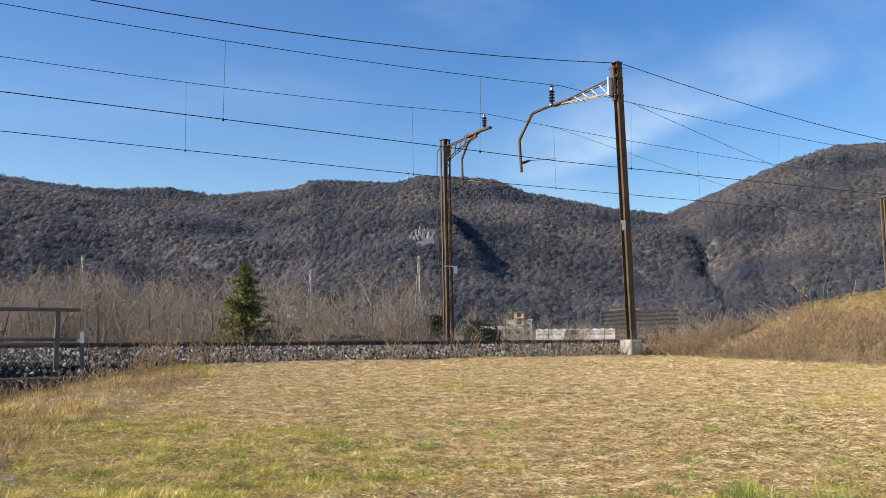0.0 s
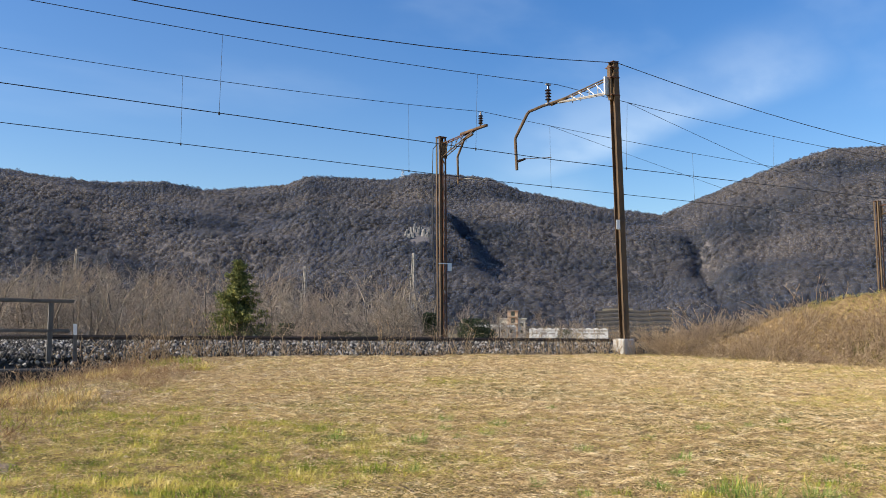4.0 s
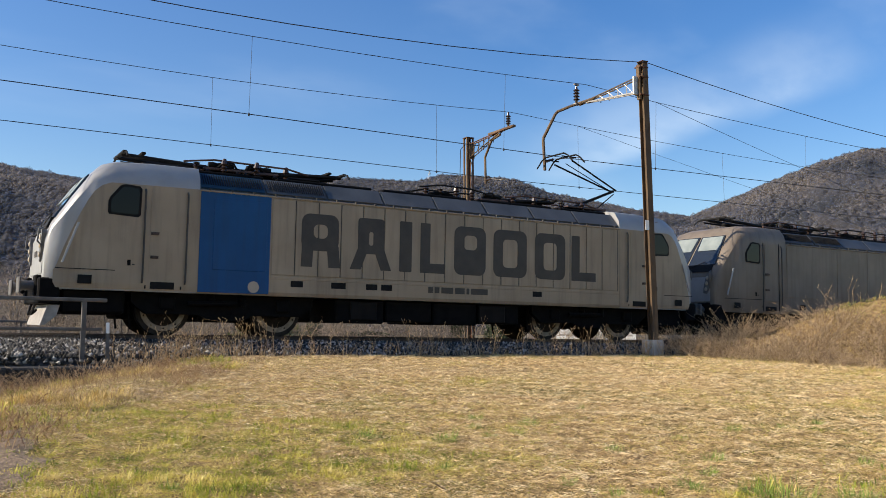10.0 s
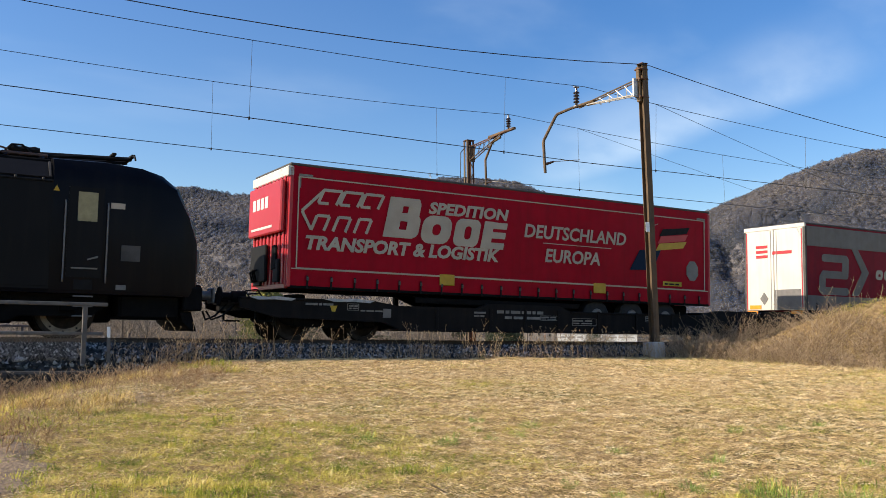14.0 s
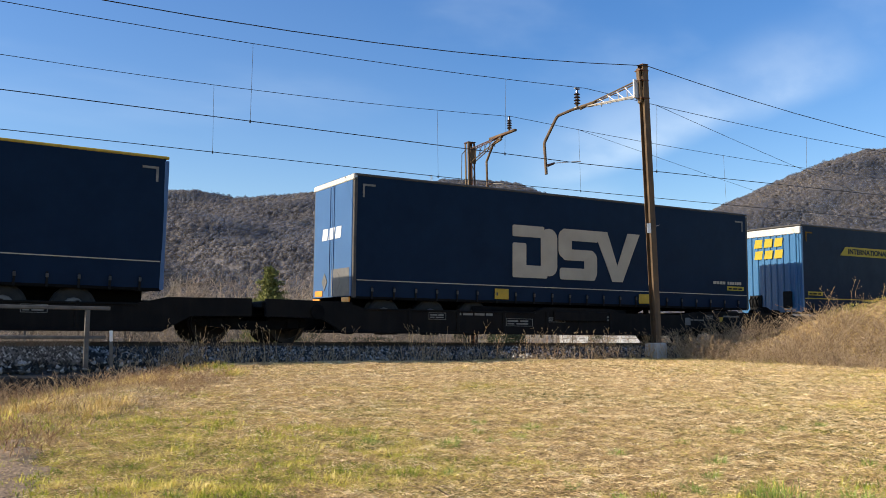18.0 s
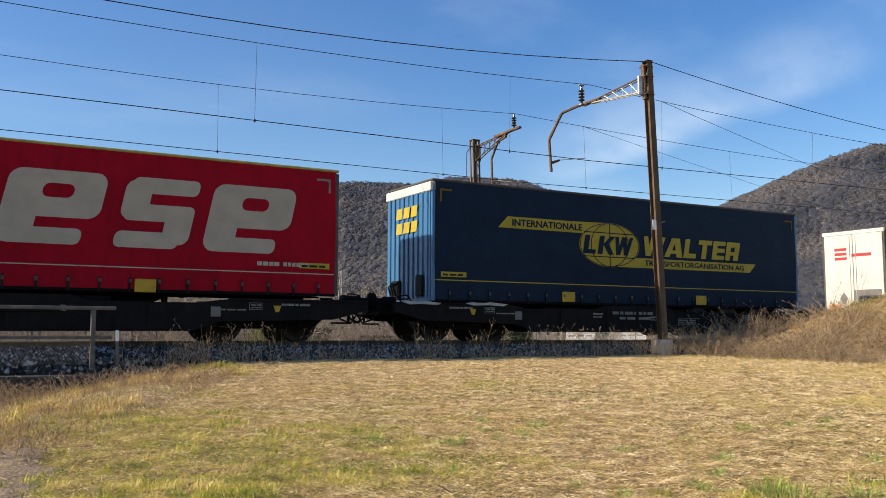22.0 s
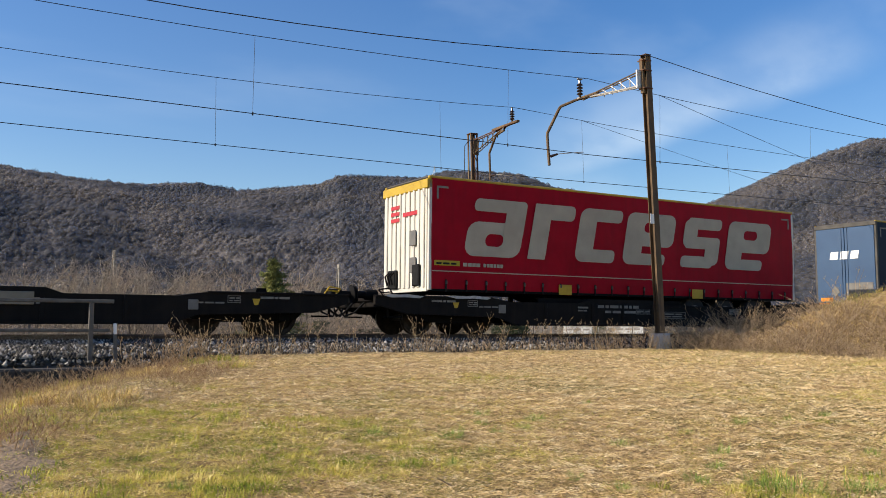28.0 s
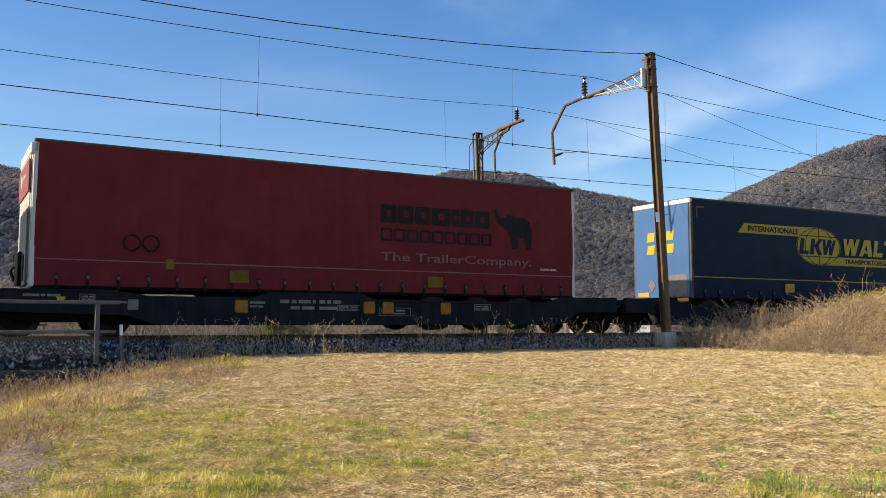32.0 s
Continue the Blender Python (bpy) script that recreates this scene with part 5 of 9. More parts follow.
def logo_arrows(root, x0, k, full, dz=0.0):
    """A hatched arrow emblem, one big block row and readable trade words; k stretches it along."""
    X = lambda v: x0 + (v - 0.31) * k
    Z = lambda v: v + dz
    def stroke(pts, w=0.07):
        b = Build()
        for p, q in zip(pts, pts[1:]):
            p, q = (X(p[0]), Z(p[1])), (X(q[0]), Z(q[1]))
            d = Vector((q[0] - p[0], q[1] - p[1])).normalized()
            nx, nz = -d.y * w / 2, d.x * w / 2
            b.prism([(p[0] + nx, p[1] + nz), (q[0] + nx, q[1] + nz), (q[0] - nx, q[1] - nz), (p[0] - nx, p[1] - nz)], YS - 0.022 - next(LAYER), YS - 0.018, "y")
        part("emblem_stroke", b, M_LETTER, root)
    stroke([(0.86, 3.42), (0.31, 2.88), (0.55, 2.45)])
    for q in range(3):
        a = 0.55 + q * 0.55
        stroke([(a + 0.30, 3.42), (a + 0.16, 3.10), (a + 0.42, 3.10)])
        stroke([(a + 0.30, 3.42), (a + 0.78, 3.42), (a + 0.62, 3.08)])
        stroke([(a, 2.45), (a + 0.14, 2.80), (a + 0.46, 2.80), (a + 0.32, 2.45)])
    lean = 0.2
    def bar(xa, xb, za, zb, r=0.06):
        part("printed_shape", blob(X(xa) + lean * (za - 2.34), X(xb) + lean * (za - 2.34), Z(za), Z(zb), lean, r=r, y=YS - 0.018 - next(LAYER)), M_LETTER, root)
    bar(2.40, 2.80, 2.42, 3.43, 0.02)
    for a in (2.42, 2.84, 3.22):
        bar(2.44, 3.26, a, a + 0.21, 0.08)
    bar(3.0, 3.36, 2.44, 3.02, 0.16)
    bar(2.96, 3.30, 2.86, 3.42, 0.16)
    part("printed_shape", blob(X(3.44), X(4.30), Z(2.34), Z(3.06), lean, r=0.26, y=YS - 0.018, hole=(0.36, 0.64, 0.3, 0.7)), M_LETTER, root)
    part("printed_shape", blob(X(4.40), X(5.16), Z(2.33), Z(3.05), lean, r=0.18, y=YS - 0.018, hole=(0.40, 0.66, 0.26, 0.74)), M_LETTER, root)
    bar(5.26, 5.56, 2.32, 3.04, 0.02)
    for a in (2.32, 2.60, 2.86):
        bar(5.28, 5.98, a, a + 0.17, 0.02)
    lettering("SPEDITION", 0.40, root, M_LETTER, X(3.70), Z(3.11), YS - 0.02, 0.2, 0.016, 2.45 * k)
    lettering("TRANSPORT & LOGISTIK", 0.44, root, M_LETTER, X(0.42), Z(2.0), YS - 0.02, 0.2, 0.018, 5.45 * k)
    if full:
        lettering("DEUTSCHLAND", 0.50, root, M_LETTER, 6.66, 2.72, YS - 0.02, 0.15, 0.012, 3.6)
        part("rule", Build().box(7.3, 9.7, YS - 0.021, YS - 0.017, 2.58, 2.60), M_LETTER, root)
        lettering("EUROPA", 0.50, root, M_LETTER, 7.36, 2.09, YS - 0.02, 0.15, 0.012, 1.93)
        part("printed_flag", Build().prism([(10.40, 2.02), (11.3, 2.06), (11.62, 2.68), (10.78, 2.62)], YS - 0.022, YS - 0.017, "y"), M_NAVY, root, "printed blue flag")
        for q, m in enumerate((M_DARK, M_FLAGR, M_TAG)):
            z = 3.20 - q * 0.22
            part("printed_flag", Build().prism([(11.55 - q * 0.07, z - 0.12), (12.66 - q * 0.07, z + 0.02), (12.80 - q * 0.07, z + 0.22), (11.70 - q * 0.07, z + 0.10)], YS - 0.026 - q * 0.001, YS - 0.022, "y"), m, root)
        part("test_badge", Build().prism([(12.9 + 0.26 * math.cos(math.tau * (q + 0.5) / 8), 2.11 + 0.32 * math.sin(math.tau * (q + 0.5) / 8)) for q in range(8)], YS - 0.022, YS - 0.017, "y"), M_HUB, root)


def hazard_marks(root, x, z):
    """Yellow strip with unreadable print, and pale diamonds."""
    part("yellow_strip", Build().box(x, x + 0.75, YS - 0.021, YS - 0.016, z, z + 0.13), M_YELLOW, root)
    bars(root, M_LOGOD, x + 0.06, z + 0.03, YS - 0.022, (0.15, 0.2, 0.16), 0.05, 0.04)


def build_trailers():
    T = (4.27, 9.27)
    t = trailer(60.33, "bright red curtain trailer with white printing on a pocket wagon", M_RED, M_TRIM, M_TRED, "front", 0.10, 0.34, M_TWHITE, frame_mat=M_LETTER, tag_z=1.44, tags=T)
    logo_arrows(t, 0.31, 1.0, True)
    part("end_panel", Build().box(-0.17, -0.057, -1.16, 1.16, 2.38, 3.60, 0.03), M_TRED, t, "red upper end panel")
    for k in range(4):
        part("fleet_marking", Build().box(-0.176, -0.169, 0.62 - k * 0.3, 0.84 - k * 0.3, 3.02, 3.30), M_TWHITE, t)
    part("end_marking", Build().box(-0.176, -0.169, -0.6, 0.9, 2.52, 2.58), M_TWHITE, t)
    part("end_equipment", Build().box(-0.14, -0.057, -0.1, 1.0, 1.25, 2.15, 0.03), M_DARK, t)
    part("spare_light", Build().box(-0.11, -0.057, -0.75, -0.45, 1.5, 2.1, 0.05), M_UNDER, t)
    hazard_marks(t, 11.7, 1.62)
    t = trailer(78.49, "dull red curtain trailer with faded grey bands and white doors", M_REDM, M_TRIM, M_TWHITE, "doors", 0.0, 0, M_TWHITE, band=((3.28, 3.95, M_TGREY), (1.12, 1.62, M_TGREY)), tag_z=1.24, tags=T, tall=0.07)
    for k in range(3):
        part("printed_shape", blob(0.70 + 0.05 * k, 2.2, 1.66 + 0.56 * k, 1.92 + 0.56 * k, 0.1, r=0.12, y=YS - 0.014), M_TGREY, t)
    part("printed_shape", blob(0.62, 0.95, 1.70, 2.4, 0.1, r=0.15, y=YS - 0.015), M_TGREY, t)
    part("printed_shape", blob(1.85, 2.2, 2.25, 3.0, 0.1, r=0.15, y=YS - 0.015), M_TGREY, t)
    part("printed_shape", Build().prism([(2.35, 1.66), (2.75, 1.66), (3.36, 2.5), (2.75, 3.32), (2.40, 3.32), (2.95, 2.5)], YS - 0.018, YS - 0.014, "y"), M_TGREY, t)
    x = 3.72
    for w in (0.4, 0.3, 0.4, 0.4, 0.4, 0.4):
        part("printed_shape", blob(x, x + w, 2.28, 2.62, 0.15, r=0.12, y=YS - 0.014, hole=(0.35, 0.7, 0.3, 0.6)), M_LETTER, t)
        x += w + 0.07
    end_marks(t, M_TRED)
    marks_code(t, 12.1, 1.92)
    hazard_marks(t, 12.5, 1.70)
    t = trailer(94.73, "navy blue curtain trailer with yellow roof edge and off-white shapes", M_NAVY, M_YTRIM, M_TBLUE, "front", 0.11, 0.62, M_YTRIM, tag_z=1.38, tags=T, line_z=1.70)
    shapes_three(t)
    marks_code(t, 0.2, 1.80)
    part("yellow_label", Build().box(0.62, 0.9, YS - 0.02, YS - 0.014, 1.52, 1.64), M_YELLOW, t)
    part("equipment_panel", Build().box(-0.16, -0.05, -0.5, 0.9, 1.2, 2.0, 0.04), M_DARK, t, "black equipment panel")
    end_blocks(t, M_WHITE, 2.75)
    t = trailer(112.86, "navy blue curtain trailer with light blue rear doors", M_NAVY, M_TRIM, M_TBLUE, "doors", 0.0, 0, M_TWHITE, tag_z=1.30, tags=T, tall=0.12)
    shapes_three(t, 1.76, 3.17, 0.05)
    end_blocks(t, M_WHITE, 2.6)
    marks_code(t, 12.1, 1.84)
    hazard_marks(t, 12.7, 1.66)
    t = trailer(129.13, "slate blue curtain trailer with a yellow banner and round emblem", M_LKBLUE, M_TRIM, M_TCYAN, "front", 0.03, -0.28, M_TWHITE, line_mat=M_YELLOW, mark_mat=M_OLDTAG, tag_z=1.40, tags=T)
    logo_globe(t)
    end_blocks(t, M_YELLOW, 3.3)
    hazard_marks(t, 0.25, 1.62)
    t = trailer(147.4, "red curtain trailer with six large off-white rounded shapes", M_RED, M_OTRIM, M_TWHITE, "doors", 0.0, 0, M_TWHITE, tag_z=1.20, tags=T, line_z=1.58, tall=0.09)
    shapes_slanted(t)
    marks_code(t, 11.7, 1.73)
    hazard_marks(t, 12.7, 1.70)
    end_marks(t, M_TRED)
    t = trailer(163.63, "blue curtain trailer with yellow banner and ribbed blue front", M_LKBLUE, M_TRIM, M_TCYAN, "front", -0.07, 0, M_TWHITE, line_mat=M_YELLOW, mark_mat=M_OLDTAG, tag_z=1.27, tags=T, line_z=1.62, tall=0.2)
    logo_globe(t, 0.03)
    end_blocks(t, M_YELLOW, 3.3)
    hazard_marks(t, 0.25, 1.70)
    t = trailer(181.98, "red curtain trailer with white doors and off-white rounded shapes", M_RED, M_OTRIM, M_TWHITE, "doors", 0.005, -0.37, M_TWHITE, tag_z=1.24, tags=T, line_z=1.60, tall=0.03)
    shapes_slanted(t)
    marks_code(t, 11.6, 1.73)
    hazard_marks(t, 12.6, 1.70)
    end_marks(t, M_TRED)
    t = trailer(198.4, "red curtain trailer with white trade lettering and white roof edge", M_RED, M_TWHITE, M_TRED, "front", -0.03, 0, M_TWHITE, tag_z=1.40, tags=T)
    logo_arrows(t, 1.71, 1.74, False, -0.02)
    for k in range(4):
        part("fleet_marking", Build().box(-0.066, -0.057, 0.52 - k * 0.28, 0.72 - k * 0.28, 3.22, 3.48), M_TWHITE, t)
    part("end_panel", Build().box(-0.10, -0.057, -0.2, 1.1, 2.42, 3.05, 0.01), M_HUB, t, "grey end panel")
    part("yellow_label", Build().box(-0.066, -0.057, -0.85, -0.5, 2.62, 2.80), M_TAG, t)
    part("equipment_frame", Build().box(-0.14, -0.06, -0.6, 0.9, 1.15, 2.3, 0.03), M_DARK, t)
    hazard_marks(t, 1.6, 1.58)
    t = trailer(232.89, "red curtain trailer with a white ribbed front and yellow roof edge", M_RED, M_YTRIM, M_TWHITE, "front", 0.015, 0.17, M_YTRIM, tag_z=1.20, tags=T, line_z=1.58)
    shapes_slanted(t)
    marks_code(t, 1.0, 1.72)
    hazard_marks(t, 0.15, 1.72)
    end_marks(t, M_TRED)
    for y, z in ((-0.55, 2.45), (-0.55, 1.75)):
        part("plate_holder", Build().box(-0.09, -0.06, y - 0.17, y + 0.17, z - 0.2, z + 0.2, 0.01), M_HUB, t)
    t = trailer(251.0, "navy blue curtain trailer with an orange roof edge and off-white shapes", M_NAVY, M_YTRIM, M_TDEEP, "doors", 0.09, -0.75, M_TRIM, tag_z=1.38, tags=T, line_z=1.68, tall=0.01)
    shapes_three(t, 1.88, 3.16)
    end_blocks(t, M_WHITE, 2.7)
    hazard_marks(t, 12.0, 1.50)
    t = trailer(267.45, "dull red curtain trailer with dark grey emblem and cream front", M_REDD, M_TRIM, M_TWHITE, "front", -0.087, 0.1, M_TWHITE, tag_z=1.40, tags=T, line_mat=M_FADED, line_z=1.66, tag_mat=M_OLDTAG, mark_mat=None, tall=0.11)
    x = 7.76
    for w in (0.42, 0.42, 0.42, 0.52, 0.22, 0.38, 0.42):
        part("printed_shape", blob(x, x + w, 2.84, 3.28, 0.0, r=0.05, y=YS - 0.014, hole=(0.35, 0.7, 0.3, 0.7)), M_LOGOD, t)
        x += w + 0.055
    x = 7.76
    for k in range(9):
        part("printed_shape", blob(x, x + 0.31, 2.38, 2.70, 0.0, r=0.04, y=YS - 0.014, hole=(0.18, 0.82, 0.18, 0.82)), M_LOGOD, t)
        x += 0.36
    bull = ((11.30, 2.92), (11.16, 3.06), (11.06, 3.22), (11.05, 3.36), (11.13, 3.40), (11.14, 3.27), (11.26, 3.13), (11.40, 3.16), (11.46, 3.24), (11.62, 3.22), (11.74, 3.16), (11.98, 3.18), (12.16, 3.06), (12.24, 2.80), (12.21, 2.34), (12.06, 2.34), (12.02, 2.56), (11.96, 2.66), (11.80, 2.62), (11.76, 2.34), (11.60, 2.34), (11.56, 2.62), (11.48, 2.84))
    part("printed_shape", Build().prism(bull, YS - 0.018, YS - 0.014, "y"), M_LOGOD, t, "dark grey animal emblem")
    lettering("The TrailerCompany.", 0.3, t, M_FADED, 7.76, 1.90, YS - 0.02, 0, 0.002, 4.45)
    for a in (1.95, 2.35):
        ring = [(a + 0.17 * math.cos(math.tau * q / 14), YS - 0.02, 2.06 + 0.17 * math.sin(math.tau * q / 14)) for q in range(15)]
        part("printed_ring", Build().tube(ring, 0.018, 4), M_DARK, t)
    part("yellow_label", Build().box(2.66, 2.84, YS - 0.02, YS - 0.014, 1.52, 1.74), M_OLDTAG, t)
    part("end_panel", Build().box(-0.078, -0.057, -1.18, 1.18, 3.02, 3.70, 0.006), M_DULLRED, t, "dull red upper panel")
    part("end_panel", Build().box(-0.078, -0.057, -1.16, 0.55, 1.12, 2.66, 0.006), M_HUB, t, "grey lower panel")
    part("end_equipment", Build().box(-0.15, -0.08, -0.35, 0.62, 1.14, 1.86, 0.03), M_DARK, t)
    part("printed_mark", Build().prism([(0.55, 3.28), (0.70, 3.42), (0.60, 3.56), (0.36, 3.56), (0.20, 3.42), (0.36, 3.28)], -0.082, -0.077, "x"), M_LETTER, t)
    part("printed_mark", Build().box(-0.082, -0.077, -0.55, 0.02, 3.40, 3.47), M_LETTER, t)
    bars(t, M_LETTER, 12.5, 1.8, YS - 0.02, (0.3, 0.2), 0.05)
    t = trailer(285.53, "blue curtain trailer with light blue doors and yellow marks", M_LKBLUE, M_TRIM, M_TBLUE, "doors", -0.05, 0, M_TWHITE, line_mat=M_YELLOW, mark_mat=M_OLDTAG, tag_z=1.47, tags=T, line_z=1.74, tall=0.14)
    logo_globe(t, 0.14)
    end_blocks(t, M_YELLOW, 2.9)


def end_blocks(root, mat, z):
    """Plain printed blocks on the leading end."""
    x = FACE[root.name]
    for r in range(2 if mat is M_YELLOW else 1):
        for k in range(3):
            y = 0.30 - k * 0.42
            outline = [(y, z - 0.4 * r), (y + 0.33, z - 0.4 * r), (y + 0.27, z + 0.29 - 0.4 * r), (y - 0.05, z + 0.29 - 0.4 * r)]
            block = Build()
            block.prism(outline, x - 0.006, x + 0.002, "x")
            part("printed_block", block, mat, root)


def end_marks(root, mat):
    x = FACE[root.name]
    for k in range(3):
        part("printed_mark", Build().box(x - 0.006, x + 0.002, 0.25, 0.75, 2.95 + k * 0.17, 3.05 + k * 0.17, 0.002), mat, root)
    part("printed_mark", Build().box(x - 0.006, x + 0.002, -0.75, 0.05, 3.05, 3.16, 0.002), mat, root)


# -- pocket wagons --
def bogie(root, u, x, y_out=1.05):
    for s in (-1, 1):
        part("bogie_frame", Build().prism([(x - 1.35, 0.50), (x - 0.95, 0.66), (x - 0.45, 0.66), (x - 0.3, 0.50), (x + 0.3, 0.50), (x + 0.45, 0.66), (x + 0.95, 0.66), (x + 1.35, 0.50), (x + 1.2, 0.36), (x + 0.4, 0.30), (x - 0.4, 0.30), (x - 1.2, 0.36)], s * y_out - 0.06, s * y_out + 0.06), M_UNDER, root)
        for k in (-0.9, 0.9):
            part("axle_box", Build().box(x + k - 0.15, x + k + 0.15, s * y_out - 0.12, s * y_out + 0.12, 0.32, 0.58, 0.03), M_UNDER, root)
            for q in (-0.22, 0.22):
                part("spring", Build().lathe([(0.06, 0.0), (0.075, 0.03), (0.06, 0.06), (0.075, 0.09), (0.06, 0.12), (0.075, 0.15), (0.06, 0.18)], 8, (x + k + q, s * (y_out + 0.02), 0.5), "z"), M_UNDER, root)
    for k in (-0.9, 0.9):
        wheelset(root, u, x + k, 0.44)


def pocket_wagon(u, empty, slate=False, rail=False, board=False):
    L = 34.43
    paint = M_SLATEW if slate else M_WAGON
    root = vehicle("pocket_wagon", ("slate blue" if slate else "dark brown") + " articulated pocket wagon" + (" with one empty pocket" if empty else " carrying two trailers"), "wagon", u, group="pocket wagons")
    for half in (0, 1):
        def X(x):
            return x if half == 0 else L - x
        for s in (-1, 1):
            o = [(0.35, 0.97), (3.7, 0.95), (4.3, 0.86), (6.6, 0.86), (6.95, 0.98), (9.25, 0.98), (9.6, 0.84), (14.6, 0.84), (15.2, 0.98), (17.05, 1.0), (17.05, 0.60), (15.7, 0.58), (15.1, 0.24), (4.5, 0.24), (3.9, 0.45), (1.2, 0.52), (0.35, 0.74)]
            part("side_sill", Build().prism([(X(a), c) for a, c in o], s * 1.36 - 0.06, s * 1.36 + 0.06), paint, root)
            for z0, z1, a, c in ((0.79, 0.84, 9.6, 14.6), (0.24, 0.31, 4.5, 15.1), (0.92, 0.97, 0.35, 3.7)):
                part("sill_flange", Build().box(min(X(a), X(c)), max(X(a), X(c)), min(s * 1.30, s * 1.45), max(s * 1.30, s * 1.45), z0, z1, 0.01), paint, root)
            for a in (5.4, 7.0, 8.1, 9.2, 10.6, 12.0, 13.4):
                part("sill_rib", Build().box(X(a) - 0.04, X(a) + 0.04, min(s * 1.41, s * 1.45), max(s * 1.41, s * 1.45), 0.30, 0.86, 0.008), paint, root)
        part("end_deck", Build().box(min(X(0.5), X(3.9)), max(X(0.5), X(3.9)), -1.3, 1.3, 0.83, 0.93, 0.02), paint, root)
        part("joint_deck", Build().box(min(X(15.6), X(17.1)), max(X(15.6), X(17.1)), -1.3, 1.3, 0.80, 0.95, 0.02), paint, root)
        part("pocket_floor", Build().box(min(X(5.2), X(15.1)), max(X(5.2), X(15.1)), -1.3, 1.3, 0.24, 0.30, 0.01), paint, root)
        part("hitch", Build().prism([(X(1.8), 0.93), (X(2.5), 0.93), (X(2.3), 0.98), (X(2.26), 1.10), (X(2.04), 1.10), (X(2.0), 0.98)], -0.4, 0.4), M_UNDER, root)
        bogie(root, u, X(2.75))
        # buffers and coupling gear
        for s in (-1, 1):
            sg = 1 if half == 0 else -1
            part("buffer", Build().lathe([(0.22, 0.02 * sg), (0.22, 0.05 * sg), (0.09, 0.09 * sg), (0.09, 0.30 * sg), (0.13, 0.32 * sg), (0.13, 0.62 * sg)], 14, (0.0 if half == 0 else L, s * 0.88, 0.98), "x"), M_UNDER, root, smooth=True)
            part("brake_hose", Build().tube([(X(0.6), s * 0.35, 0.85), (X(0.3), s * 0.32, 0.55), (X(0.05), s * 0.25, 0.45), (X(-0.05), s * 0.15, 0.65)], 0.025, 6), M_DARK, root)
            part("shunter_step", Build().box(min(X(0.75), X(1.15)), max(X(0.75), X(1.15)), min(s * 1.05, s * 1.3), max(s * 1.05, s * 1.3), 0.42, 0.46, 0.008), M_UNDER, root)
            part("step_hanger", Build().box(min(X(0.75), X(0.8)), max(X(0.75), X(0.8)), min(s * 1.22, s * 1.27), max(s * 1.22, s * 1.27), 0.42, 0.8, 0.004), M_UNDER, root)
        part("drawhook", Build().tube([(X(0.6), 0, 0.9), (X(0.1), 0, 0.92), (X(-0.02), 0, 0.8)], 0.05, 6), M_UNDER, root)
        part("head_stock", Build().box(min(X(0.58), X(0.72)), max(X(0.58), X(0.72)), -1.4, 1.4, 0.68, 0.97, 0.02), paint, root)
        b = Build()
        for p, q in (((0.62, 0.96), (0.50, 1.10)), ((0.50, 1.10), (0.78, 1.14)), ((0.78, 1.14), (0.92, 0.96)), ((0.56, 1.03), (0.85, 1.05))):
            b.tube([(X(p[0]), -1.28, p[1]), (X(q[0]), -1.28, q[1])], 0.017, 6)
        part("grab_frame", b, M_TAG if empty else M_UNDER, root)
        # stencilled panels
        ya = -1.42
        bars(root, M_STENCIL, X(2.2) - 0.3, 0.82, ya, (0.3, 0.08, 0.25), 0.05)
        bars(root, M_STENCIL, X(3.6) - 0.3, 0.70, ya, (0.12, 0.2, 0.2), 0.035)
        bars(root, M_STENCIL, X(6.9) - 0.4, 0.72, ya, (0.35,), 0.05)
        bars(root, M_STENCIL, X(6.9) - 0.4, 0.64, ya, (0.16, 0.12), 0.04)
        if half == 0:
            bars(root, M_STENCIL, 7.2, 0.74, ya, (0.22, 0.12, 0.3, 0.3, 0.1, 0.2), 0.08, 0.05)
            bars(root, M_STENCIL, 7.45, 0.60, ya, (0.22, 0.3, 0.5), 0.07, 0.06)
        else:
            bars(root, M_STENCIL, L - 12.0, 0.72, ya, (0.1, 0.3, 0.3, 0.2), 0.06, 0.05)
        # framed inscription panels
        for a, w, zz, hh in ((3.1, 0.30, 0.72, 0.16), (8.9, 0.62, 0.58, 0.13), (10.1, 0.85, 0.46, 0.20), (12.6, 0.5, 0.60, 0.17)):
            xa = X(a) - w / 2
            rim = Build().box(xa, xa + w, ya - 0.006, ya, zz, zz + 0.012).box(xa, xa + w, ya - 0.006, ya, zz + hh - 0.012, zz + hh)
            rim.box(xa, xa + 0.012, ya - 0.006, ya, zz + 0.0121, zz + hh - 0.0121).box(xa + w - 0.012, xa + w, ya - 0.006, ya, zz + 0.0121, zz + hh - 0.0121)
            part("inscription_frame", rim, M_STENCIL, root)
            bars(root, M_STENCIL, xa + 0.04, zz + hh * 0.55, ya - 0.001, (w * 0.4, w * 0.3), hh * 0.22, w * 0.08)
            bars(root, M_STENCIL, xa + 0.04, zz + hh * 0.22, ya - 0.001, (w * 0.25, w * 0.45), hh * 0.18, w * 0.08)
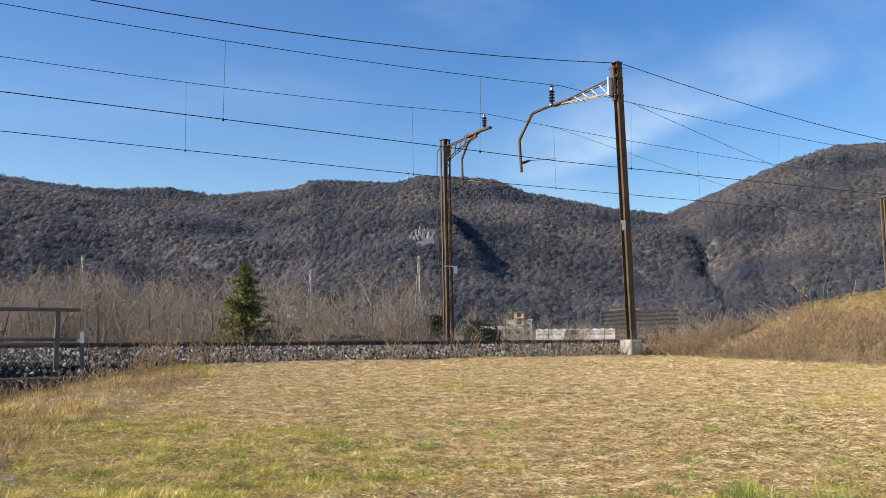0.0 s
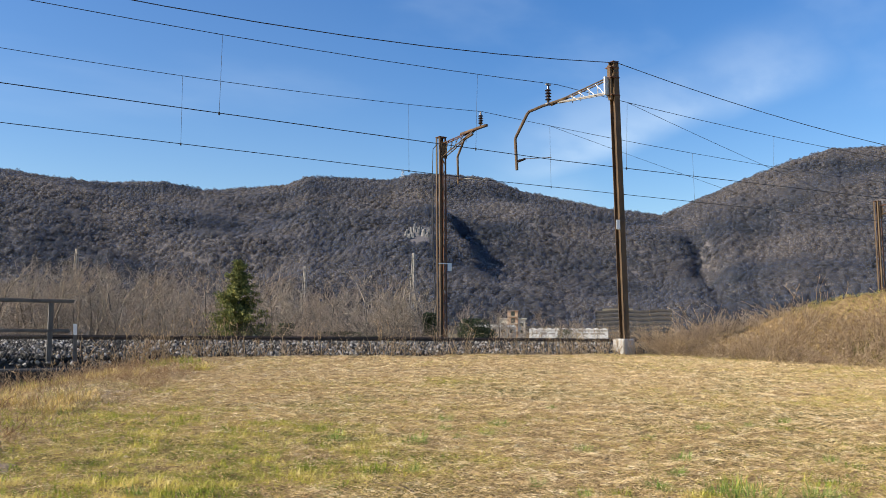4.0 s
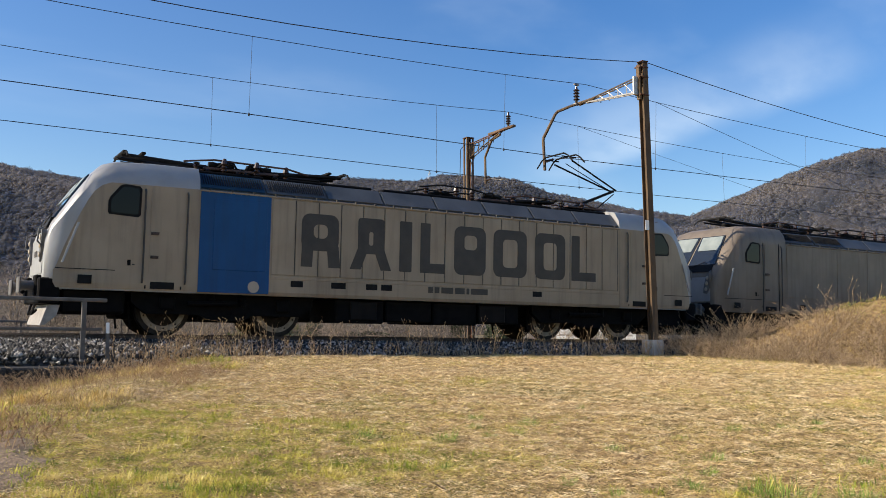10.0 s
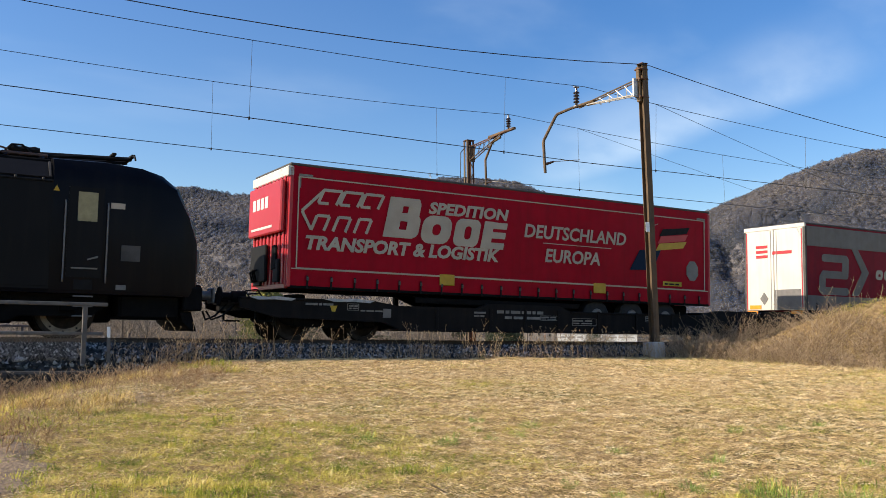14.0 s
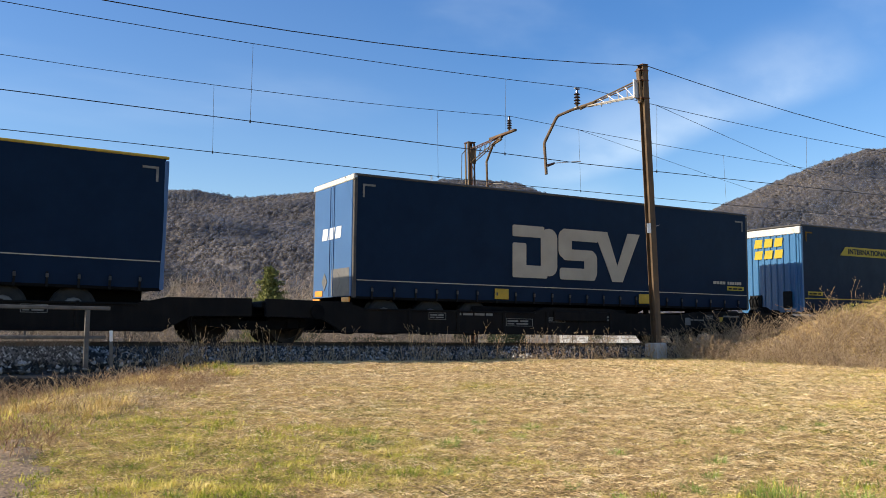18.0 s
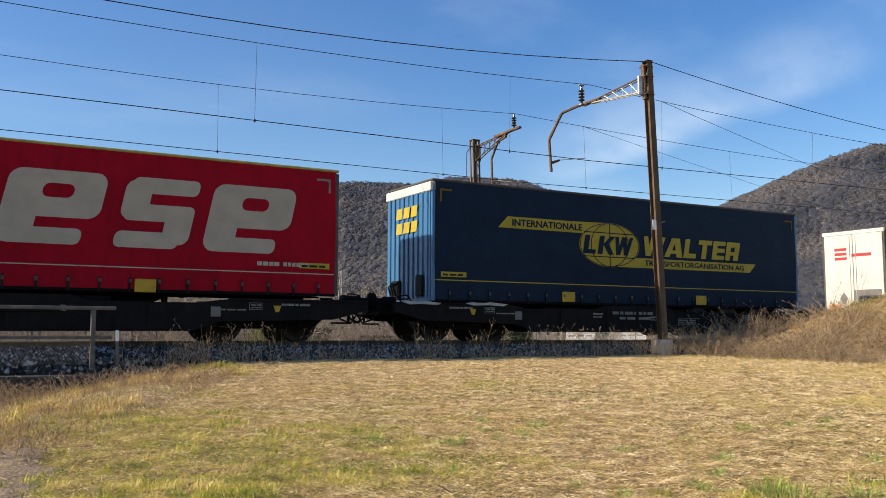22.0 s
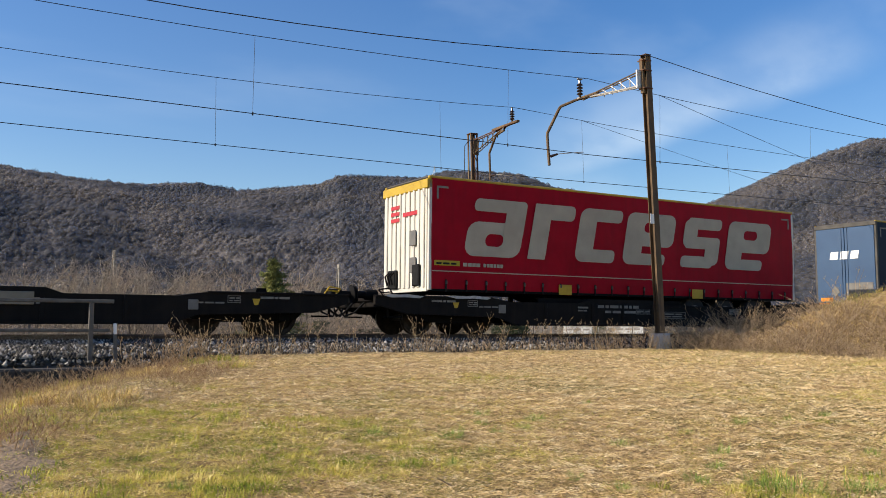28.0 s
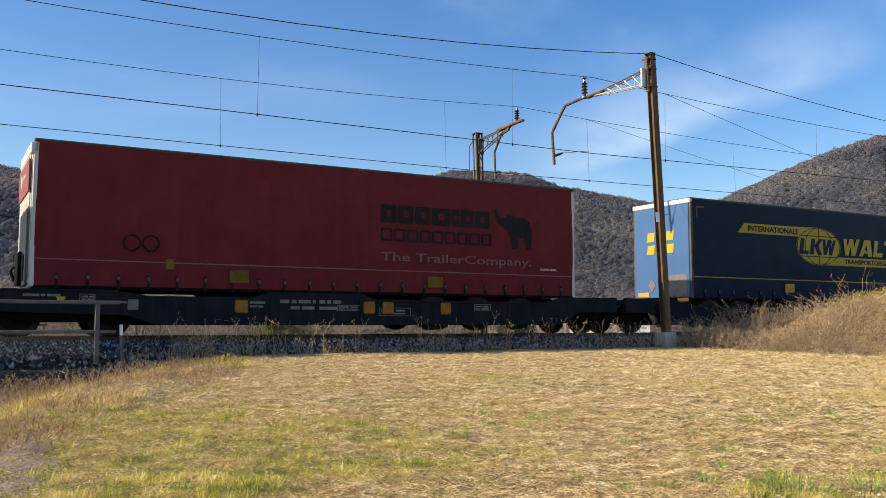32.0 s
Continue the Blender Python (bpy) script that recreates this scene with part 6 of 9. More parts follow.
        if slate:
            for a in (6.3, 9.4, 9.9, 11.5):
                part("amber_box", Build().box(X(a) - 0.15, X(a) + 0.15, ya - 0.07, ya - 0.002, 0.50, 0.80, 0.03), M_AMBER, root, "amber plastic box")
        elif half == 0:
            for a, w in ((0.55, 1.1), (2.35, 1.3)):
                part("white_patch", Build().prism([(a, 0.965), (a + w * 0.15, 0.99), (a + w * 0.4, 0.98), (a + w * 0.6, 1.0), (a + w, 0.955), (a + w * 0.9, 0.905), (a + w * 0.55, 0.925), (a + w * 0.2, 0.91)], -1.462, -1.451), M_PATCHW, root, "white patches on the sill")
        part("lashing_plate", Build().box(X(4.0) - 0.11, X(4.0) + 0.11, ya - 0.015, ya, 0.56, 0.78, 0.01), M_HUB, root)
        part("brake_sign", Build().prism([(X(2.6) - 0.09, 0.82), (X(2.6) + 0.09, 0.82), (X(2.6) + 0.04, 0.68), (X(2.6) - 0.04, 0.68)], ya - 0.01, ya), M_TAG, root)
        part("air_tank", Build().tube([(X(13.0), -0.6, 0.5), (X(14.6), -0.6, 0.5)], 0.16, 12), M_UNDER, root)
    if rail:
        b = Build().tube([(L - 0.75, -1.2, 0.86), (L - 0.75, -1.2, 1.72), (L - 0.70, -1.2, 1.78), (L - 0.48, -1.2, 1.78), (L - 0.42, -1.2, 1.72), (L - 0.42, -1.2, 0.86)], 0.022, 6)
        b.tube([(L - 0.75, -1.2, 1.34), (L - 0.42, -1.2, 1.34)], 0.018, 6)
        part("end_railing", b, M_TAG, root, "yellow tube railing")
    bogie(root, u, L / 2)
    part("articulation", Build().box(L / 2 - 0.5, L / 2 + 0.5, -0.6, 0.6, 0.62, 0.92, 0.03), M_UNDER, root)
    part("hand_wheel", Build().lathe([(0.16, -0.015), (0.18, 0.0), (0.16, 0.015), (0.13, 0.0)], 14, (L / 2 + 1.4, -1.46, 0.72), "y"), M_UNDER, root)
    part("sign_board", Build().box(L - 9.0, L - 7.15, -1.475, -1.43, 0.62, 0.88, 0.01), M_BOARD if board else paint, root, "beige sign board" if board else "")
    if board:
        bars(root, M_TAG, L - 8.7, 0.74, -1.478, (0.3, 0.5), 0.07, 0.06)
    return root


def build_wagons():
    for k in range(7):
        pocket_wagon(58.86 + 34.43 * k, k == 4, k == 6, k == 5, k in (3, 4, 5))


build_wagons()
build_trailers()


# -- locomotives --
def loft(sections):
    """A skin over cross-sections: (x, [(y, z), ...]) with equal counts, closed at both ends."""
    b = Build()
    n = len(sections[0][1])
    vs = [(x, y, z) for x, ps in sections for y, z in ps]
    fs = []
    for i in range(len(sections) - 1):
        for k in range(n):
            a, c = i * n + k, i * n + (k + 1) % n
            fs.append((a, c, c + n, a + n))
    fs += [tuple(range(n)), tuple(range(len(vs) - n, len(vs)))]
    return b.add(vs, fs)


def cab_section(x, w, zt, zb=0.92, zg=3.18, r=0.42):
    zs = min(zg, zt - 0.2)
    half = [(w - 0.03, zb), (w, zb + 0.12), (w, zs), (w - 0.05, zs + (zt - zs) * 0.45), (w - r * 0.55, zs + (zt - zs) * 0.88), (w - r - 0.15, zt)]
    return (x, [(-y, z) for y, z in half] + [(y, z) for y, z in reversed(half)])


def folded_pantograph(root, x, z, flip=1):
    L = 2.35 * flip
    for s in (-1, 1):
        part("panto_arm", Build().tube([(x, s * 0.30, z + 0.13), (x + L, s * 0.24, z + 0.25)], 0.05, 6), M_DARK, root)
        part("panto_rod", Build().tube([(x + 0.2 * flip, s * 0.5, z + 0.06), (x + L * 0.55, s * 0.46, z + 0.17), (x + L * 0.95, s * 0.5, z + 0.2)], 0.03, 6), M_DARK, root)
        part("panto_horn", Build().tube([(x + L * 0.99, s * 0.55, z + 0.27), (x + L * 0.99, s * 0.72, z + 0.24), (x + L * 0.99, s * 0.84, z + 0.14)], 0.022, 6), M_DARK, root)
    part("panto_lower_arm", Build().box(min(x, x + L * 0.8), max(x, x + L * 0.8), -0.09, 0.09, z + 0.07, z + 0.17, 0.03), M_DARK, root)
    for q in (0.02, 0.42):
        part("panto_strip", Build().box(x + L - q * flip - 0.05, x + L - q * flip + 0.05, -0.56, 0.56, z + 0.25, z + 0.31, 0.015), M_DARK, root)
    part("panto_frame", Build().box(min(x - 0.3, x + 0.6 * flip), max(x + 0.3, x + 0.6 * flip), -0.6, 0.6, z + 0.05, z + 0.12, 0.02), M_COPPER, root)
    part("panto_spring", Build().lathe([(0.06, -0.3), (0.08, -0.2), (0.06, -0.1), (0.08, 0.0), (0.06, 0.1), (0.08, 0.2), (0.06, 0.3)], 8, (x + 0.15 * flip, -0.42, z + 0.2), "x"), M_DARK, root)
    part("panto_hose", Build().tube([(x - 0.25 * flip, -0.5, z + 0.08), (x - 0.1 * flip, -0.55, z + 0.26), (x + 0.1 * flip, -0.55, z + 0.27), (x + 0.3 * flip, -0.5, z + 0.1)], 0.025, 6), M_DARK, root)
    for s in (-1, 1):
        for q in (-0.2, 0.5):
            b = Build()
            b.lathe([(0.05, 0.0), (0.09, 0.03), (0.05, 0.06), (0.09, 0.09), (0.05, 0.13)], 8, (x + q * flip, s * 0.55, z - 0.06))
            part("roof_insulator", b, M_INSUL, root)


def raised_pantograph(root, x, z, wire_z):
    knee = (x + 1.70, z + 0.80)
    head = (x - 0.35, wire_z - 0.08)
    part("panto_lower_arm", Build().tube([(x, 0, z + 0.12), (knee[0], 0, knee[1])], 0.05, 8, 0.04), M_DARK, root)
    part("panto_rod", Build().tube([(x + 0.9, 0.12, z + 0.05), (knee[0] + 0.05, 0.05, knee[1] - 0.08)], 0.018, 6), M_DARK, root)
    for s in (-1, 1):
        part("panto_upper_arm", Build().tube([(knee[0], s * 0.12, knee[1]), (head[0] + 0.1, s * 0.42, head[1] - 0.12)], 0.026, 6), M_DARK, root)
    part("panto_link", Build().tube([(knee[0] - 0.1, 0, knee[1] - 0.02), (head[0] + 0.2, 0, head[1] - 0.14)], 0.014, 5), M_DARK, root)
    for q in (-0.22, 0.22):
        part("panto_strip", Build().tube([(head[0] + q, -0.85, head[1] - 0.22), (head[0] + q, -0.62, head[1] - 0.02), (head[0] + q, -0.45, head[1] + 0.06), (head[0] + q, 0.45, head[1] + 0.06), (head[0] + q, 0.62, head[1] - 0.02), (head[0] + q, 0.85, head[1] - 0.22)], 0.024, 6), M_DARK, root)
    for s in (-1, 1):
        part("panto_head_bar", Build().tube([(head[0] - 0.26, s * 0.4, head[1] - 0.02), (head[0] + 0.26, s * 0.4, head[1] - 0.02)], 0.018, 6), M_DARK, root)
    part("panto_frame", Build().box(x - 0.5, x + 0.9, -0.6, 0.6, z + 0.05, z + 0.12, 0.02), M_COPPER, root)


def roof_gear(root, xs, z, mat):
    """Insulators, bus bars and boxes on the roof."""
    rng = random.Random(len(root.children))
    for x in xs:
        for s in (-1, 1):
            h = rng.uniform(0.2, 0.34)
            b = Build()
            b.lathe([(0.05, 0.0), (0.085, 0.04), (0.05, 0.08), (0.085, 0.12), (0.05, 0.16), (0.085, 0.2), (0.04, h)], 8, (x, s * rng.uniform(0.35, 0.7), z))
            part("roof_insulator", b, M_INSUL, root)
    part("bus_bar", Build().tube([(xs[0] - 0.3, -0.55, z + 0.2), (xs[0] + 0.4, -0.55, z + 0.3), (xs[-1], -0.5, z + 0.28), (xs[-1] + 0.5, -0.6, z + 0.15)], 0.022, 6), mat, root)
    part("bus_bar", Build().tube([(xs[0] - 0.5, 0.1, z + 0.1), (xs[0] + 0.2, 0.2, z + 0.26), (xs[-1] + 0.3, 0.15, z + 0.26)], 0.022, 6), mat, root)
    for k in range(3):
        x = rng.uniform(xs[0], xs[-1])
        part("roof_box", Build().box(x, x + rng.uniform(0.3, 0.6), -0.5, 0.4, z, z + rng.uniform(0.08, 0.18), 0.02), M_UNDER, root)


def loco_underside(root, u, axles, r, L):
    for x in axles:
        wheelset(root, u, x, r, True)
    for a, c in ((axles[0], axles[1]), (axles[2], axles[3])):
        m = (a + c) / 2
        # Added near-black block, stands for the dark behind the wheels.
        part("dark_bogie_fill", Build().box(a - 0.95, c + 0.95, -0.6, 0.6, 0.34, 0.96, 0.05), M_UNDER, root)
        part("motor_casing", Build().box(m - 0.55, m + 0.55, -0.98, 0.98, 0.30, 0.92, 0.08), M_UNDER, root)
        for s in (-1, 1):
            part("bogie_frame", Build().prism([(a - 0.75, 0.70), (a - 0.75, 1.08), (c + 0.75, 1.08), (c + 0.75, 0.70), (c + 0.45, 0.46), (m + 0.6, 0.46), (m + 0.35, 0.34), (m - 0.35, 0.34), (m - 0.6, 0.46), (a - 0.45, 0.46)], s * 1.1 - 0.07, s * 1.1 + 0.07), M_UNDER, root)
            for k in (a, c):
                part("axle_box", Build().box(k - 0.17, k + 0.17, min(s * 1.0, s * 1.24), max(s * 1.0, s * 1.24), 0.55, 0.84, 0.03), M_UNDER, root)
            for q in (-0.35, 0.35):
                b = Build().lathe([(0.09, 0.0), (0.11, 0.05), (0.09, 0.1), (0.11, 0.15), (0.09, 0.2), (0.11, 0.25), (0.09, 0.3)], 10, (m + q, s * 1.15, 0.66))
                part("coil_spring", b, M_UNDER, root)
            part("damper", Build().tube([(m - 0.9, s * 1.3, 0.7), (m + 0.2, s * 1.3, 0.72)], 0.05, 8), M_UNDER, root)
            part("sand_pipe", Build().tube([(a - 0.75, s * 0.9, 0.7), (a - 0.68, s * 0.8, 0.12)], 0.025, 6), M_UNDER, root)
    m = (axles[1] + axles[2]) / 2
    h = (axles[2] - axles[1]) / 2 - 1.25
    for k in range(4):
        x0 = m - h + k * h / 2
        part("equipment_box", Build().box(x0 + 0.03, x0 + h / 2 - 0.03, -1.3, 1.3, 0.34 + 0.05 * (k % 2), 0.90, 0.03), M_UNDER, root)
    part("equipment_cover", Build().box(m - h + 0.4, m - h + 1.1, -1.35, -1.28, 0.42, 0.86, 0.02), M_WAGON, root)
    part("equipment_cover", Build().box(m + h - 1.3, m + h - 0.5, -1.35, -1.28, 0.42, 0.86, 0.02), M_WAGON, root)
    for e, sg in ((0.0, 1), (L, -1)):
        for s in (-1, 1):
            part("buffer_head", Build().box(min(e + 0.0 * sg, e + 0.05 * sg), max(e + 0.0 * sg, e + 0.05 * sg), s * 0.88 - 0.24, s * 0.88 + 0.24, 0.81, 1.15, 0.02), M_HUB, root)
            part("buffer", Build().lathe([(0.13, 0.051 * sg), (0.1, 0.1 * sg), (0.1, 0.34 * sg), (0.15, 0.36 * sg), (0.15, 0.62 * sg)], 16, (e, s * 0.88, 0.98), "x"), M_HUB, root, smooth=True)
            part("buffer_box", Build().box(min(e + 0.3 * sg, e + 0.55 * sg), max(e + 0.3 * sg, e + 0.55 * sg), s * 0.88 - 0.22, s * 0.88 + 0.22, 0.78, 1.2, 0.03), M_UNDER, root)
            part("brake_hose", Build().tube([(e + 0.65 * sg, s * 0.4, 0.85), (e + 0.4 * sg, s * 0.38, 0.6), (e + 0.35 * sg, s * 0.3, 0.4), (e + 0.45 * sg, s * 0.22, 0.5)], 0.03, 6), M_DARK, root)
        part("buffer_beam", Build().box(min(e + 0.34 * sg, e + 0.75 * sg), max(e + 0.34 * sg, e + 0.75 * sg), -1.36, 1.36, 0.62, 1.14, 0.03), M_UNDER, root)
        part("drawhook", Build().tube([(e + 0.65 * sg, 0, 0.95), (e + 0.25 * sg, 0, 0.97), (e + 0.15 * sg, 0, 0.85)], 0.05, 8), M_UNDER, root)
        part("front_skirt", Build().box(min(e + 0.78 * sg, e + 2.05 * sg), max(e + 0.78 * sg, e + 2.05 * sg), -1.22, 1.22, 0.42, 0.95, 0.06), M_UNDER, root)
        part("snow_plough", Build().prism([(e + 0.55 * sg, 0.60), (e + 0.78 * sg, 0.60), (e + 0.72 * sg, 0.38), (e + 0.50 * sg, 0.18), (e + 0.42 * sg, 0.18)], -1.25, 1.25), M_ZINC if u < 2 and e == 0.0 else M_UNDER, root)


def cab_details(root, end, L, body, nose, window, rounded=False):
    """Windows, doors, rails and lamps of one cab; end 0 leads."""
    def X(x):
        return x if end == 0 else L - x
    for s in (-1, 1):
        y = s * 1.49
        def plate(name, pts, t, mat, lab=""):
            lo, hi = (y - t, y) if s < 0 else (y, y + t)
            part(name, Build().prism([(X(a), c) for a, c in pts], lo, hi), mat, root, lab)
        if not rounded:
            plate("cab_window_seal", [(1.60, 2.50), (2.18, 2.47), (2.23, 2.52), (2.24, 3.07), (2.19, 3.13), (1.90, 3.15), (1.80, 3.12), (1.60, 2.86), (1.57, 2.78), (1.57, 2.54)], 0.012, M_DARK)
            plate("cab_window", [(1.65, 2.54), (2.15, 2.52), (2.18, 2.55), (2.19, 3.04), (2.16, 3.08), (1.92, 3.10), (1.84, 3.08), (1.64, 2.83), (1.62, 2.77), (1.62, 2.57)], 0.02, window, "cab side window")
            plate("cab_door", [(2.44, 1.30), (3.06, 1.30), (3.06, 3.12), (2.44, 3.12)], 0.014, body)
            for q in (2.38, 3.12):
                plate("door_edge", [(q - 0.015, 0.98), (q + 0.015, 0.98), (q + 0.015, 3.16), (q - 0.015, 3.16)], 0.006, M_DARK)
            for q in (2.31, 3.20):
                part("hand_rail", Build().tube([(X(q), y + s * 0.02, 1.10), (X(q), y + s * 0.06, 1.17), (X(q), y + s * 0.06, 3.02), (X(q), y + s * 0.02, 3.08)], 0.02, 6), M_TRIM, root)
            plate("step_recess", [(2.48, 0.98), (2.98, 0.98), (2.98, 1.13), (2.48, 1.13)], 0.008, M_DARK)
            for zz in (1.62, 2.12):
                plate("door_handle", [(2.46, zz), (2.62, zz), (2.62, zz + 0.06), (2.46, zz + 0.06)], 0.05, M_RAIL)
            plate("air_grille", [(1.05, 1.04), (1.32, 1.04), (1.32, 1.22), (1.05, 1.22)], 0.008, M_DARK)
            plate("skirt_line", [(0.62, 1.33), (2.3, 1.33), (2.3, 1.345), (0.62, 1.345)], 0.004, M_DARK)
            plate("nose_rail", [(0.72, 1.45), (0.76, 1.45), (1.04, 2.28), (0.99, 2.28)], 0.03, nose)
            bars(root, M_DARK, min(X(2.1), X(2.0)), 1.45, -1.494, (0.07,), 0.12)
        else:
            plate("cab_window", [(2.60, 2.40), (2.98, 2.40), (2.98, 3.0), (2.60, 3.0)], 0.012, window, "door window in a flat lit cream tone")
            plate("cab_door", [(2.48, 1.25), (3.16, 1.25), (3.16, 3.1), (2.48, 3.1)], 0.008, body)
            for q in (2.40, 3.22):
                part("hand_rail", Build().tube([(X(q), y + s * 0.02, 1.15), (X(q), y + s * 0.06, 1.2), (X(q), y + s * 0.06, 2.75), (X(q), y + s * 0.02, 2.8)], 0.018, 6), M_HUB, root)
            plate("step_recess", [(2.64, 1.0), (3.0, 1.0), (3.0, 1.2), (2.64, 1.2)], 0.008, M_DARK)
            plate("notice", [(2.06, 2.70), (2.34, 2.70), (2.34, 2.82), (2.06, 2.82)], 0.006, M_LETTER)
            plate("side_panel", [(1.72, 1.62), (2.1, 1.62), (2.1, 1.95), (1.72, 1.95)], 0.008, M_TRIM)
            plate("lock_plate", [(1.98, 1.02), (2.18, 1.02), (2.18, 1.12), (1.98, 1.12)], 0.006, M_HUB)
            plate("warning_sign", [(3.34, 2.98), (3.46, 2.98), (3.40, 3.10)], 0.006, M_TAG)
            plate("door_handle", [(2.56, 1.66), (2.76, 1.60), (2.76, 1.63), (2.56, 1.70)], 0.04, M_HUB)
            plate("foot_rail", [(2.56, 1.42), (3.06, 1.42), (3.06, 1.45), (2.56, 1.45)], 0.03, M_HUB)
            for q in range(3):
                part("step", Build().box(min(X(2.62), X(3.0)), max(X(2.62), X(3.0)), min(y, y + s * 0.06), max(y, y + s * 0.06), 0.45 + q * 0.2, 0.48 + q * 0.2, 0.006), M_HUB, root)
    # front
    sg = 1 if end == 0 else -1
    if not rounded:
        for s in (-1, 1):
            y0, y1 = sorted((s * 0.04, s * 1.14))
            ta, tb = y0 + (0.12 if s < 0 else 0), y1 - (0.12 if s > 0 else 0)
            part("windscreen", Build().add([(X(0.575), y0, 2.40), (X(0.575), y1, 2.40), (X(1.215), tb, 3.36), (X(1.215), ta, 3.36), (X(0.66), y0, 2.36), (X(0.66), y1, 2.36), (X(1.30), tb, 3.32), (X(1.30), ta, 3.32)], [(0, 1, 2, 3), (7, 6, 5, 4), (0, 4, 5, 1), (1, 5, 6, 2), (2, 6, 7, 3), (3, 7, 4, 0)]), M_GLASS, root, "large raked windscreen pane")
            # The reflection on the upper pane is laid on as a pale panel.
            part("screen_reflection", Build().add([(X(0.88), y0 + 0.1, 2.88), (X(0.88), y1 - 0.12, 2.88), (X(1.185), tb - 0.06, 3.335), (X(1.185), ta + 0.06, 3.335), (X(0.90), y0 + 0.1, 2.87), (X(0.90), y1 - 0.12, 2.87), (X(1.20), tb - 0.06, 3.325), (X(1.20), ta + 0.06, 3.325)], [(0, 1, 2, 3), (7, 6, 5, 4), (0, 4, 5, 1), (1, 5, 6, 2), (2, 6, 7, 3), (3, 7, 4, 0)]), M_SCREENREF, root, "pale greenish reflection on the upper screen, as a flat panel")
            part("headlight", Build().prism([(s * 0.86, 1.50), (s * 0.98, 1.47), (s * 1.10, 1.66), (s * 1.16, 2.06), (s * 1.10, 2.14), (s * 1.00, 2.08), (s * 0.88, 1.72)], *sorted((X(0.375), X(0.47))), "x"), M_HUB, root, "headlamp cluster")
            for zz in (1.62, 1.80, 1.97):
                part("lamp_lens", Build().lathe([(0.055, 0.0), (0.06, -0.015 * sg), (0.035, -0.03 * sg)], 10, (X(0.375), s * (0.70 + 0.17 * zz), zz), "x"), M_LETTER, root)
            part("wiper", Build().tube([(X(0.50), s * 0.2, 2.30), (X(0.59), s * 0.75, 2.50)], 0.014, 5), M_DARK, root)
            part("front_rail", Build().tube([(X(0.40), s * 1.1, 1.78), (X(0.30), s * 1.16, 1.88), (X(0.32), s * 1.16, 2.12), (X(0.44), s * 1.12, 2.2)], 0.018, 6), M_HUB, root)
        part("lower_screen_panel", Build().prism([(X(0.455), 2.17), (X(0.50), 2.17), (X(0.60), 2.40), (X(0.545), 2.40)], -1.08, 1.08), M_DARK, root, "black band below the windscreen")
        for q in (-0.26, -0.12, 0.02, 0.16):
            part("front_marking", Build().box(*sorted((X(0.398), X(0.404))), q, q + 0.09, 1.62, 1.74), M_TRIM, root)
        bars(root, M_TRIM, min(X(2.16), X(2.1)), 1.46, -1.499, (0.05,), 0.03)
    else:
        part("windscreen", Build().prism([(X(0.465), 2.30), (X(0.56), 2.24), (X(1.02), 3.26), (X(0.91), 3.28)], -1.2, 1.2), M_GLASS, root, "large raked windscreen")
        part("grille_plate", Build().box(min(X(0.425), X(0.47)), max(X(0.425), X(0.47)), -0.80, 0.80, 1.30, 2.14, 0.02), M_GRILLE, root, "pale grey front plate")
        for k in range(4):
            part("grille_slat", Build().box(min(X(0.41), X(0.43)), max(X(0.41), X(0.43)), -0.70, 0.70, 1.36 + k * 0.14, 1.40 + k * 0.14, 0.006), M_DARK, root)
        for s in (-1, 1):
            part("headlight", Build().prism([(s * 0.82, 1.45), (s * 1.16, 1.47), (s * 1.18, 1.95), (s * 0.86, 2.0)], *sorted((X(0.40), X(0.48))), "x"), M_HUB, root, "headlamp cluster")
            part("wiper", Build().tube([(X(0.44), s * 0.3, 2.25), (X(0.66), s * 0.5, 2.8)], 0.014, 5), M_DARK, root)


def X_(x, end, L):
    """x from the leading end, for either cab."""
    return x if end == 0 else L - x


def side_skin(root, end, L, prof, mat):
    """The painted side of a cab, with a front edge that sweeps up to the roof."""
    edge = ((0.60, 1.30), (0.66, 1.42), (0.78, 1.80), (0.90, 2.12), (1.04, 2.46), (1.18, 2.76), (1.30, 2.96), (1.44, 3.09), (1.62, 3.16), (3.46, 3.18))
    ws = [(p[0], p[1]) for p in prof] + [(3.46, 1.49)]
    xs = [0.60, 0.66, 0.72, 0.78, 0.84, 0.90, 0.97, 1.04, 1.11, 1.18, 1.24, 1.30, 1.37, 1.44, 1.53, 1.62, 2.0, 2.5, 3.46]
    for s in (-1, 1):
        secs = []
        for x in xs:
            w, z = float(lerp_list(x, ws)) + 0.007, float(lerp_list(x, edge))
            secs.append((X_(x, end, L), [(s * (w - 0.05), 0.95), (s * (w - 0.012), 0.95), (s * w, 1.06), (s * w, z), (s * (w - 0.05), z)]))
        part("cab_side", loft(secs), mat, root)


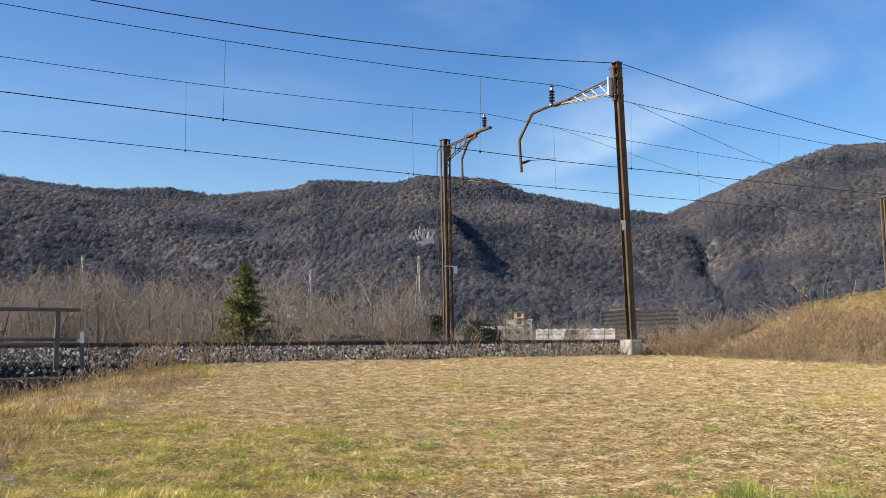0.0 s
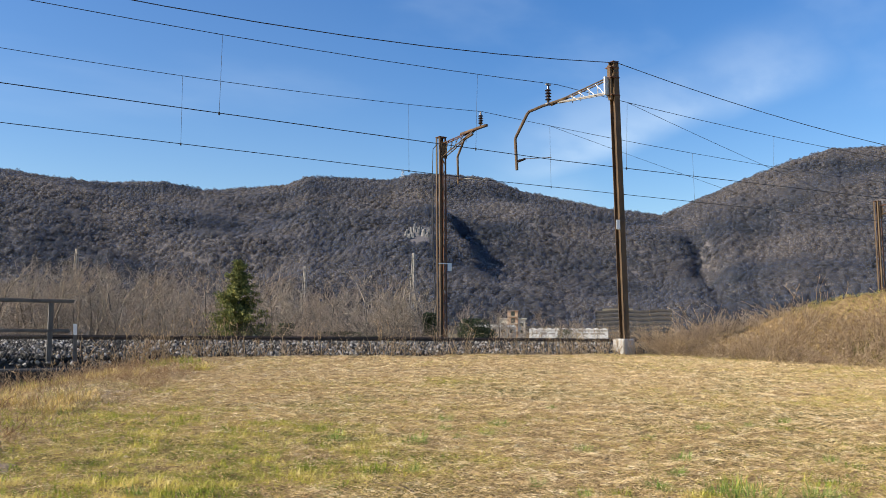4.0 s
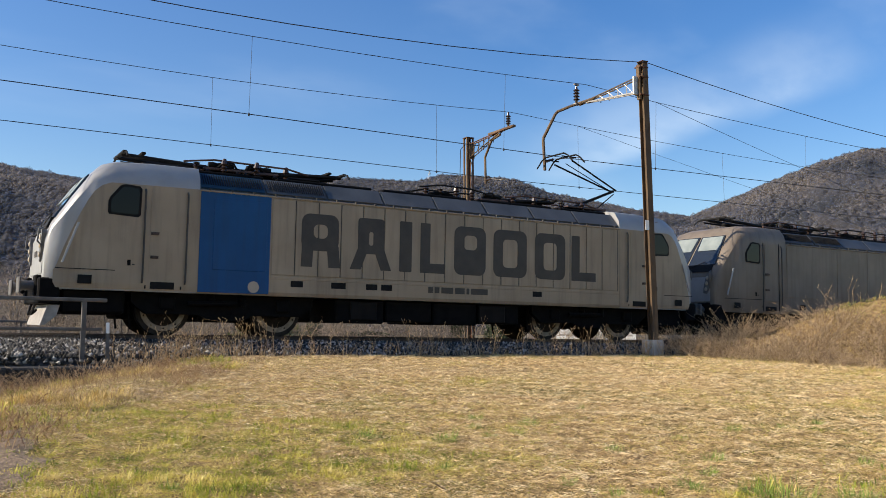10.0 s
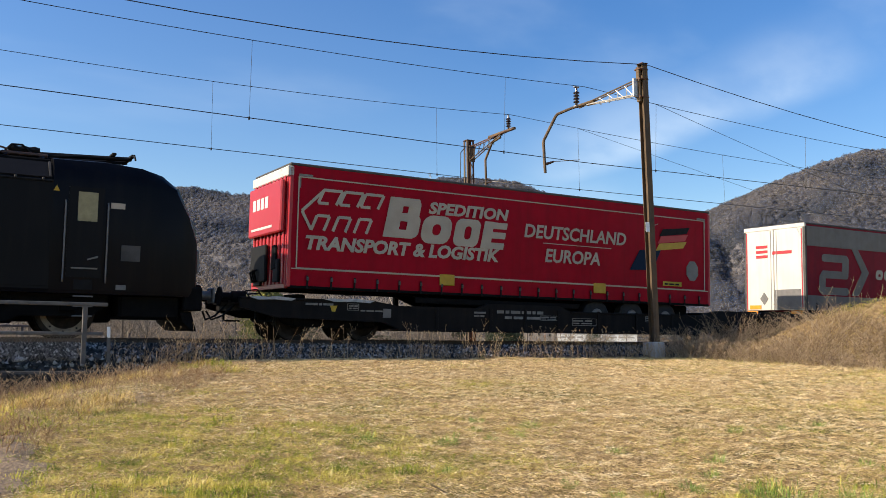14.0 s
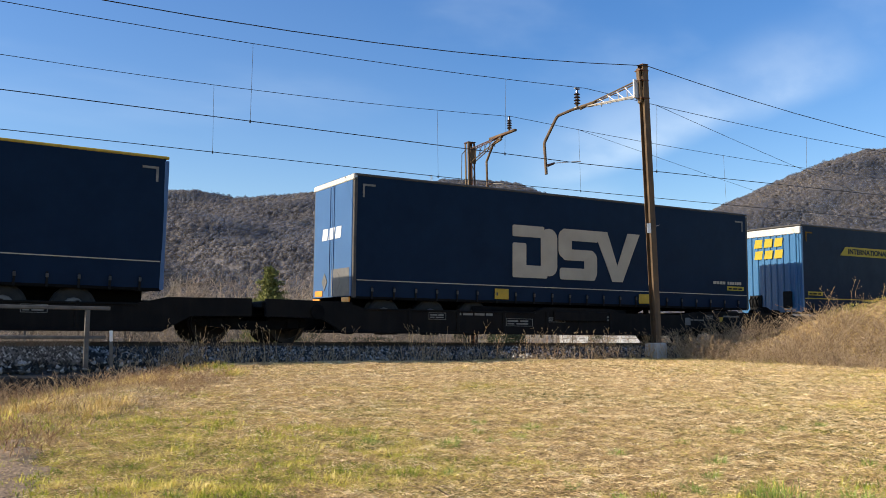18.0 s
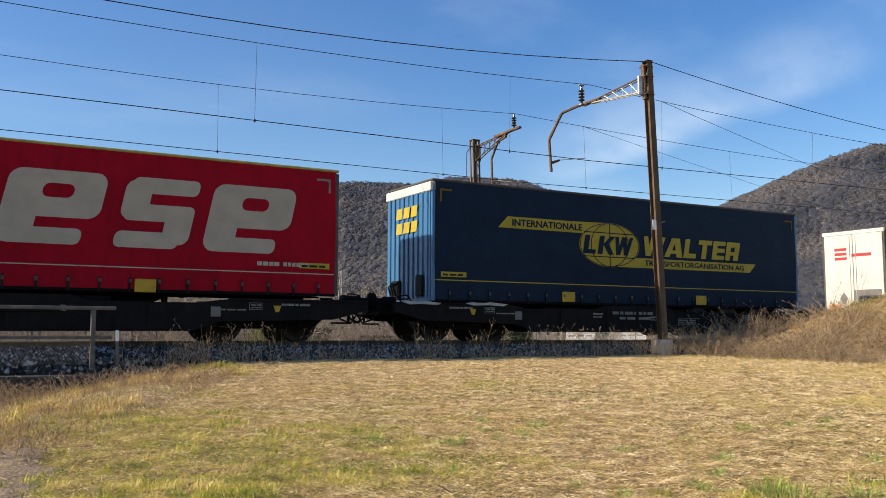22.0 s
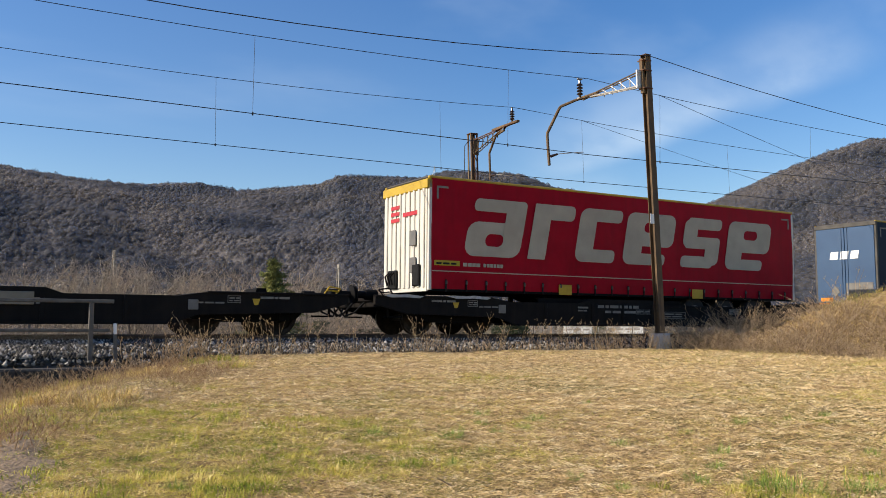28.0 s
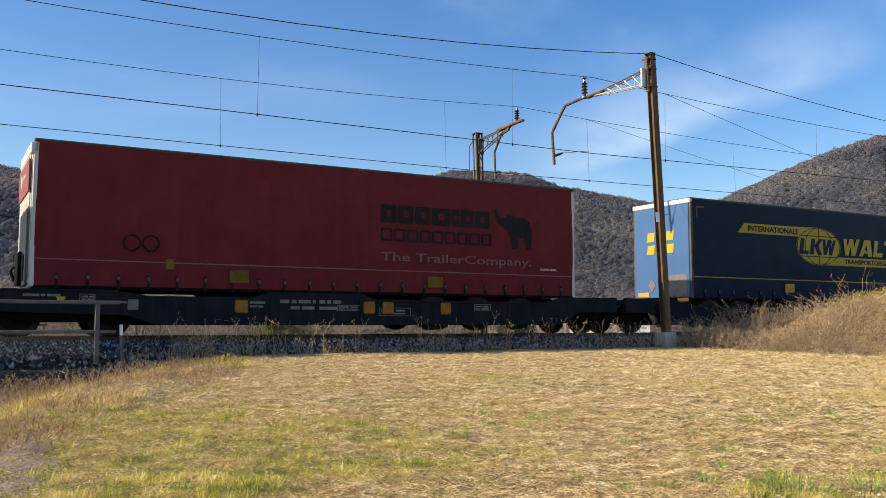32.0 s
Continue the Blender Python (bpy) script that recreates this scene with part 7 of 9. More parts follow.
def loco(u, style):
    L = 18.98 if style == "black" else 18.9
    lab = {"silver": "dusty cream and silver electric locomotive with blue panel and raised pantograph", "grey": "dusty warm grey electric locomotive with a faded blue panel", "black": "black electric locomotive with four folded pantographs"}[style]
    root = vehicle("electric_locomotive", lab, "locomotive", u, group="locomotives")
    body = {"silver": M_SILVER, "grey": M_GREY, "black": M_BLACK}[style]
    nose = {"silver": M_NOSE, "grey": M_NOSE, "black": M_BLACK}[style]
    v = style == "black"
    prof = ((0.42, 1.16, 1.62), (0.44, 1.26, 2.02), (0.54, 1.34, 2.30), (0.92, 1.42, 2.88), (1.28, 1.46, 3.40), (1.48, 1.48, 3.60), (1.75, 1.49, 3.69), (2.5, 1.49, 3.73))
    if v:
        prof = ((0.44, 1.10, 1.45), (0.45, 1.22, 2.0), (0.50, 1.32, 2.30), (0.70, 1.42, 2.82), (0.98, 1.46, 3.32), (1.28, 1.48, 3.56), (1.70, 1.49, 3.69), (2.4, 1.49, 3.75))
    for end in (0, 1):
        xs = [(x if end == 0 else L - x, w, z) for x, w, z in prof]
        cut = 3.46 if end == 0 else L - 3.46
        secs = [cab_section(x, w, z) for x, w, z in xs] + [cab_section(cut, 1.49, 3.73)]
        part("cab", loft(secs), nose if style == "silver" else body, root, "silver-white cab shell" if style == "silver" else "", True)
        if style == "silver":
            side_skin(root, end, L, prof, body)
        if not v:
            # On the grey loco this paler paint also carries the sunlit front's brightness.
            front = Build().prism([(X_(0.405, end, L), 1.24), (X_(0.425, end, L), 1.24), (X_(0.45, end, L), 2.0), (X_(0.43, end, L), 2.0)], -1.10, 1.10)
            part("nose_panel", front, M_NOSE, root, "silver-white nose panel")
    m0, m1 = 3.46, L - 3.46
    half = [(1.46, 0.92), (1.49, 1.0), (1.49, 3.18)]
    sec = [(-y, z) for y, z in half] + [(y, z) for y, z in reversed(half)]
    part("body_side", loft([(m0, sec), (m1, sec)]), body, root)
    roof = [(-1.47, 3.182), (-1.08, 3.60), (1.08, 3.60), (1.47, 3.182)]
    part("roof_cover", loft([(m0, roof), (m1, roof)]), M_ROOF if not v else M_BLACKR, root)
    n = 8
    for k in range(n):
        x0, x1 = m0 + (m1 - m0) * k / n + 0.03, m0 + (m1 - m0) * (k + 1) / n - 0.03
        for s in (-1, 1):
            q = Build().add([(x0, s * 1.445, 3.23), (x1, s * 1.445, 3.23), (x1, s * 1.11, 3.585), (x0, s * 1.11, 3.585), (x0, s * 1.46, 3.25), (x1, s * 1.46, 3.25), (x1, s * 1.125, 3.605), (x0, s * 1.125, 3.605)], [(0, 1, 2, 3), (4, 5, 6, 7), (0, 1, 5, 4), (1, 2, 6, 5), (2, 3, 7, 6), (3, 0, 4, 7)])
            blue = (k < 1 and style == "silver") or (k == 7 and style == "grey")
            vp = part("roof_panel", q, M_BLUER if blue else (M_ROOF if not v else M_BLACKR), root)
            if v:
                for xx in (x0 + 0.04, x1 - 0.04):
                    part("panel_clip", Build().add([(xx - 0.02, s * 1.46, 3.27), (xx + 0.02, s * 1.46, 3.27), (xx + 0.02, s * 1.15, 3.60), (xx - 0.02, s * 1.15, 3.60), (xx - 0.02, s * 1.475, 3.28), (xx + 0.02, s * 1.475, 3.28), (xx + 0.02, s * 1.165, 3.615), (xx - 0.02, s * 1.165, 3.615)], [(0, 1, 2, 3), (4, 5, 6, 7), (0, 1, 5, 4), (1, 2, 6, 5), (2, 3, 7, 6), (3, 0, 4, 7)]), M_TRIM, vp)
            elif k in (0, 1) or blue:
                g = Build()
                for j in range(26):
                    xx = x0 + 0.06 + (x1 - x0 - 0.12) * j / 25
                    g.add([(xx - 0.007, s * 1.425, 3.32), (xx + 0.007, s * 1.425, 3.32), (xx + 0.007, s * 1.19, 3.565), (xx - 0.007, s * 1.19, 3.565), (xx - 0.007, s * 1.44, 3.33), (xx + 0.007, s * 1.44, 3.33), (xx + 0.007, s * 1.205, 3.575), (xx - 0.007, s * 1.205, 3.575)], [(0, 1, 2, 3), (4, 5, 6, 7), (0, 1, 5, 4), (1, 2, 6, 5), (2, 3, 7, 6), (3, 0, 4, 7)])
                part("vent_slats", g, M_DARK, vp)
    for s in (-1, 1):
        part("gutter", Build().box(m0, m1, min(s * 1.47, s * 1.52), max(s * 1.47, s * 1.52), 3.15, 3.19, 0.008), M_DARK if v else body, root)
        for k in range(24):
            x = m0 + 0.2 + (m1 - m0 - 0.4) * k / 23
            part("roof_bolt", Build().box(x - 0.02, x + 0.02, min(s * 1.47, s * 1.53), max(s * 1.47, s * 1.53), 3.18, 3.23, 0.006), M_TRIM, root)
    Y = -1.492
    if style == "silver":
        part("blue_panel", panel(3.48, 5.08, 0.95, 3.17, Y, 0.010), M_BLUE, root, "bright blue side panel")
        part("blue_hatch", panel(3.78, 5.0, 1.45, 3.02, Y - 0.01, 0.012, 0.01), M_BLUE, root)
        for k in range(18):
            x0 = 5.12 + k * 0.569
            part("side_rib_panel", panel(x0, x0 + 0.545, 1.40, 3.13, Y, 0.016, 0.012), body, root)
            part("panel_seam", panel(x0 + 0.547, x0 + 0.567, 1.40, 3.13, Y, 0.006), M_BROWN, root)
        for k, x in enumerate((5.6, 6.6, 6.85, 7.5, 7.9, 12.4)):
            part("service_hatch", panel(x, x + (0.3 if k != 2 else 0.12), 1.14, 1.28, Y, 0.006), M_DARK, root)
        part("lower_band", panel(5.12, 15.4, 1.30, 1.36, Y, 0.008), body, root)
        for k, (x, w) in enumerate(((5.82, 0.99), (7.05, 1.10), (8.37, 0.34), (8.95, 0.71), (9.93, 0.95), (11.12, 1.06), (12.45, 1.02), (13.69, 0.85))):
            z0, z1 = 1.62, 2.86
            hole = {0: (0.30, 0.72, 0.56, 0.84), 1: (0.36, 0.64, 0.36, 0.74), 4: (0.30, 0.72, 0.52, 0.82), 5: (0.28, 0.72, 0.2, 0.8), 6: (0.28, 0.72, 0.2, 0.8)}.get(k)
            if k in (0, 1):
                top = blob(x + (0 if k == 0 else 0.20), x + w - (0.06 if k == 0 else 0.20), z0 + 0.38, z1, 0, r=0.2 if k == 0 else 0.08, y=Y - 0.018, hole=(0.32, 0.70, 0.34, 0.72) if k == 0 else (0.42, 0.58, 0.24, 0.62))
                part("printed_shape", top, M_BROWN, root)
                for a, c, d in ((0.0, 0.28, 0.02), (w - 0.30, w, -0.06)) if k == 0 else ((0.0, 0.28, 0.20), (w - 0.28, w, -0.20)):
                    foot = [(x + a, z0), (x + c, z0), (x + c + d, z0 + 0.50), (x + a + d, z0 + 0.50)]
                    part("printed_shape", Build().prism(foot, Y - 0.0225, Y - 0.018, "y"), M_BROWN, root)
            elif k in (3, 7):
                part("printed_shape", blob(x, x + 0.28, z0, z1, 0, r=0.02, y=Y - 0.018), M_BROWN, root)
                part("printed_shape", blob(x + 0.28, x + w, z0, z0 + 0.24, 0, r=0.02, y=Y - 0.018), M_BROWN, root)
            else:
                part("printed_shape", blob(x, x + w, z0, z1, 0, r=0.03 if k == 2 else 0.2, y=Y - 0.018, hole=hole), M_BROWN, root)
        bars(root, M_BROWN, 9.2, 1.13, Y - 0.012, (0.13, 0.13, 0.34, 0.28, 0.08, 0.5), 0.15, 0.06)
        part("round_sign", Build().lathe([(0.13, 0), (0.13, -0.012)], 16, (4.72, Y - 0.012, 1.1), "y"), M_LETTER, root)
    elif style == "grey":
        part("blue_panel", panel(13.97, 15.5, 0.95, 3.16, Y, 0.010), M_BLUE2, root, "faded blue side panel")
        for x0, x1 in ((3.5, 6.02), (6.05, 7.66), (7.69, 13.93)):
            part("side_panel", panel(x0, x1, 1.45, 3.12, Y, 0.010, 0.008), body, root)
        for x in (4.1, 6.05, 6.9, 9.6, 12.1):
            part("service_hatch", panel(x, x + 0.3, 1.06, 1.22, Y, 0.006), M_DARK, root)
        x = 14.12
        for k in range(8):
            part("printed_shape", blob(x, x + 0.12, 2.42, 2.60, 0, r=0.02, y=Y - 0.012), M_LETTER, root)
            x += 0.155
        bars(root, M_BROWN, 9.95, 1.06, Y - 0.012, (0.12, 0.12, 0.32, 0.27, 0.08, 0.52), 0.15, 0.06)
    else:
        for x0, x1 in ((3.5, 8.2), (8.25, 12.3), (12.35, 15.5)):
            part("side_panel", panel(x0, x1, 1.05, 3.12, Y, 0.006, 0.004), body, root)
        bars(root, M_TRIM, 9.9, 1.12, Y - 0.008, (0.5,), 0.06)
        bars(root, M_TRIM, 11.0, 1.12, Y - 0.008, (0.1, 0.1, 0.3, 0.25, 0.4), 0.06, 0.05)
        bars(root, M_TRIM, 10.8, 0.98, Y - 0.008, (0.12, 0.12, 0.12), 0.06, 0.05)
        bars(root, M_TRIM, 6.2, 1.16, Y - 0.008, (0.3, 0.6), 0.04, 0.05)
        part("air_inlet", panel(8.9, 9.2, 1.06, 1.22, Y, 0.004), M_DARK, root)
        part("side_lamp", panel(12.1, 12.25, 2.35, 2.55, Y - 0.006, 0.01), M_HUB, root)
    for end in (0, 1):
        win = M_CREAMGLASS if style == "black" else M_SIDEGLASS
        cab_details(root, end, L, body, nose, win, rounded=v)
    axles = (L / 2 - 6.52, L / 2 - 3.92, L / 2 + 3.92, L / 2 + 6.52) if not v else (L / 2 - 6.45, L / 2 - 3.45, L / 2 + 3.45, L / 2 + 6.45)
    loco_underside(root, u, axles, 0.585, L)
    zr = 3.74
    for x in (2.6, 5.4, 8.2, 11.0, 13.8):
        part("roof_walkway", Build().box(x, x + 2.5, -0.85, 0.85, 3.58, zr - 0.02, 0.03), M_UNDER, root)
    if style == "silver":
        folded_pantograph(root, 4.35, zr, -1)
        folded_pantograph(root, 4.95, zr, 1)
        roof_gear(root, (9.7, 10.1, 10.6, 11.1), zr, M_DARK)
        folded_pantograph(root, 11.6, zr - 0.05, 1)
        raised_pantograph(root, 14.8, zr, 5.42)
        roof_gear(root, (3.6, 4.2, 5.0, 5.8), zr, M_COPPER)
        roof_gear(root, (12.4, 13.2, 14.0, 14.8), zr - 0.05, M_COPPER)
    else:
        for x, f in ((4.1, -1), (4.7, 1), (L - 4.7, -1), (L - 4.1, 1)):
            folded_pantograph(root, x, zr, f)
        roof_gear(root, (7.6, 8.1, 8.7, 9.4, 10.3), zr, M_COPPER if v else M_DARK)
        roof_gear(root, (3.8, 4.6, 5.3, 6.0), zr, M_COPPER)
        roof_gear(root, (11.6, 12.4, 13.2, 14.2), zr, M_COPPER)
    if v:
        part("aerial", Build().tube([(1.8, 0, 3.6), (1.8, 0, 3.88)], 0.035, 6, 0.02), M_DARK, root)
    return root


loco(1.62, "silver")
loco(20.66, "grey")
loco(39.75, "black")


# ---- trees, bushes and buildings beyond the tracks ----
M_BARK = surf("grey_brown_bark", (0.05, 0.042, 0.035), (0.15, 0.127, 0.105), 3.0, 0.95, 0, 0.5, 25)
M_TWIG = leafy("bare_twigs", [(0.13, 0.109, 0.088), (0.24, 0.203, 0.163), (0.40, 0.335, 0.265)], 0.95, 0.0)
M_TWIGR = leafy("reddish_bare_twigs", [(0.14, 0.109, 0.086), (0.26, 0.205, 0.16), (0.40, 0.32, 0.245)], 0.95, 0.0)
M_UNDERW = leafy("dark_undergrowth_twigs", [(0.055, 0.045, 0.036), (0.10, 0.083, 0.066), (0.17, 0.14, 0.11)], 0.95, 0.0)
M_NEEDLE = leafy("spruce_needles", [(0.05, 0.07, 0.022), (0.15, 0.17, 0.05), (0.27, 0.26, 0.08), (0.07, 0.085, 0.035)], 0.8, 0.15)
M_IVY = leafy("dark_ivy_leaves", [(0.018, 0.030, 0.014), (0.035, 0.05, 0.02), (0.05, 0.065, 0.028)], 0.6, 0.1)


class Sticks:
    """Thin three-sided sticks gathered into arrays."""

    def __init__(self):
        self.p, self.q, self.r, self.s = [], [], [], []

    def add(self, p, q, r, s):
        self.p.append(p), self.q.append(q), self.r.append(r), self.s.append(s)

    def mesh(self, name, material):
        p, q = np.array(self.p), np.array(self.q)
        r, s = np.array(self.r)[:, None], np.array(self.s)[:, None]
        d = q - p
        d /= np.linalg.norm(d, axis=1)[:, None] + 1e-9
        ref = np.where(np.abs(d[:, 2:]) > 0.9, np.array([[1.0, 0, 0]]), np.array([[0, 0, 1.0]]))
        a = np.cross(d, ref)
        a /= np.linalg.norm(a, axis=1)[:, None] + 1e-9
        b = np.cross(d, a)
        v = []
        for base, rad in ((p, r), (q, s)):
            for k in range(3):
                t = math.tau * k / 3
                v.append(base + (a * math.cos(t) + b * math.sin(t)) * rad)
        v = np.stack(v, 1)
        f0 = np.array([(0, 1, 4, 3), (1, 2, 5, 4), (2, 0, 3, 5)])
        f = f0[None] + (np.arange(len(p)) * 6)[:, None, None]
        return fast_mesh(name, v.reshape(-1, 3), f.reshape(-1, 4), material)


def grow(st, rng, p, d, length, rad, level, most, up):
    """A limb of some pieces with its side shoots."""
    n = 4 if level == 0 else 3 if level == 1 else 2
    pts = [p]
    for i in range(n):
        d = d + rng.normal(0, 0.10 + 0.07 * level, 3)
        d[2] += up * (0.06 if level else 0.02)
        d = d / np.linalg.norm(d)
        q = pts[-1] + d * length / n
        st[min(level, 1)].add(pts[-1], q, rad * (1 - 0.72 * i / n), rad * (1 - 0.72 * (i + 1) / n))
        pts.append(q)
    if level >= most:
        return
    kids = (11, 6, 5, 4)[level]
    for k in range(kids):
        t = rng.uniform(0.28 if level == 0 else 0.2, 1.0)
        i = min(int(t * n), n - 1)
        at = pts[i] + (pts[i + 1] - pts[i]) * (t * n - i)
        side = rng.normal(0, 1, 3)
        side -= d * side.dot(d)
        side /= np.linalg.norm(side) + 1e-9
        nd = d * rng.uniform(0.55, 1.0) + side * rng.uniform(0.5, 0.95)
        nd /= np.linalg.norm(nd)
        grow(st, rng, at, nd, length * rng.uniform(0.34, 0.55) * (1.0 if level else 0.95), rad * (0.42 if level else 0.36), level + 1, most, up)


def bare_tree(seed, h, label, twig, stems=1):
    rng = np.random.default_rng(seed)
    st = (Sticks(), Sticks())
    for k in range(stems):
        d = np.array([rng.normal(0, 0.06 if stems == 1 else 0.35), rng.normal(0, 0.06 if stems == 1 else 0.35), 1.0])
        grow(st, rng, np.array([0.0, 0.0, -0.4]), d / np.linalg.norm(d), h * (0.86 if stems == 1 else rng.uniform(0.6, 0.9)), h * (0.019 if stems == 1 else 0.007), 0, 3, 1.0)
    root = thing("bare_tree" if stems == 1 else "bare_shrub", label, "tree" if stems == 1 else "shrub", group="leafless trees beyond the railway")
    part("trunk", st[0].mesh("trunk", M_BARK), None, root)
    part("crown", st[1].mesh("crown", twig), None, root)
    return root


def spot(turn, r):
    x, y = r * math.cos(radians(turn)), r * math.sin(radians(turn))
    return x, y, float(land(x, y)) if r < 300 else -2.4


def build_woods():
    rng = random.Random(4)
    kinds = [bare_tree(20 + k, 11.0, "tall leafless winter tree with grey-brown twigs", M_TWIG if k % 3 else M_TWIGR) for k in range(6)]
    shrubs = [bare_tree(40 + k, 4.0, "low leafless bush with many thin stems", M_UNDERW if k else M_TWIGR, 6) for k in range(3)]
    placed = []
    for k in range(190):
        turn = rng.uniform(59.5, 88) if k < 165 else rng.uniform(46, 60)
        r = rng.choice((rng.uniform(75, 150), rng.uniform(110, 240), rng.uniform(150, 260)))
        top = lerp_list(turn, ((40, 1.0), (47, 1.4), (55, 2.0), (59, 2.9), (63, 3.2), (70, 3.6), (76, 4.0), (88, 4.1)))
        h = (math.tan(radians(top)) * r + 2.4) * rng.uniform(0.62, 1.06)
        placed.append((kinds, turn, r, min(h, 19.0), 11.0))
    for k in range(60):
        turn, r = rng.uniform(38.5, 59.5), rng.uniform(300, 415)
        placed.append((kinds, turn, r, rng.uniform(4.5, 9.0), 11.0))
    for k in range(60):
        turn, r = rng.uniform(60, 88), rng.uniform(70, 130)
        placed.append((kinds, turn, r, rng.uniform(5.0, 8.5), 11.0))
    for k in range(165):
        turn = rng.uniform(45, 88)
        r = rng.uniform(38, 130)
        placed.append((shrubs, turn, r, rng.uniform(2.2, 4.6) * (0.8 if turn < 60 else 1.0), 4.0))
    for ks, turn, r, h, base in placed:
        x, y, z = spot(turn, r)
        src = rng.choice(ks)
        o = copy_thing(src, pose(x, y, z, 0, 0, rng.uniform(0, 360)) @ Matrix.Diagonal((h / base, h / base, h / base * rng.uniform(0.95, 1.1), 1)))
        o.scale = (h / base, h / base, h / base)
    for k, o in enumerate(kinds):
        x, y, z = spot(62 + 4.5 * k, 120)
        o.location, o.scale = (x, y, z), (0.9, 0.9, 0.9)
    for k, o in enumerate(shrubs):
        x, y, z = spot(66 + 6 * k, 55)
        o.location = (x, y, z)


build_woods()


def leaf_cloud(name, pts, size, rng, material, parent, flat=0.35):
    """Small leaf or needle cards, two triangles each, at pts."""
    n = len(pts)
    a = rng.normal(0, 1, (n, 3))
    a /= np.linalg.norm(a, axis=1)[:, None]
    b = np.cross(a, rng.normal(0, 1, (n, 3)))
    b /= np.linalg.norm(b, axis=1)[:, None] + 1e-9
    s = size * rng.uniform(0.6, 1.3, (n, 1))
    v = np.stack([pts - a * s, pts + b * s * flat, pts + a * s, pts - b * s * flat], 1)
    f = np.arange(n * 4).reshape(n, 4)
    return part(name, fast_mesh(name, v.reshape(-1, 3), f, material), None, parent)


def spruce():
    rng = np.random.default_rng(3)
    x, y, z = spot(70.9, 72)
    h = 8.7
    root = thing("spruce_tree", "green spruce tree with uneven drooping branches behind the railway", "tree", pose(x, y, z))
    part("trunk", Build().tube([(0, 0, -0.3), (0.05, 0, h * 0.5), (0, 0.03, h)], 0.16, 8, 0.02), M_BARK, root)
    st = Sticks()
    pts = []
    for k in range(380):
        t = rng.uniform(0.06, 0.99)
        zz = h * t
        reach = (1 - t) ** 0.75 * 4.1 * (0.72 + 0.28 * math.sin(t * 61)) * rng.uniform(0.35, 1.15) + 0.12
        a = rng.uniform(0, math.tau)
        tip = np.array([math.cos(a) * reach, math.sin(a) * reach, zz + reach * rng.uniform(-0.30, 0.22)])
        st.add(np.array([0, 0, zz]), tip, 0.02, 0.006)
        m = int(70 * (0.4 + reach / 2.2))
        u = rng.uniform(0.2, 1.0, m)[:, None]
        line = np.array([0, 0, zz]) + (tip - np.array([0, 0, zz])) * u
        pts.append(line + rng.normal(0, 1, (m, 3)) * np.array([0.10, 0.10, 0.08]) * (0.4 + u))
    part("branches", st.mesh("branches", M_BARK), None, root)
    leaf_cloud("crown", np.concatenate(pts), 0.14, rng, M_NEEDLE, root, 0.3)


spruce()


def ivy_tree(turn, r, h):
    rng = np.random.default_rng(int(turn * 7))
    x, y, z = spot(turn, r)
    st = (Sticks(), Sticks())
    grow(st, rng, np.array([0.0, 0.0, -0.4]), np.array([0.05, 0, 1.0]), h * 0.9, h * 0.02, 0, 3, 1.0)
    root = thing("ivy_clad_tree", "leafless tree with its trunk wrapped in dark green ivy", "tree", pose(x, y, z))
    part("trunk", st[0].mesh("trunk", M_BARK), None, root)
    part("crown", st[1].mesh("crown", M_TWIG), None, root)
    n = 1800
    t = rng.uniform(0, 0.72, n)
    a = rng.uniform(0, math.tau, n)
    rad = rng.uniform(0.15, 0.75, n) * (1.1 - 0.5 * t)
    pts = np.stack([np.cos(a) * rad + 0.05 * h * t, np.sin(a) * rad, h * t], -1)
    leaf_cloud("ivy", pts, 0.14, rng, M_IVY, root, 0.7)


ivy_tree(58.95, 74, 6.3)
ivy_tree(68.0, 66, 5.0)


def evergreen_bush(turn, r, h, w):
    rng = np.random.default_rng(int(turn * 13))
    x, y, z = spot(turn, r)
    root = thing("evergreen_bush", "dark green evergreen bush beyond the railway", "bush", pose(x, y, z), "evergreen bushes")
    n = 2600
    a, u, t = rng.uniform(0, math.tau, n), rng.uniform(0, 1, n) ** 0.5, rng.uniform(0, 1, n)
    rad = w * u * np.sqrt(np.clip(1 - (t - 0.35) ** 2 * 1.9, 0.02, 1)) * (1 + 0.25 * np.sin(a * 3 + t * 5))
    pts = np.stack([np.cos(a) * rad, np.sin(a) * rad, h * t], -1)
    part("stem", Build().tube([(0, 0, -0.3), (0, 0, h * 0.6)], 0.08, 6), M_BARK, root)
    leaf_cloud("foliage", pts, 0.16, rng, M_IVY, root, 0.6)


for tb, rb, hb, wb in ((56.0, 110, 5.0, 2.6), (55.4, 140, 4.4, 2.2), (62.2, 60, 2.6, 2.8), (64.6, 75, 3.0, 3.4), (50.2, 250, 6.0, 3.0), (68.8, 66, 3.0, 2.0)):
    evergreen_bush(tb, rb, hb, wb)


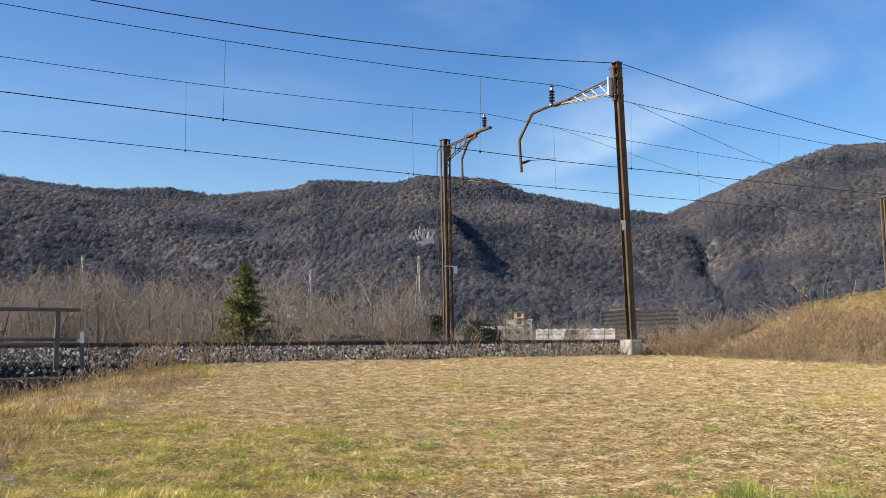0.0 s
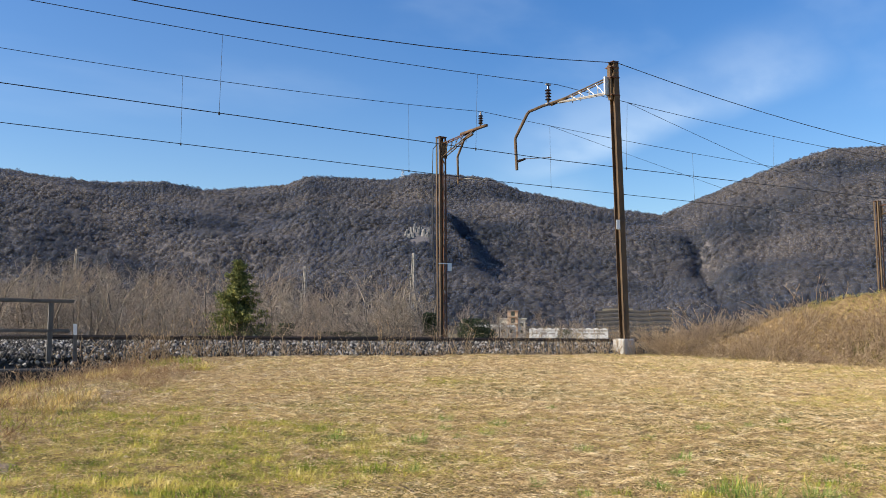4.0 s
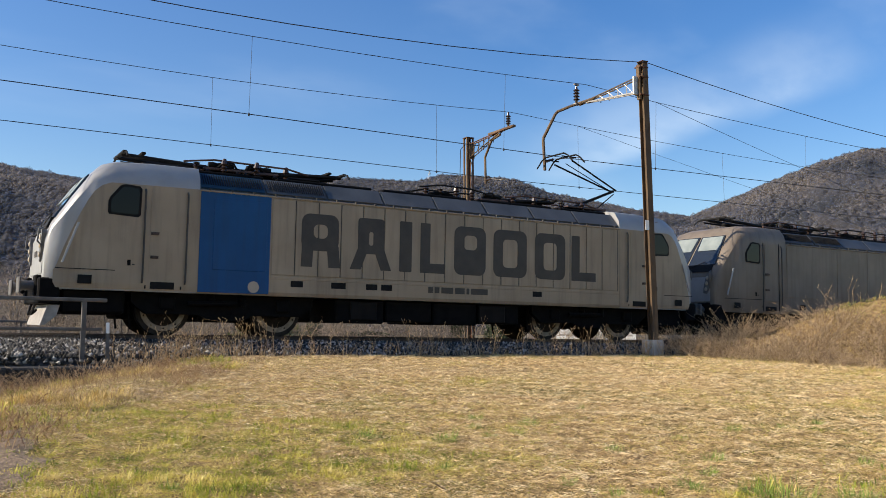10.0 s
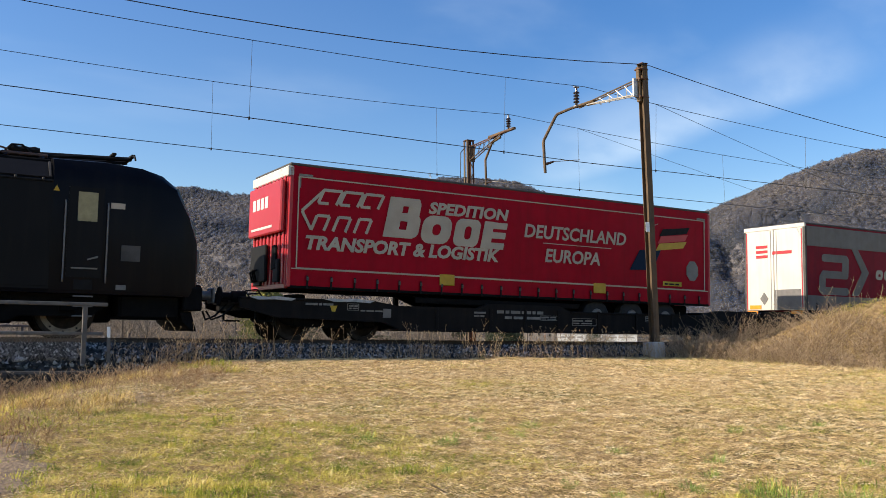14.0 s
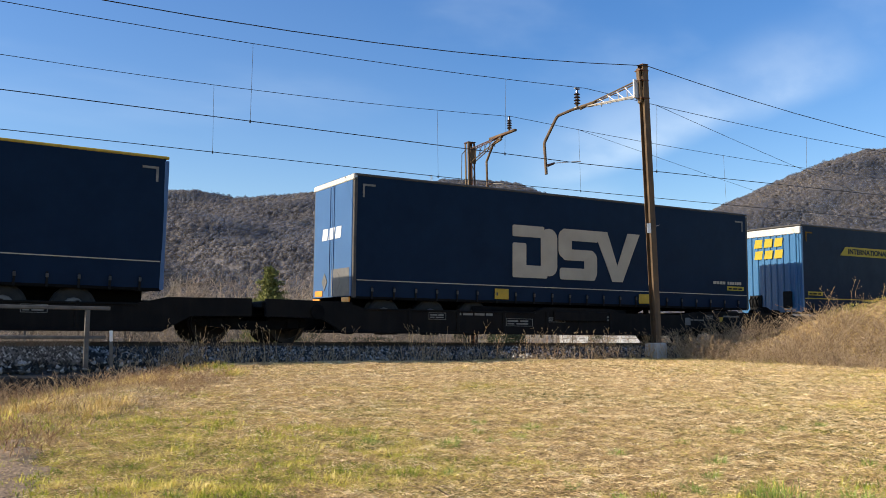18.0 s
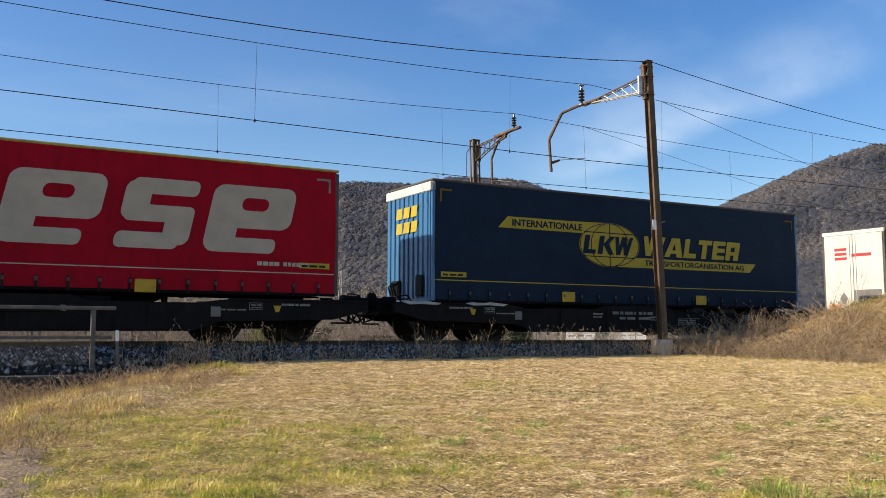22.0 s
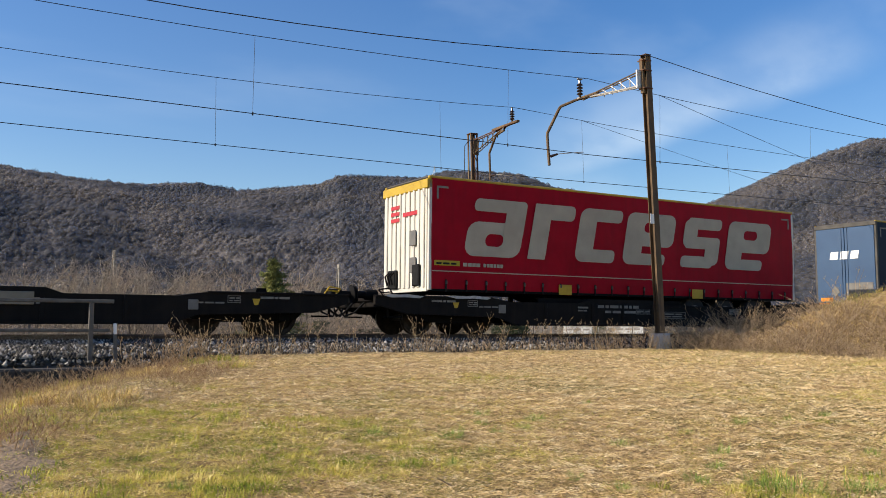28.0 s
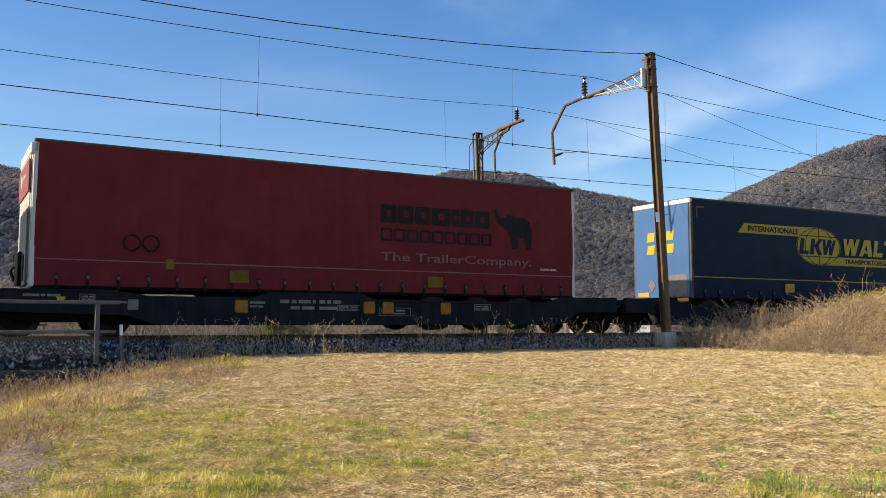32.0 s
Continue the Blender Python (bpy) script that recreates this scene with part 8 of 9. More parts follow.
# -- pylons --
def pylon(turn, r, top_el, w):
    x, y, z = spot(turn, r)
    if r > 430:
        z = float(hill_height(np.array([turn]), np.array([r]))[0])
    h = math.tan(radians(top_el)) * r - z
    root = thing("lattice_pylon", "grey steel lattice power pylon in front of the hills", "pylon", pose(x, y, z, 0, 0, 30), "power pylons")
    half = lambda t: 0.75 * w * (1 - t) ** 1.2 + 0.22
    for sx in (-1, 1):
        for sy in (-1, 1):
            part("leg", Build().tube([(sx * half(k / 6), sy * half(k / 6), h * k / 6) for k in range(7)], 0.13, 4, 0.09), M_ZINC, root)
    b = Build()
    for k in range(14):
        t0, t1 = k / 14, (k + 1) / 14
        for sx, sy, tx, ty in ((-1, -1, 1, -1), (1, -1, 1, 1), (1, 1, -1, 1), (-1, 1, -1, -1)):
            b.tube([(sx * half(t0), sy * half(t0), h * t0), (tx * half(t1), ty * half(t1), h * t1)], 0.06, 3)
    part("lattice", b, M_ZINC, root)
    for t in (0.70, 0.82, 0.94):
        arm = w * 1.15 * (1.25 - 0.5 * abs(t - 0.82) * 4)
        for s in (-1, 1):
            part("cross_arm", Build().tube([(0, 0, h * t + 0.4), (s * arm, 0, h * t), (0, 0, h * t - 0.7)], 0.13, 4), M_ZINC, root)


pylon(80.4, 260, 5.35, 1.9)
pylon(66.8, 330, 4.70, 2.2)
pylon(59.9, 300, 5.60, 2.1)
pylon(60.62, 1330, 11.0, 4.0)
for z in (0.0, 3.2, 6.4):
    pts = []
    for tp, rp, el in ((95, 300, 5.2), (80.4, 260, 4.6), (66.8, 330, 4.1), (59.9, 300, 4.9), (45, 420, 4.2)):
        px, py, _ = spot(tp, rp)
        pts.append(Vector((px, py, math.tan(radians(el)) * rp - z)))
    line = [p for a, c in zip(pts, pts[1:]) for p in sagging(a, c, 3.0, 10)[:-1]] + [pts[-1]]
    b = Build().tube(line, 0.03, 3)
    tagged(new("power_line", b.mesh("power_line", M_WIRE)), "thin power line between distant pylons", "wire", "power lines")

# -- buildings --
M_SHED = surf("white_corrugated_sheeting", (0.62, 0.62, 0.60), (0.74, 0.74, 0.72), 0.5, 0.5, 0, 0.2, 6)
M_SHEDG = surf("grey_concrete_cladding", (0.26, 0.25, 0.23), (0.36, 0.34, 0.32), 0.4, 0.8)
M_PLASTER = surf("ochre_plaster", (0.50, 0.30, 0.18), (0.60, 0.40, 0.26), 0.5, 0.85)
M_CREAM = surf("pale_cream_plaster", (0.58, 0.52, 0.42), (0.68, 0.62, 0.52), 0.5, 0.85)
M_TILE = surf("dull_roof_covering", (0.20, 0.14, 0.11), (0.30, 0.21, 0.16), 1.5, 0.85)


def on_bearing(turn, r, z=-2.4):
    x, y = r * math.cos(radians(turn)), r * math.sin(radians(turn))
    return pose(x, y, z, 0, 0, turn - 90)


def factory():
    """A long white hall seen end to end: local x to the right, y away."""
    r = 300
    root = thing("factory_hall", "long low white factory hall with ribbed roof bays", "building", on_bearing(50.0, r, -0.9))
    part("wall", Build().box(-13, 13, 0, 20, -2.0, 4.6, 0.05), M_SHED, root)
    for k in range(10):
        x = -13 + k * 2.6
        part("roof_bay", Build().prism([(x, 4.6), (x + 2.6, 4.6), (x + 2.6, 5.0), (x + 1.3, 5.45), (x, 5.0)], -0.3, 20.3), M_SHED, root)
    for k in range(9):
        x = -12 + k * 2.75
        w = part("window", Build().box(x, x + 2.0, -0.06, 0.0, 3.2, 3.8, 0.02), M_SHEDG, root)
        part("window_frame", Build().box(x - 0.08, x + 2.08, -0.03, 0.0, 3.12, 3.88, 0.02), M_SHED, w)
    part("base_course", Build().box(-13.1, 13.1, -0.1, 0.1, -2.0, 1.8, 0.03), M_SHEDG, root)


factory()


def villa():
    root = thing("apartment_house", "small ochre and cream apartment house with flat roofs and balconies", "building", on_bearing(53.45, 350, -1.0))
    part("wall", Build().box(-2.4, 1.6, 0, 8, -1, 12.6, 0.05), M_PLASTER, root, "ochre plaster tower")
    part("wall", Build().box(-5.5, 4.5, 0.5, 9, -1, 9.6, 0.05), M_CREAM, root, "cream plaster wing")
    part("roof", Build().box(-2.8, 2.0, -0.4, 8.4, 12.6, 12.95, 0.05), M_TILE, root)
    part("roof", Build().box(-6.0, 5.0, 0.1, 9.4, 9.6, 9.9, 0.05), M_CREAM, root)
    for f in range(3):
        for k in range(4):
            x = -4.9 + k * 2.5
            w = part("window", Build().box(x, x + 1.1, 0.38, 0.5, 1.2 + f * 2.8, 2.6 + f * 2.8, 0.02), M_GLASS, root)
            part("sill", Build().box(x - 0.1, x + 1.2, 0.3, 0.5, 1.08 + f * 2.8, 1.2 + f * 2.8, 0.02), M_CREAM, w)
    for f in range(4):
        part("balcony", Build().box(-2.2, 1.4, -0.9, 0.0, 2.2 + f * 2.8, 2.4 + f * 2.8, 0.02), M_CREAM, root)
        part("balcony_door", Build().box(-1.2, 0.4, -0.05, 0.02, 2.4 + f * 2.8, 4.4 + f * 2.8, 0.02), M_GLASS, root)


villa()


def small_building(name, label, turn, r, w, h, mat, roof):
    root = thing(name, label, "building", on_bearing(turn, r))
    part("wall", Build().box(-w / 2, w / 2, 0, 7, -0.5, h, 0.05), mat, root)
    part("roof", Build().prism([(-w / 2 - 0.3, h), (w / 2 + 0.3, h), (w / 2 - 0.6, h + 0.9), (-w / 2 + 0.6, h + 0.9)], -0.3, 7.3), roof, root)
    for k in range(max(2, int(w / 3))):
        x = -w / 2 + 0.9 + k * 3
        q = part("window", Build().box(x, x + 1.2, -0.06, 0.0, h - 1.9, h - 0.7, 0.02), M_GLASS, root)
        part("sill", Build().box(x - 0.1, x + 1.3, -0.14, 0.0, h - 2.0, h - 1.9, 0.02), M_CREAM, q)


small_building("warehouse", "grey flat warehouse beyond the railway", 54.7, 310, 15, 7.2, M_SHEDG, M_SHED)
small_building("farm_shed", "small pale farm shed under the hill", 55.9, 330, 5, 7.4, M_CREAM, M_TILE)
small_building("farm_shed", "small grey farm shed beside the vineyard", 43.6, 360, 7, 4.0, M_CREAM, M_TILE)

# -- vineyards and meadows at the foot of the hills --
M_VINE = surf("bare_vineyard_rows", (0.045, 0.040, 0.034), (0.08, 0.071, 0.06), 0.4, 0.95, 0, 0.5, 3)
M_PASTURE = surf("dull_winter_pasture", (0.11, 0.088, 0.045), (0.17, 0.135, 0.07), 0.05, 0.95, 0, 0.5, 1.0)


def slope_patch(name, label, t0, t1, r0, r1, rise, mat, rows=0, foot=-2.4):
    """A sheet that climbs from the valley floor; with rows it carries low hedges."""
    n, m = 24, 12
    vs, fs = [], []
    def at(i, k):
        t, r = t0 + (t1 - t0) * i / n, r0 + (r1 - r0) * k / m
        edge = 1 + 0.02 * math.sin(i * 0.5)
        return r * math.cos(radians(t)), r * math.sin(radians(t)), foot + rise * (k / m) ** 1.2 * edge
    for i in range(n + 1):
        for k in range(m + 1):
            vs.append(at(i, k))
    for i in range(n):
        for k in range(m):
            a = i * (m + 1) + k
            fs.append((a, a + m + 1, a + m + 2, a + 1))
    rim = [i * (m + 1) for i in range(n + 1)] + [n * (m + 1) + k for k in range(1, m + 1)] + [i * (m + 1) + m for i in range(n - 1, -1, -1)] + [k for k in range(m - 1, 0, -1)]
    low = len(vs)
    vs += [(vs[q][0], vs[q][1], -2.7) for q in rim]
    fs += [(rim[q], rim[(q + 1) % len(rim)], low + (q + 1) % len(rim), low + q) for q in range(len(rim))]
    tagged(new(name, fast_mesh(name, vs, fs, mat)), label, "field", kind="structure")
    if rows:
        b = Build()
        for q in range(rows):
            k = m * (q + 0.5) / rows
            line = [Vector(at(i, k)) + Vector((0, 0, 0.8)) for i in range(0, n + 1, 3)]
            b.tube(line, 0.55, 4)
        tagged(new("vine_rows", b.mesh("vine_rows", M_VINE)), "rows of bare vines across the slope", "vines", kind="stuff")


slope_patch("vineyard_slope", "dark terraced vineyard slope in winter", 43.6, 48.3, 330, 432, 17.0, M_VINE, 9)
slope_patch("pasture_slope", "dull yellow winter pasture above the vineyard", 46.0, 47.9, 433, 470, 3.0, M_PASTURE, 0, 14.0)
slope_patch("vineyard_slope", "dark terraced vineyard slope in winter", 50.5, 57.5, 380, 470, 10.0, M_VINE, 7)
slope_patch("pasture_slope", "dull yellow winter pasture among the trees", 57.0, 64.5, 180, 330, 5.0, M_PASTURE)


# -- the crag --
def crag():
    rng = np.random.default_rng(8)
    mat = surf("pale_limestone_crag", (0.05, 0.05, 0.05), (0.26, 0.25, 0.235), 0.18, 0.9, 0, 1.0, 0.5, 0.5)
    root = thing("rock_crag", "pale grey limestone crag among the hillside woods", "rock")
    for k in range(13):
        turn = 58.95 + 0.125 * k + rng.normal(0, 0.05)
        el = 6.35 + rng.uniform(0, 0.95) * max(0.15, 1 - abs(turn - 59.5) * 0.9)
        r = 900.0
        for rr in np.arange(600, 1300, 8.0):
            if hill_height(np.array([turn]), np.array([rr]))[0] > math.tan(radians(el)) * rr:
                r = rr
                break
        x, y = r * math.cos(radians(turn)), r * math.sin(radians(turn))
        z = math.tan(radians(el)) * r
        w, h = rng.uniform(2.5, 5.5), rng.uniform(7, 17)
        b = Build()
        vs, fs = [], []
        for ring in range(5):
            q = 1.0 - 0.18 * ring
            for j in range(7):
                a = math.tau * j / 7
                vs.append((x + math.cos(a) * w * q * rng.uniform(0.7, 1.3), y + math.sin(a) * w * q * rng.uniform(0.7, 1.3), z - h * 0.5 + h * ring / 4 + rng.normal(0, 0.6)))
        for ring in range(4):
            for j in range(7):
                a, c = ring * 7 + j, ring * 7 + (j + 1) % 7
                fs.append((a, c, c + 7, a + 7))
        fs.append(tuple(range(28, 35)))
        b.add(vs, fs)
        part("rock_face", b, mat, root)


crag()


# ---- grass, straw and weeds ----
M_STRAW = leafy("dry_straw", [(0.24, 0.15, 0.082), (0.50, 0.345, 0.168), (0.72, 0.525, 0.27), (0.88, 0.69, 0.40), (0.96, 0.83, 0.57)], 0.75, 0.1, 6.5)
M_DRYG = leafy("dry_yellow_grass", [(0.42, 0.285, 0.095), (0.70, 0.51, 0.18), (0.85, 0.64, 0.28), (0.32, 0.265, 0.07)], 0.75, 0.25)
M_GRASS = leafy("green_winter_grass", [(0.065, 0.11, 0.014), (0.22, 0.27, 0.03), (0.44, 0.44, 0.06), (0.74, 0.61, 0.15), (0.92, 0.77, 0.32)], 0.7, 0.3, 3.6)
M_TUSSOCK = leafy("fresh_green_blades", [(0.13, 0.22, 0.04), (0.24, 0.34, 0.06), (0.38, 0.45, 0.12)], 0.6, 0.3)
M_WEED = leafy("dead_brown_weeds", [(0.17, 0.112, 0.07), (0.37, 0.26, 0.16), (0.60, 0.45, 0.28), (0.25, 0.175, 0.11)], 0.9, 0.1)
M_BANKW = leafy("sunlit_brown_weeds", [(0.20, 0.108, 0.06), (0.42, 0.26, 0.14), (0.66, 0.47, 0.25), (0.30, 0.18, 0.095)], 0.9, 0.15)
M_STALK = leafy("pale_dry_stalks", [(0.26, 0.175, 0.095), (0.44, 0.31, 0.175), (0.60, 0.455, 0.275)], 0.85, 0.15)


def blades(name, x, y, z, length, width, pitch, turn, bend, material, label, category="grass"):
    """Grass blades: a bent strip of a quad and a tip for each."""
    n = len(x)
    d = np.stack([np.cos(turn) * np.cos(pitch), np.sin(turn) * np.cos(pitch), np.sin(pitch)], -1)
    s = np.stack([-np.sin(turn), np.cos(turn), 0 * turn], -1) * (width / 2)[:, None]
    p0 = np.stack([x, y, z], -1)
    p1 = p0 + d * (length * 0.55)[:, None]
    d2 = d.copy()
    d2[:, 2] -= bend
    p2 = p1 + d2 * (length * 0.45)[:, None]
    v = np.stack([p0 - s, p0 + s, p1 + s * 0.8, p1 - s * 0.8, p2], 1)
    o = (np.arange(n) * 5)[:, None]
    f = np.concatenate([np.array([[0, 1, 2]]) + o, np.array([[0, 2, 3]]) + o, np.array([[3, 2, 4]]) + o])
    me = fast_mesh(name, v.reshape(-1, 3), f, material)
    return tagged(new(name, me), label, category, kind="stuff")


def in_view(rng, n, r0, r1, power):
    """Points over the wedge of field that the camera sees, denser near it."""
    turn = np.radians(rng.uniform(29.5, 88, n))
    r = r0 + (r1 - r0) * rng.uniform(0, 1, n) ** power
    return r * np.cos(turn), r * np.sin(turn), r


def greenness(x, y):
    """0 for bare straw up to 1 for green turf: green towards the near left corner, thin patches elsewhere."""
    g = 0.315 + 0.75 * fnoise(x * 0.5, y * 0.5, 71) + 0.55 * fnoise(x * 2.4, y * 2.4, 75)
    corner = smooth01((bank_side(x, y) + 5.0) / 3.6) * smooth01((11.0 - y) / 3.5)
    return g + 0.42 * corner + 0.16 * smooth01((5.4 - y) / 1.4)


def bare(x, y):
    """Near 1 where the pale soil of the bank's edge lies open."""
    k = smooth01((y - 6.8) / 2.0)
    off = np.abs(bank_side(x, y) - (-0.62 + 0.50 * k))
    return smooth01((0.52 - 0.40 * k - off + 0.5 * fnoise(x * 1.6, y * 1.6, 67)) / 0.22) * smooth01((12.5 - y) / 2.0)


def soil_strip():
    xs, ys = np.arange(-1.6, 3.4, 0.06), np.arange(4.6, 12.6, 0.06)
    X, Y = np.meshgrid(xs, ys, indexing="ij")
    Z = land(X, Y) + 0.028 * bare(X, Y) - 0.006 + 0.03 * fnoise(X * 4.5, Y * 4.5, 63) * bare(X, Y)
    n = len(ys)
    i, j = np.meshgrid(np.arange(len(xs) - 1), np.arange(n - 1), indexing="ij")
    keep = (bare(X, Y)[:-1, :-1] > 0.08).ravel()
    a = (i * n + j).ravel()[keep]
    me = fast_mesh("soil_strip", np.stack([X, Y, Z], -1).reshape(-1, 3), np.stack([a, a + n, a + n + 1, a + 1], -1), surf("pale_bare_soil", (0.13, 0.083, 0.046), (0.35, 0.245, 0.145), 5.0, 0.95, 0, 1.0, 30, 0.6))
    tagged(new("soil_strip", me), "pale bare soil along the edge of the bank", "soil", kind="structure")


soil_strip()


def slivers(name, x, y, z, length, width, pitch, turn, material, label):
    """Lying straws: one slender triangle each."""
    d = np.stack([np.cos(turn) * np.cos(pitch), np.sin(turn) * np.cos(pitch), np.sin(pitch)], -1) * length[:, None]
    roll = np.sin(turn * 37) * 1.25
    s = np.stack([-np.sin(turn) * np.cos(roll), np.cos(turn) * np.cos(roll), np.sin(roll)], -1) * (width / 2)[:, None]
    p = np.stack([x, y, z], -1)
    v = np.stack([p - s, p + s, p + d], 1).reshape(-1, 3)
    tagged(new(name, fast_mesh(name, v, np.arange(len(v)).reshape(-1, 3), material)), label, "grass", kind="stuff")


def build_field_cover():
    rng = np.random.default_rng(31)
    x, y, r = in_view(rng, 980000, 4.2, 27.0, 1.3)
    ok = (y < 18.1) & (mound_in(x, y) < 1.0) & (bank_side(x, y) < 1.5) & (rng.uniform(0, 1, len(x)) > 0.82 * bare(x, y))
    x, y, r = x[ok], y[ok], r[ok]
    g = greenness(x, y) + rng.normal(0, 0.19, len(x))
    mat = np.clip(fnoise(x * 5, y * 5, 87) + 0.4 * fnoise(x * 13, y * 13, 89), -0.05, 1)
    z = land(x, y) + 0.07 * np.clip(mat, 0, 1)
    far = 0.5 + r / 19
    kind = np.where(g > 0.70, 2, np.where(g > 0.57, 1, 0))
    keep = rng.uniform(0, 1, len(x)) < 0.62 + 1.6 * mat
    q = (kind == 0) & keep
    n = int(q.sum())
    long = rng.uniform(0, 1, n) < 0.028
    L = np.where(long, rng.uniform(0.08, 0.17, n), rng.uniform(0.018, 0.06, n)) * far[q]
    slivers("straw_litter", x[q], y[q], z[q] + rng.uniform(0.001, 0.02, n), L, rng.uniform(0.0025, 0.0055, n) * far[q], np.where(long, rng.uniform(0, 0.5, n), rng.normal(0.06, 0.2, n)), rng.uniform(0, math.tau, n), M_STRAW, "matted pale straw and dead grass lying on the meadow")
    q = (kind == 1) & (rng.uniform(0, 1, len(x)) < 0.85)
    n = int(q.sum())
    slivers("dry_grass", x[q], y[q], z[q], rng.uniform(0.03, 0.09, n) * far[q], rng.uniform(0.003, 0.006, n) * far[q], rng.uniform(0.0, 0.8, n), rng.uniform(0, math.tau, n), M_DRYG, "short dry yellow grass on the meadow")
    q = (kind == 2) & (rng.uniform(0, 1, len(x)) < 0.30 + 2.2 * (fnoise(x * 6, y * 6, 147) + 0.12))
    n = int(q.sum())
    slivers("green_grass", x[q], y[q], z[q], rng.uniform(0.025, 0.08, n) * far[q], rng.uniform(0.003, 0.006, n) * far[q], rng.uniform(0.0, 1.2, n), rng.uniform(0, math.tau, n), M_GRASS, "short green and yellow winter grass on the meadow")


build_field_cover()


def tufts():
    """Single taller tussocks on the meadow."""
    rng = np.random.default_rng(17)
    spots = [(5.0, 4.11, 1.7), (5.47, 3.9, 1.1), (4.88, 4.24, 1.0), (4.04, 6.97, 1.0), (4.62, 4.57, 0.7), (5.4, 7.58, 0.8), (5.69, 5.36, 0.8), (5.09, 8.12, 0.6), (3.47, 7.36, 0.8), (5.2, 6.02, 0.6), (7.3, 6.6, 0.6)]
    for k in range(16):
        t, r = math.radians(rng.uniform(33, 85)), rng.uniform(5.0, 11.0)
        spots.append((r * math.cos(t), r * math.sin(t), rng.uniform(0.25, 0.55)))
    for x, y, s in spots:
        n = int(110 * s + 30)
        a, rad = rng.uniform(0, math.tau, n), 0.13 * s * np.sqrt(rng.uniform(0, 1, n))
        px, py = x + np.cos(a) * rad, y + np.sin(a) * rad
        o = blades("grass_tussock", px, py, land(px, py) - 0.01, rng.uniform(0.05, 0.19, n) * (0.5 + 0.5 * s), rng.uniform(0.003, 0.0055, n), rng.uniform(0.3, 1.4, n), a + rng.normal(0, 0.5, n), rng.uniform(0.1, 0.8, n), M_TUSSOCK, "tussock of fresh green grass blades on the meadow")
        tagged(o, "tussock of fresh green grass blades on the meadow", "grass", "grass tussocks", "stuff")


tufts()


def stalk_field(name, label, x, y, hmin, hmax, rng, mat, shoots=5, lean=0.25, rad=0.0035, heads=0.5, clump=0.0):
    """Dead stalks with side shoots and ragged seed heads."""
    st = Sticks()
    z = land(x, y)
    tall = np.clip(1 + clump * fnoise(x * 0.9, y * 0.9, 101), 0.3, 1.9)
    for i in range(len(x)):
        h = rng.uniform(hmin, hmax) * tall[i]
        p = np.array([x[i], y[i], z[i] - 0.03])
        d = np.array([rng.normal(0, lean), rng.normal(0, lean), 1.0])
        mid = p + d * h * 0.55
        d = d + np.array([rng.normal(0, 0.25), rng.normal(0, 0.25), -0.1])
        tip = mid + d * h * 0.45
        st.add(p, mid, rad, rad * 0.8)
        st.add(mid, tip, rad * 0.8, rad * 0.4)
        for k in range(rng.integers(1, shoots + 1)):
            t = rng.uniform(0.25, 1.0)
            q = p + (mid - p) * t * 1.6 if t < 0.6 else mid + (tip - mid) * (t - 0.6) / 0.4
            e = q + np.array([rng.normal(0, 0.5), rng.normal(0, 0.5), rng.uniform(0.1, 0.9)]) * h * rng.uniform(0.10, 0.28)
            st.add(q, e, rad * 0.55, rad * 0.35)
            if rng.uniform() < heads:
                st.add(e, e + rng.normal(0, 1, 3) * 0.015 + np.array([0, 0, 0.025]), rad * 1.7, rad * 0.7)
        if rng.uniform() < heads:
            st.add(tip, tip + d * 0.04 + rng.normal(0, 1, 3) * 0.008, rad * 2.2, rad * 0.5)
    tagged(new(name, st.mesh(name, mat)), label, "weeds", kind="stuff")


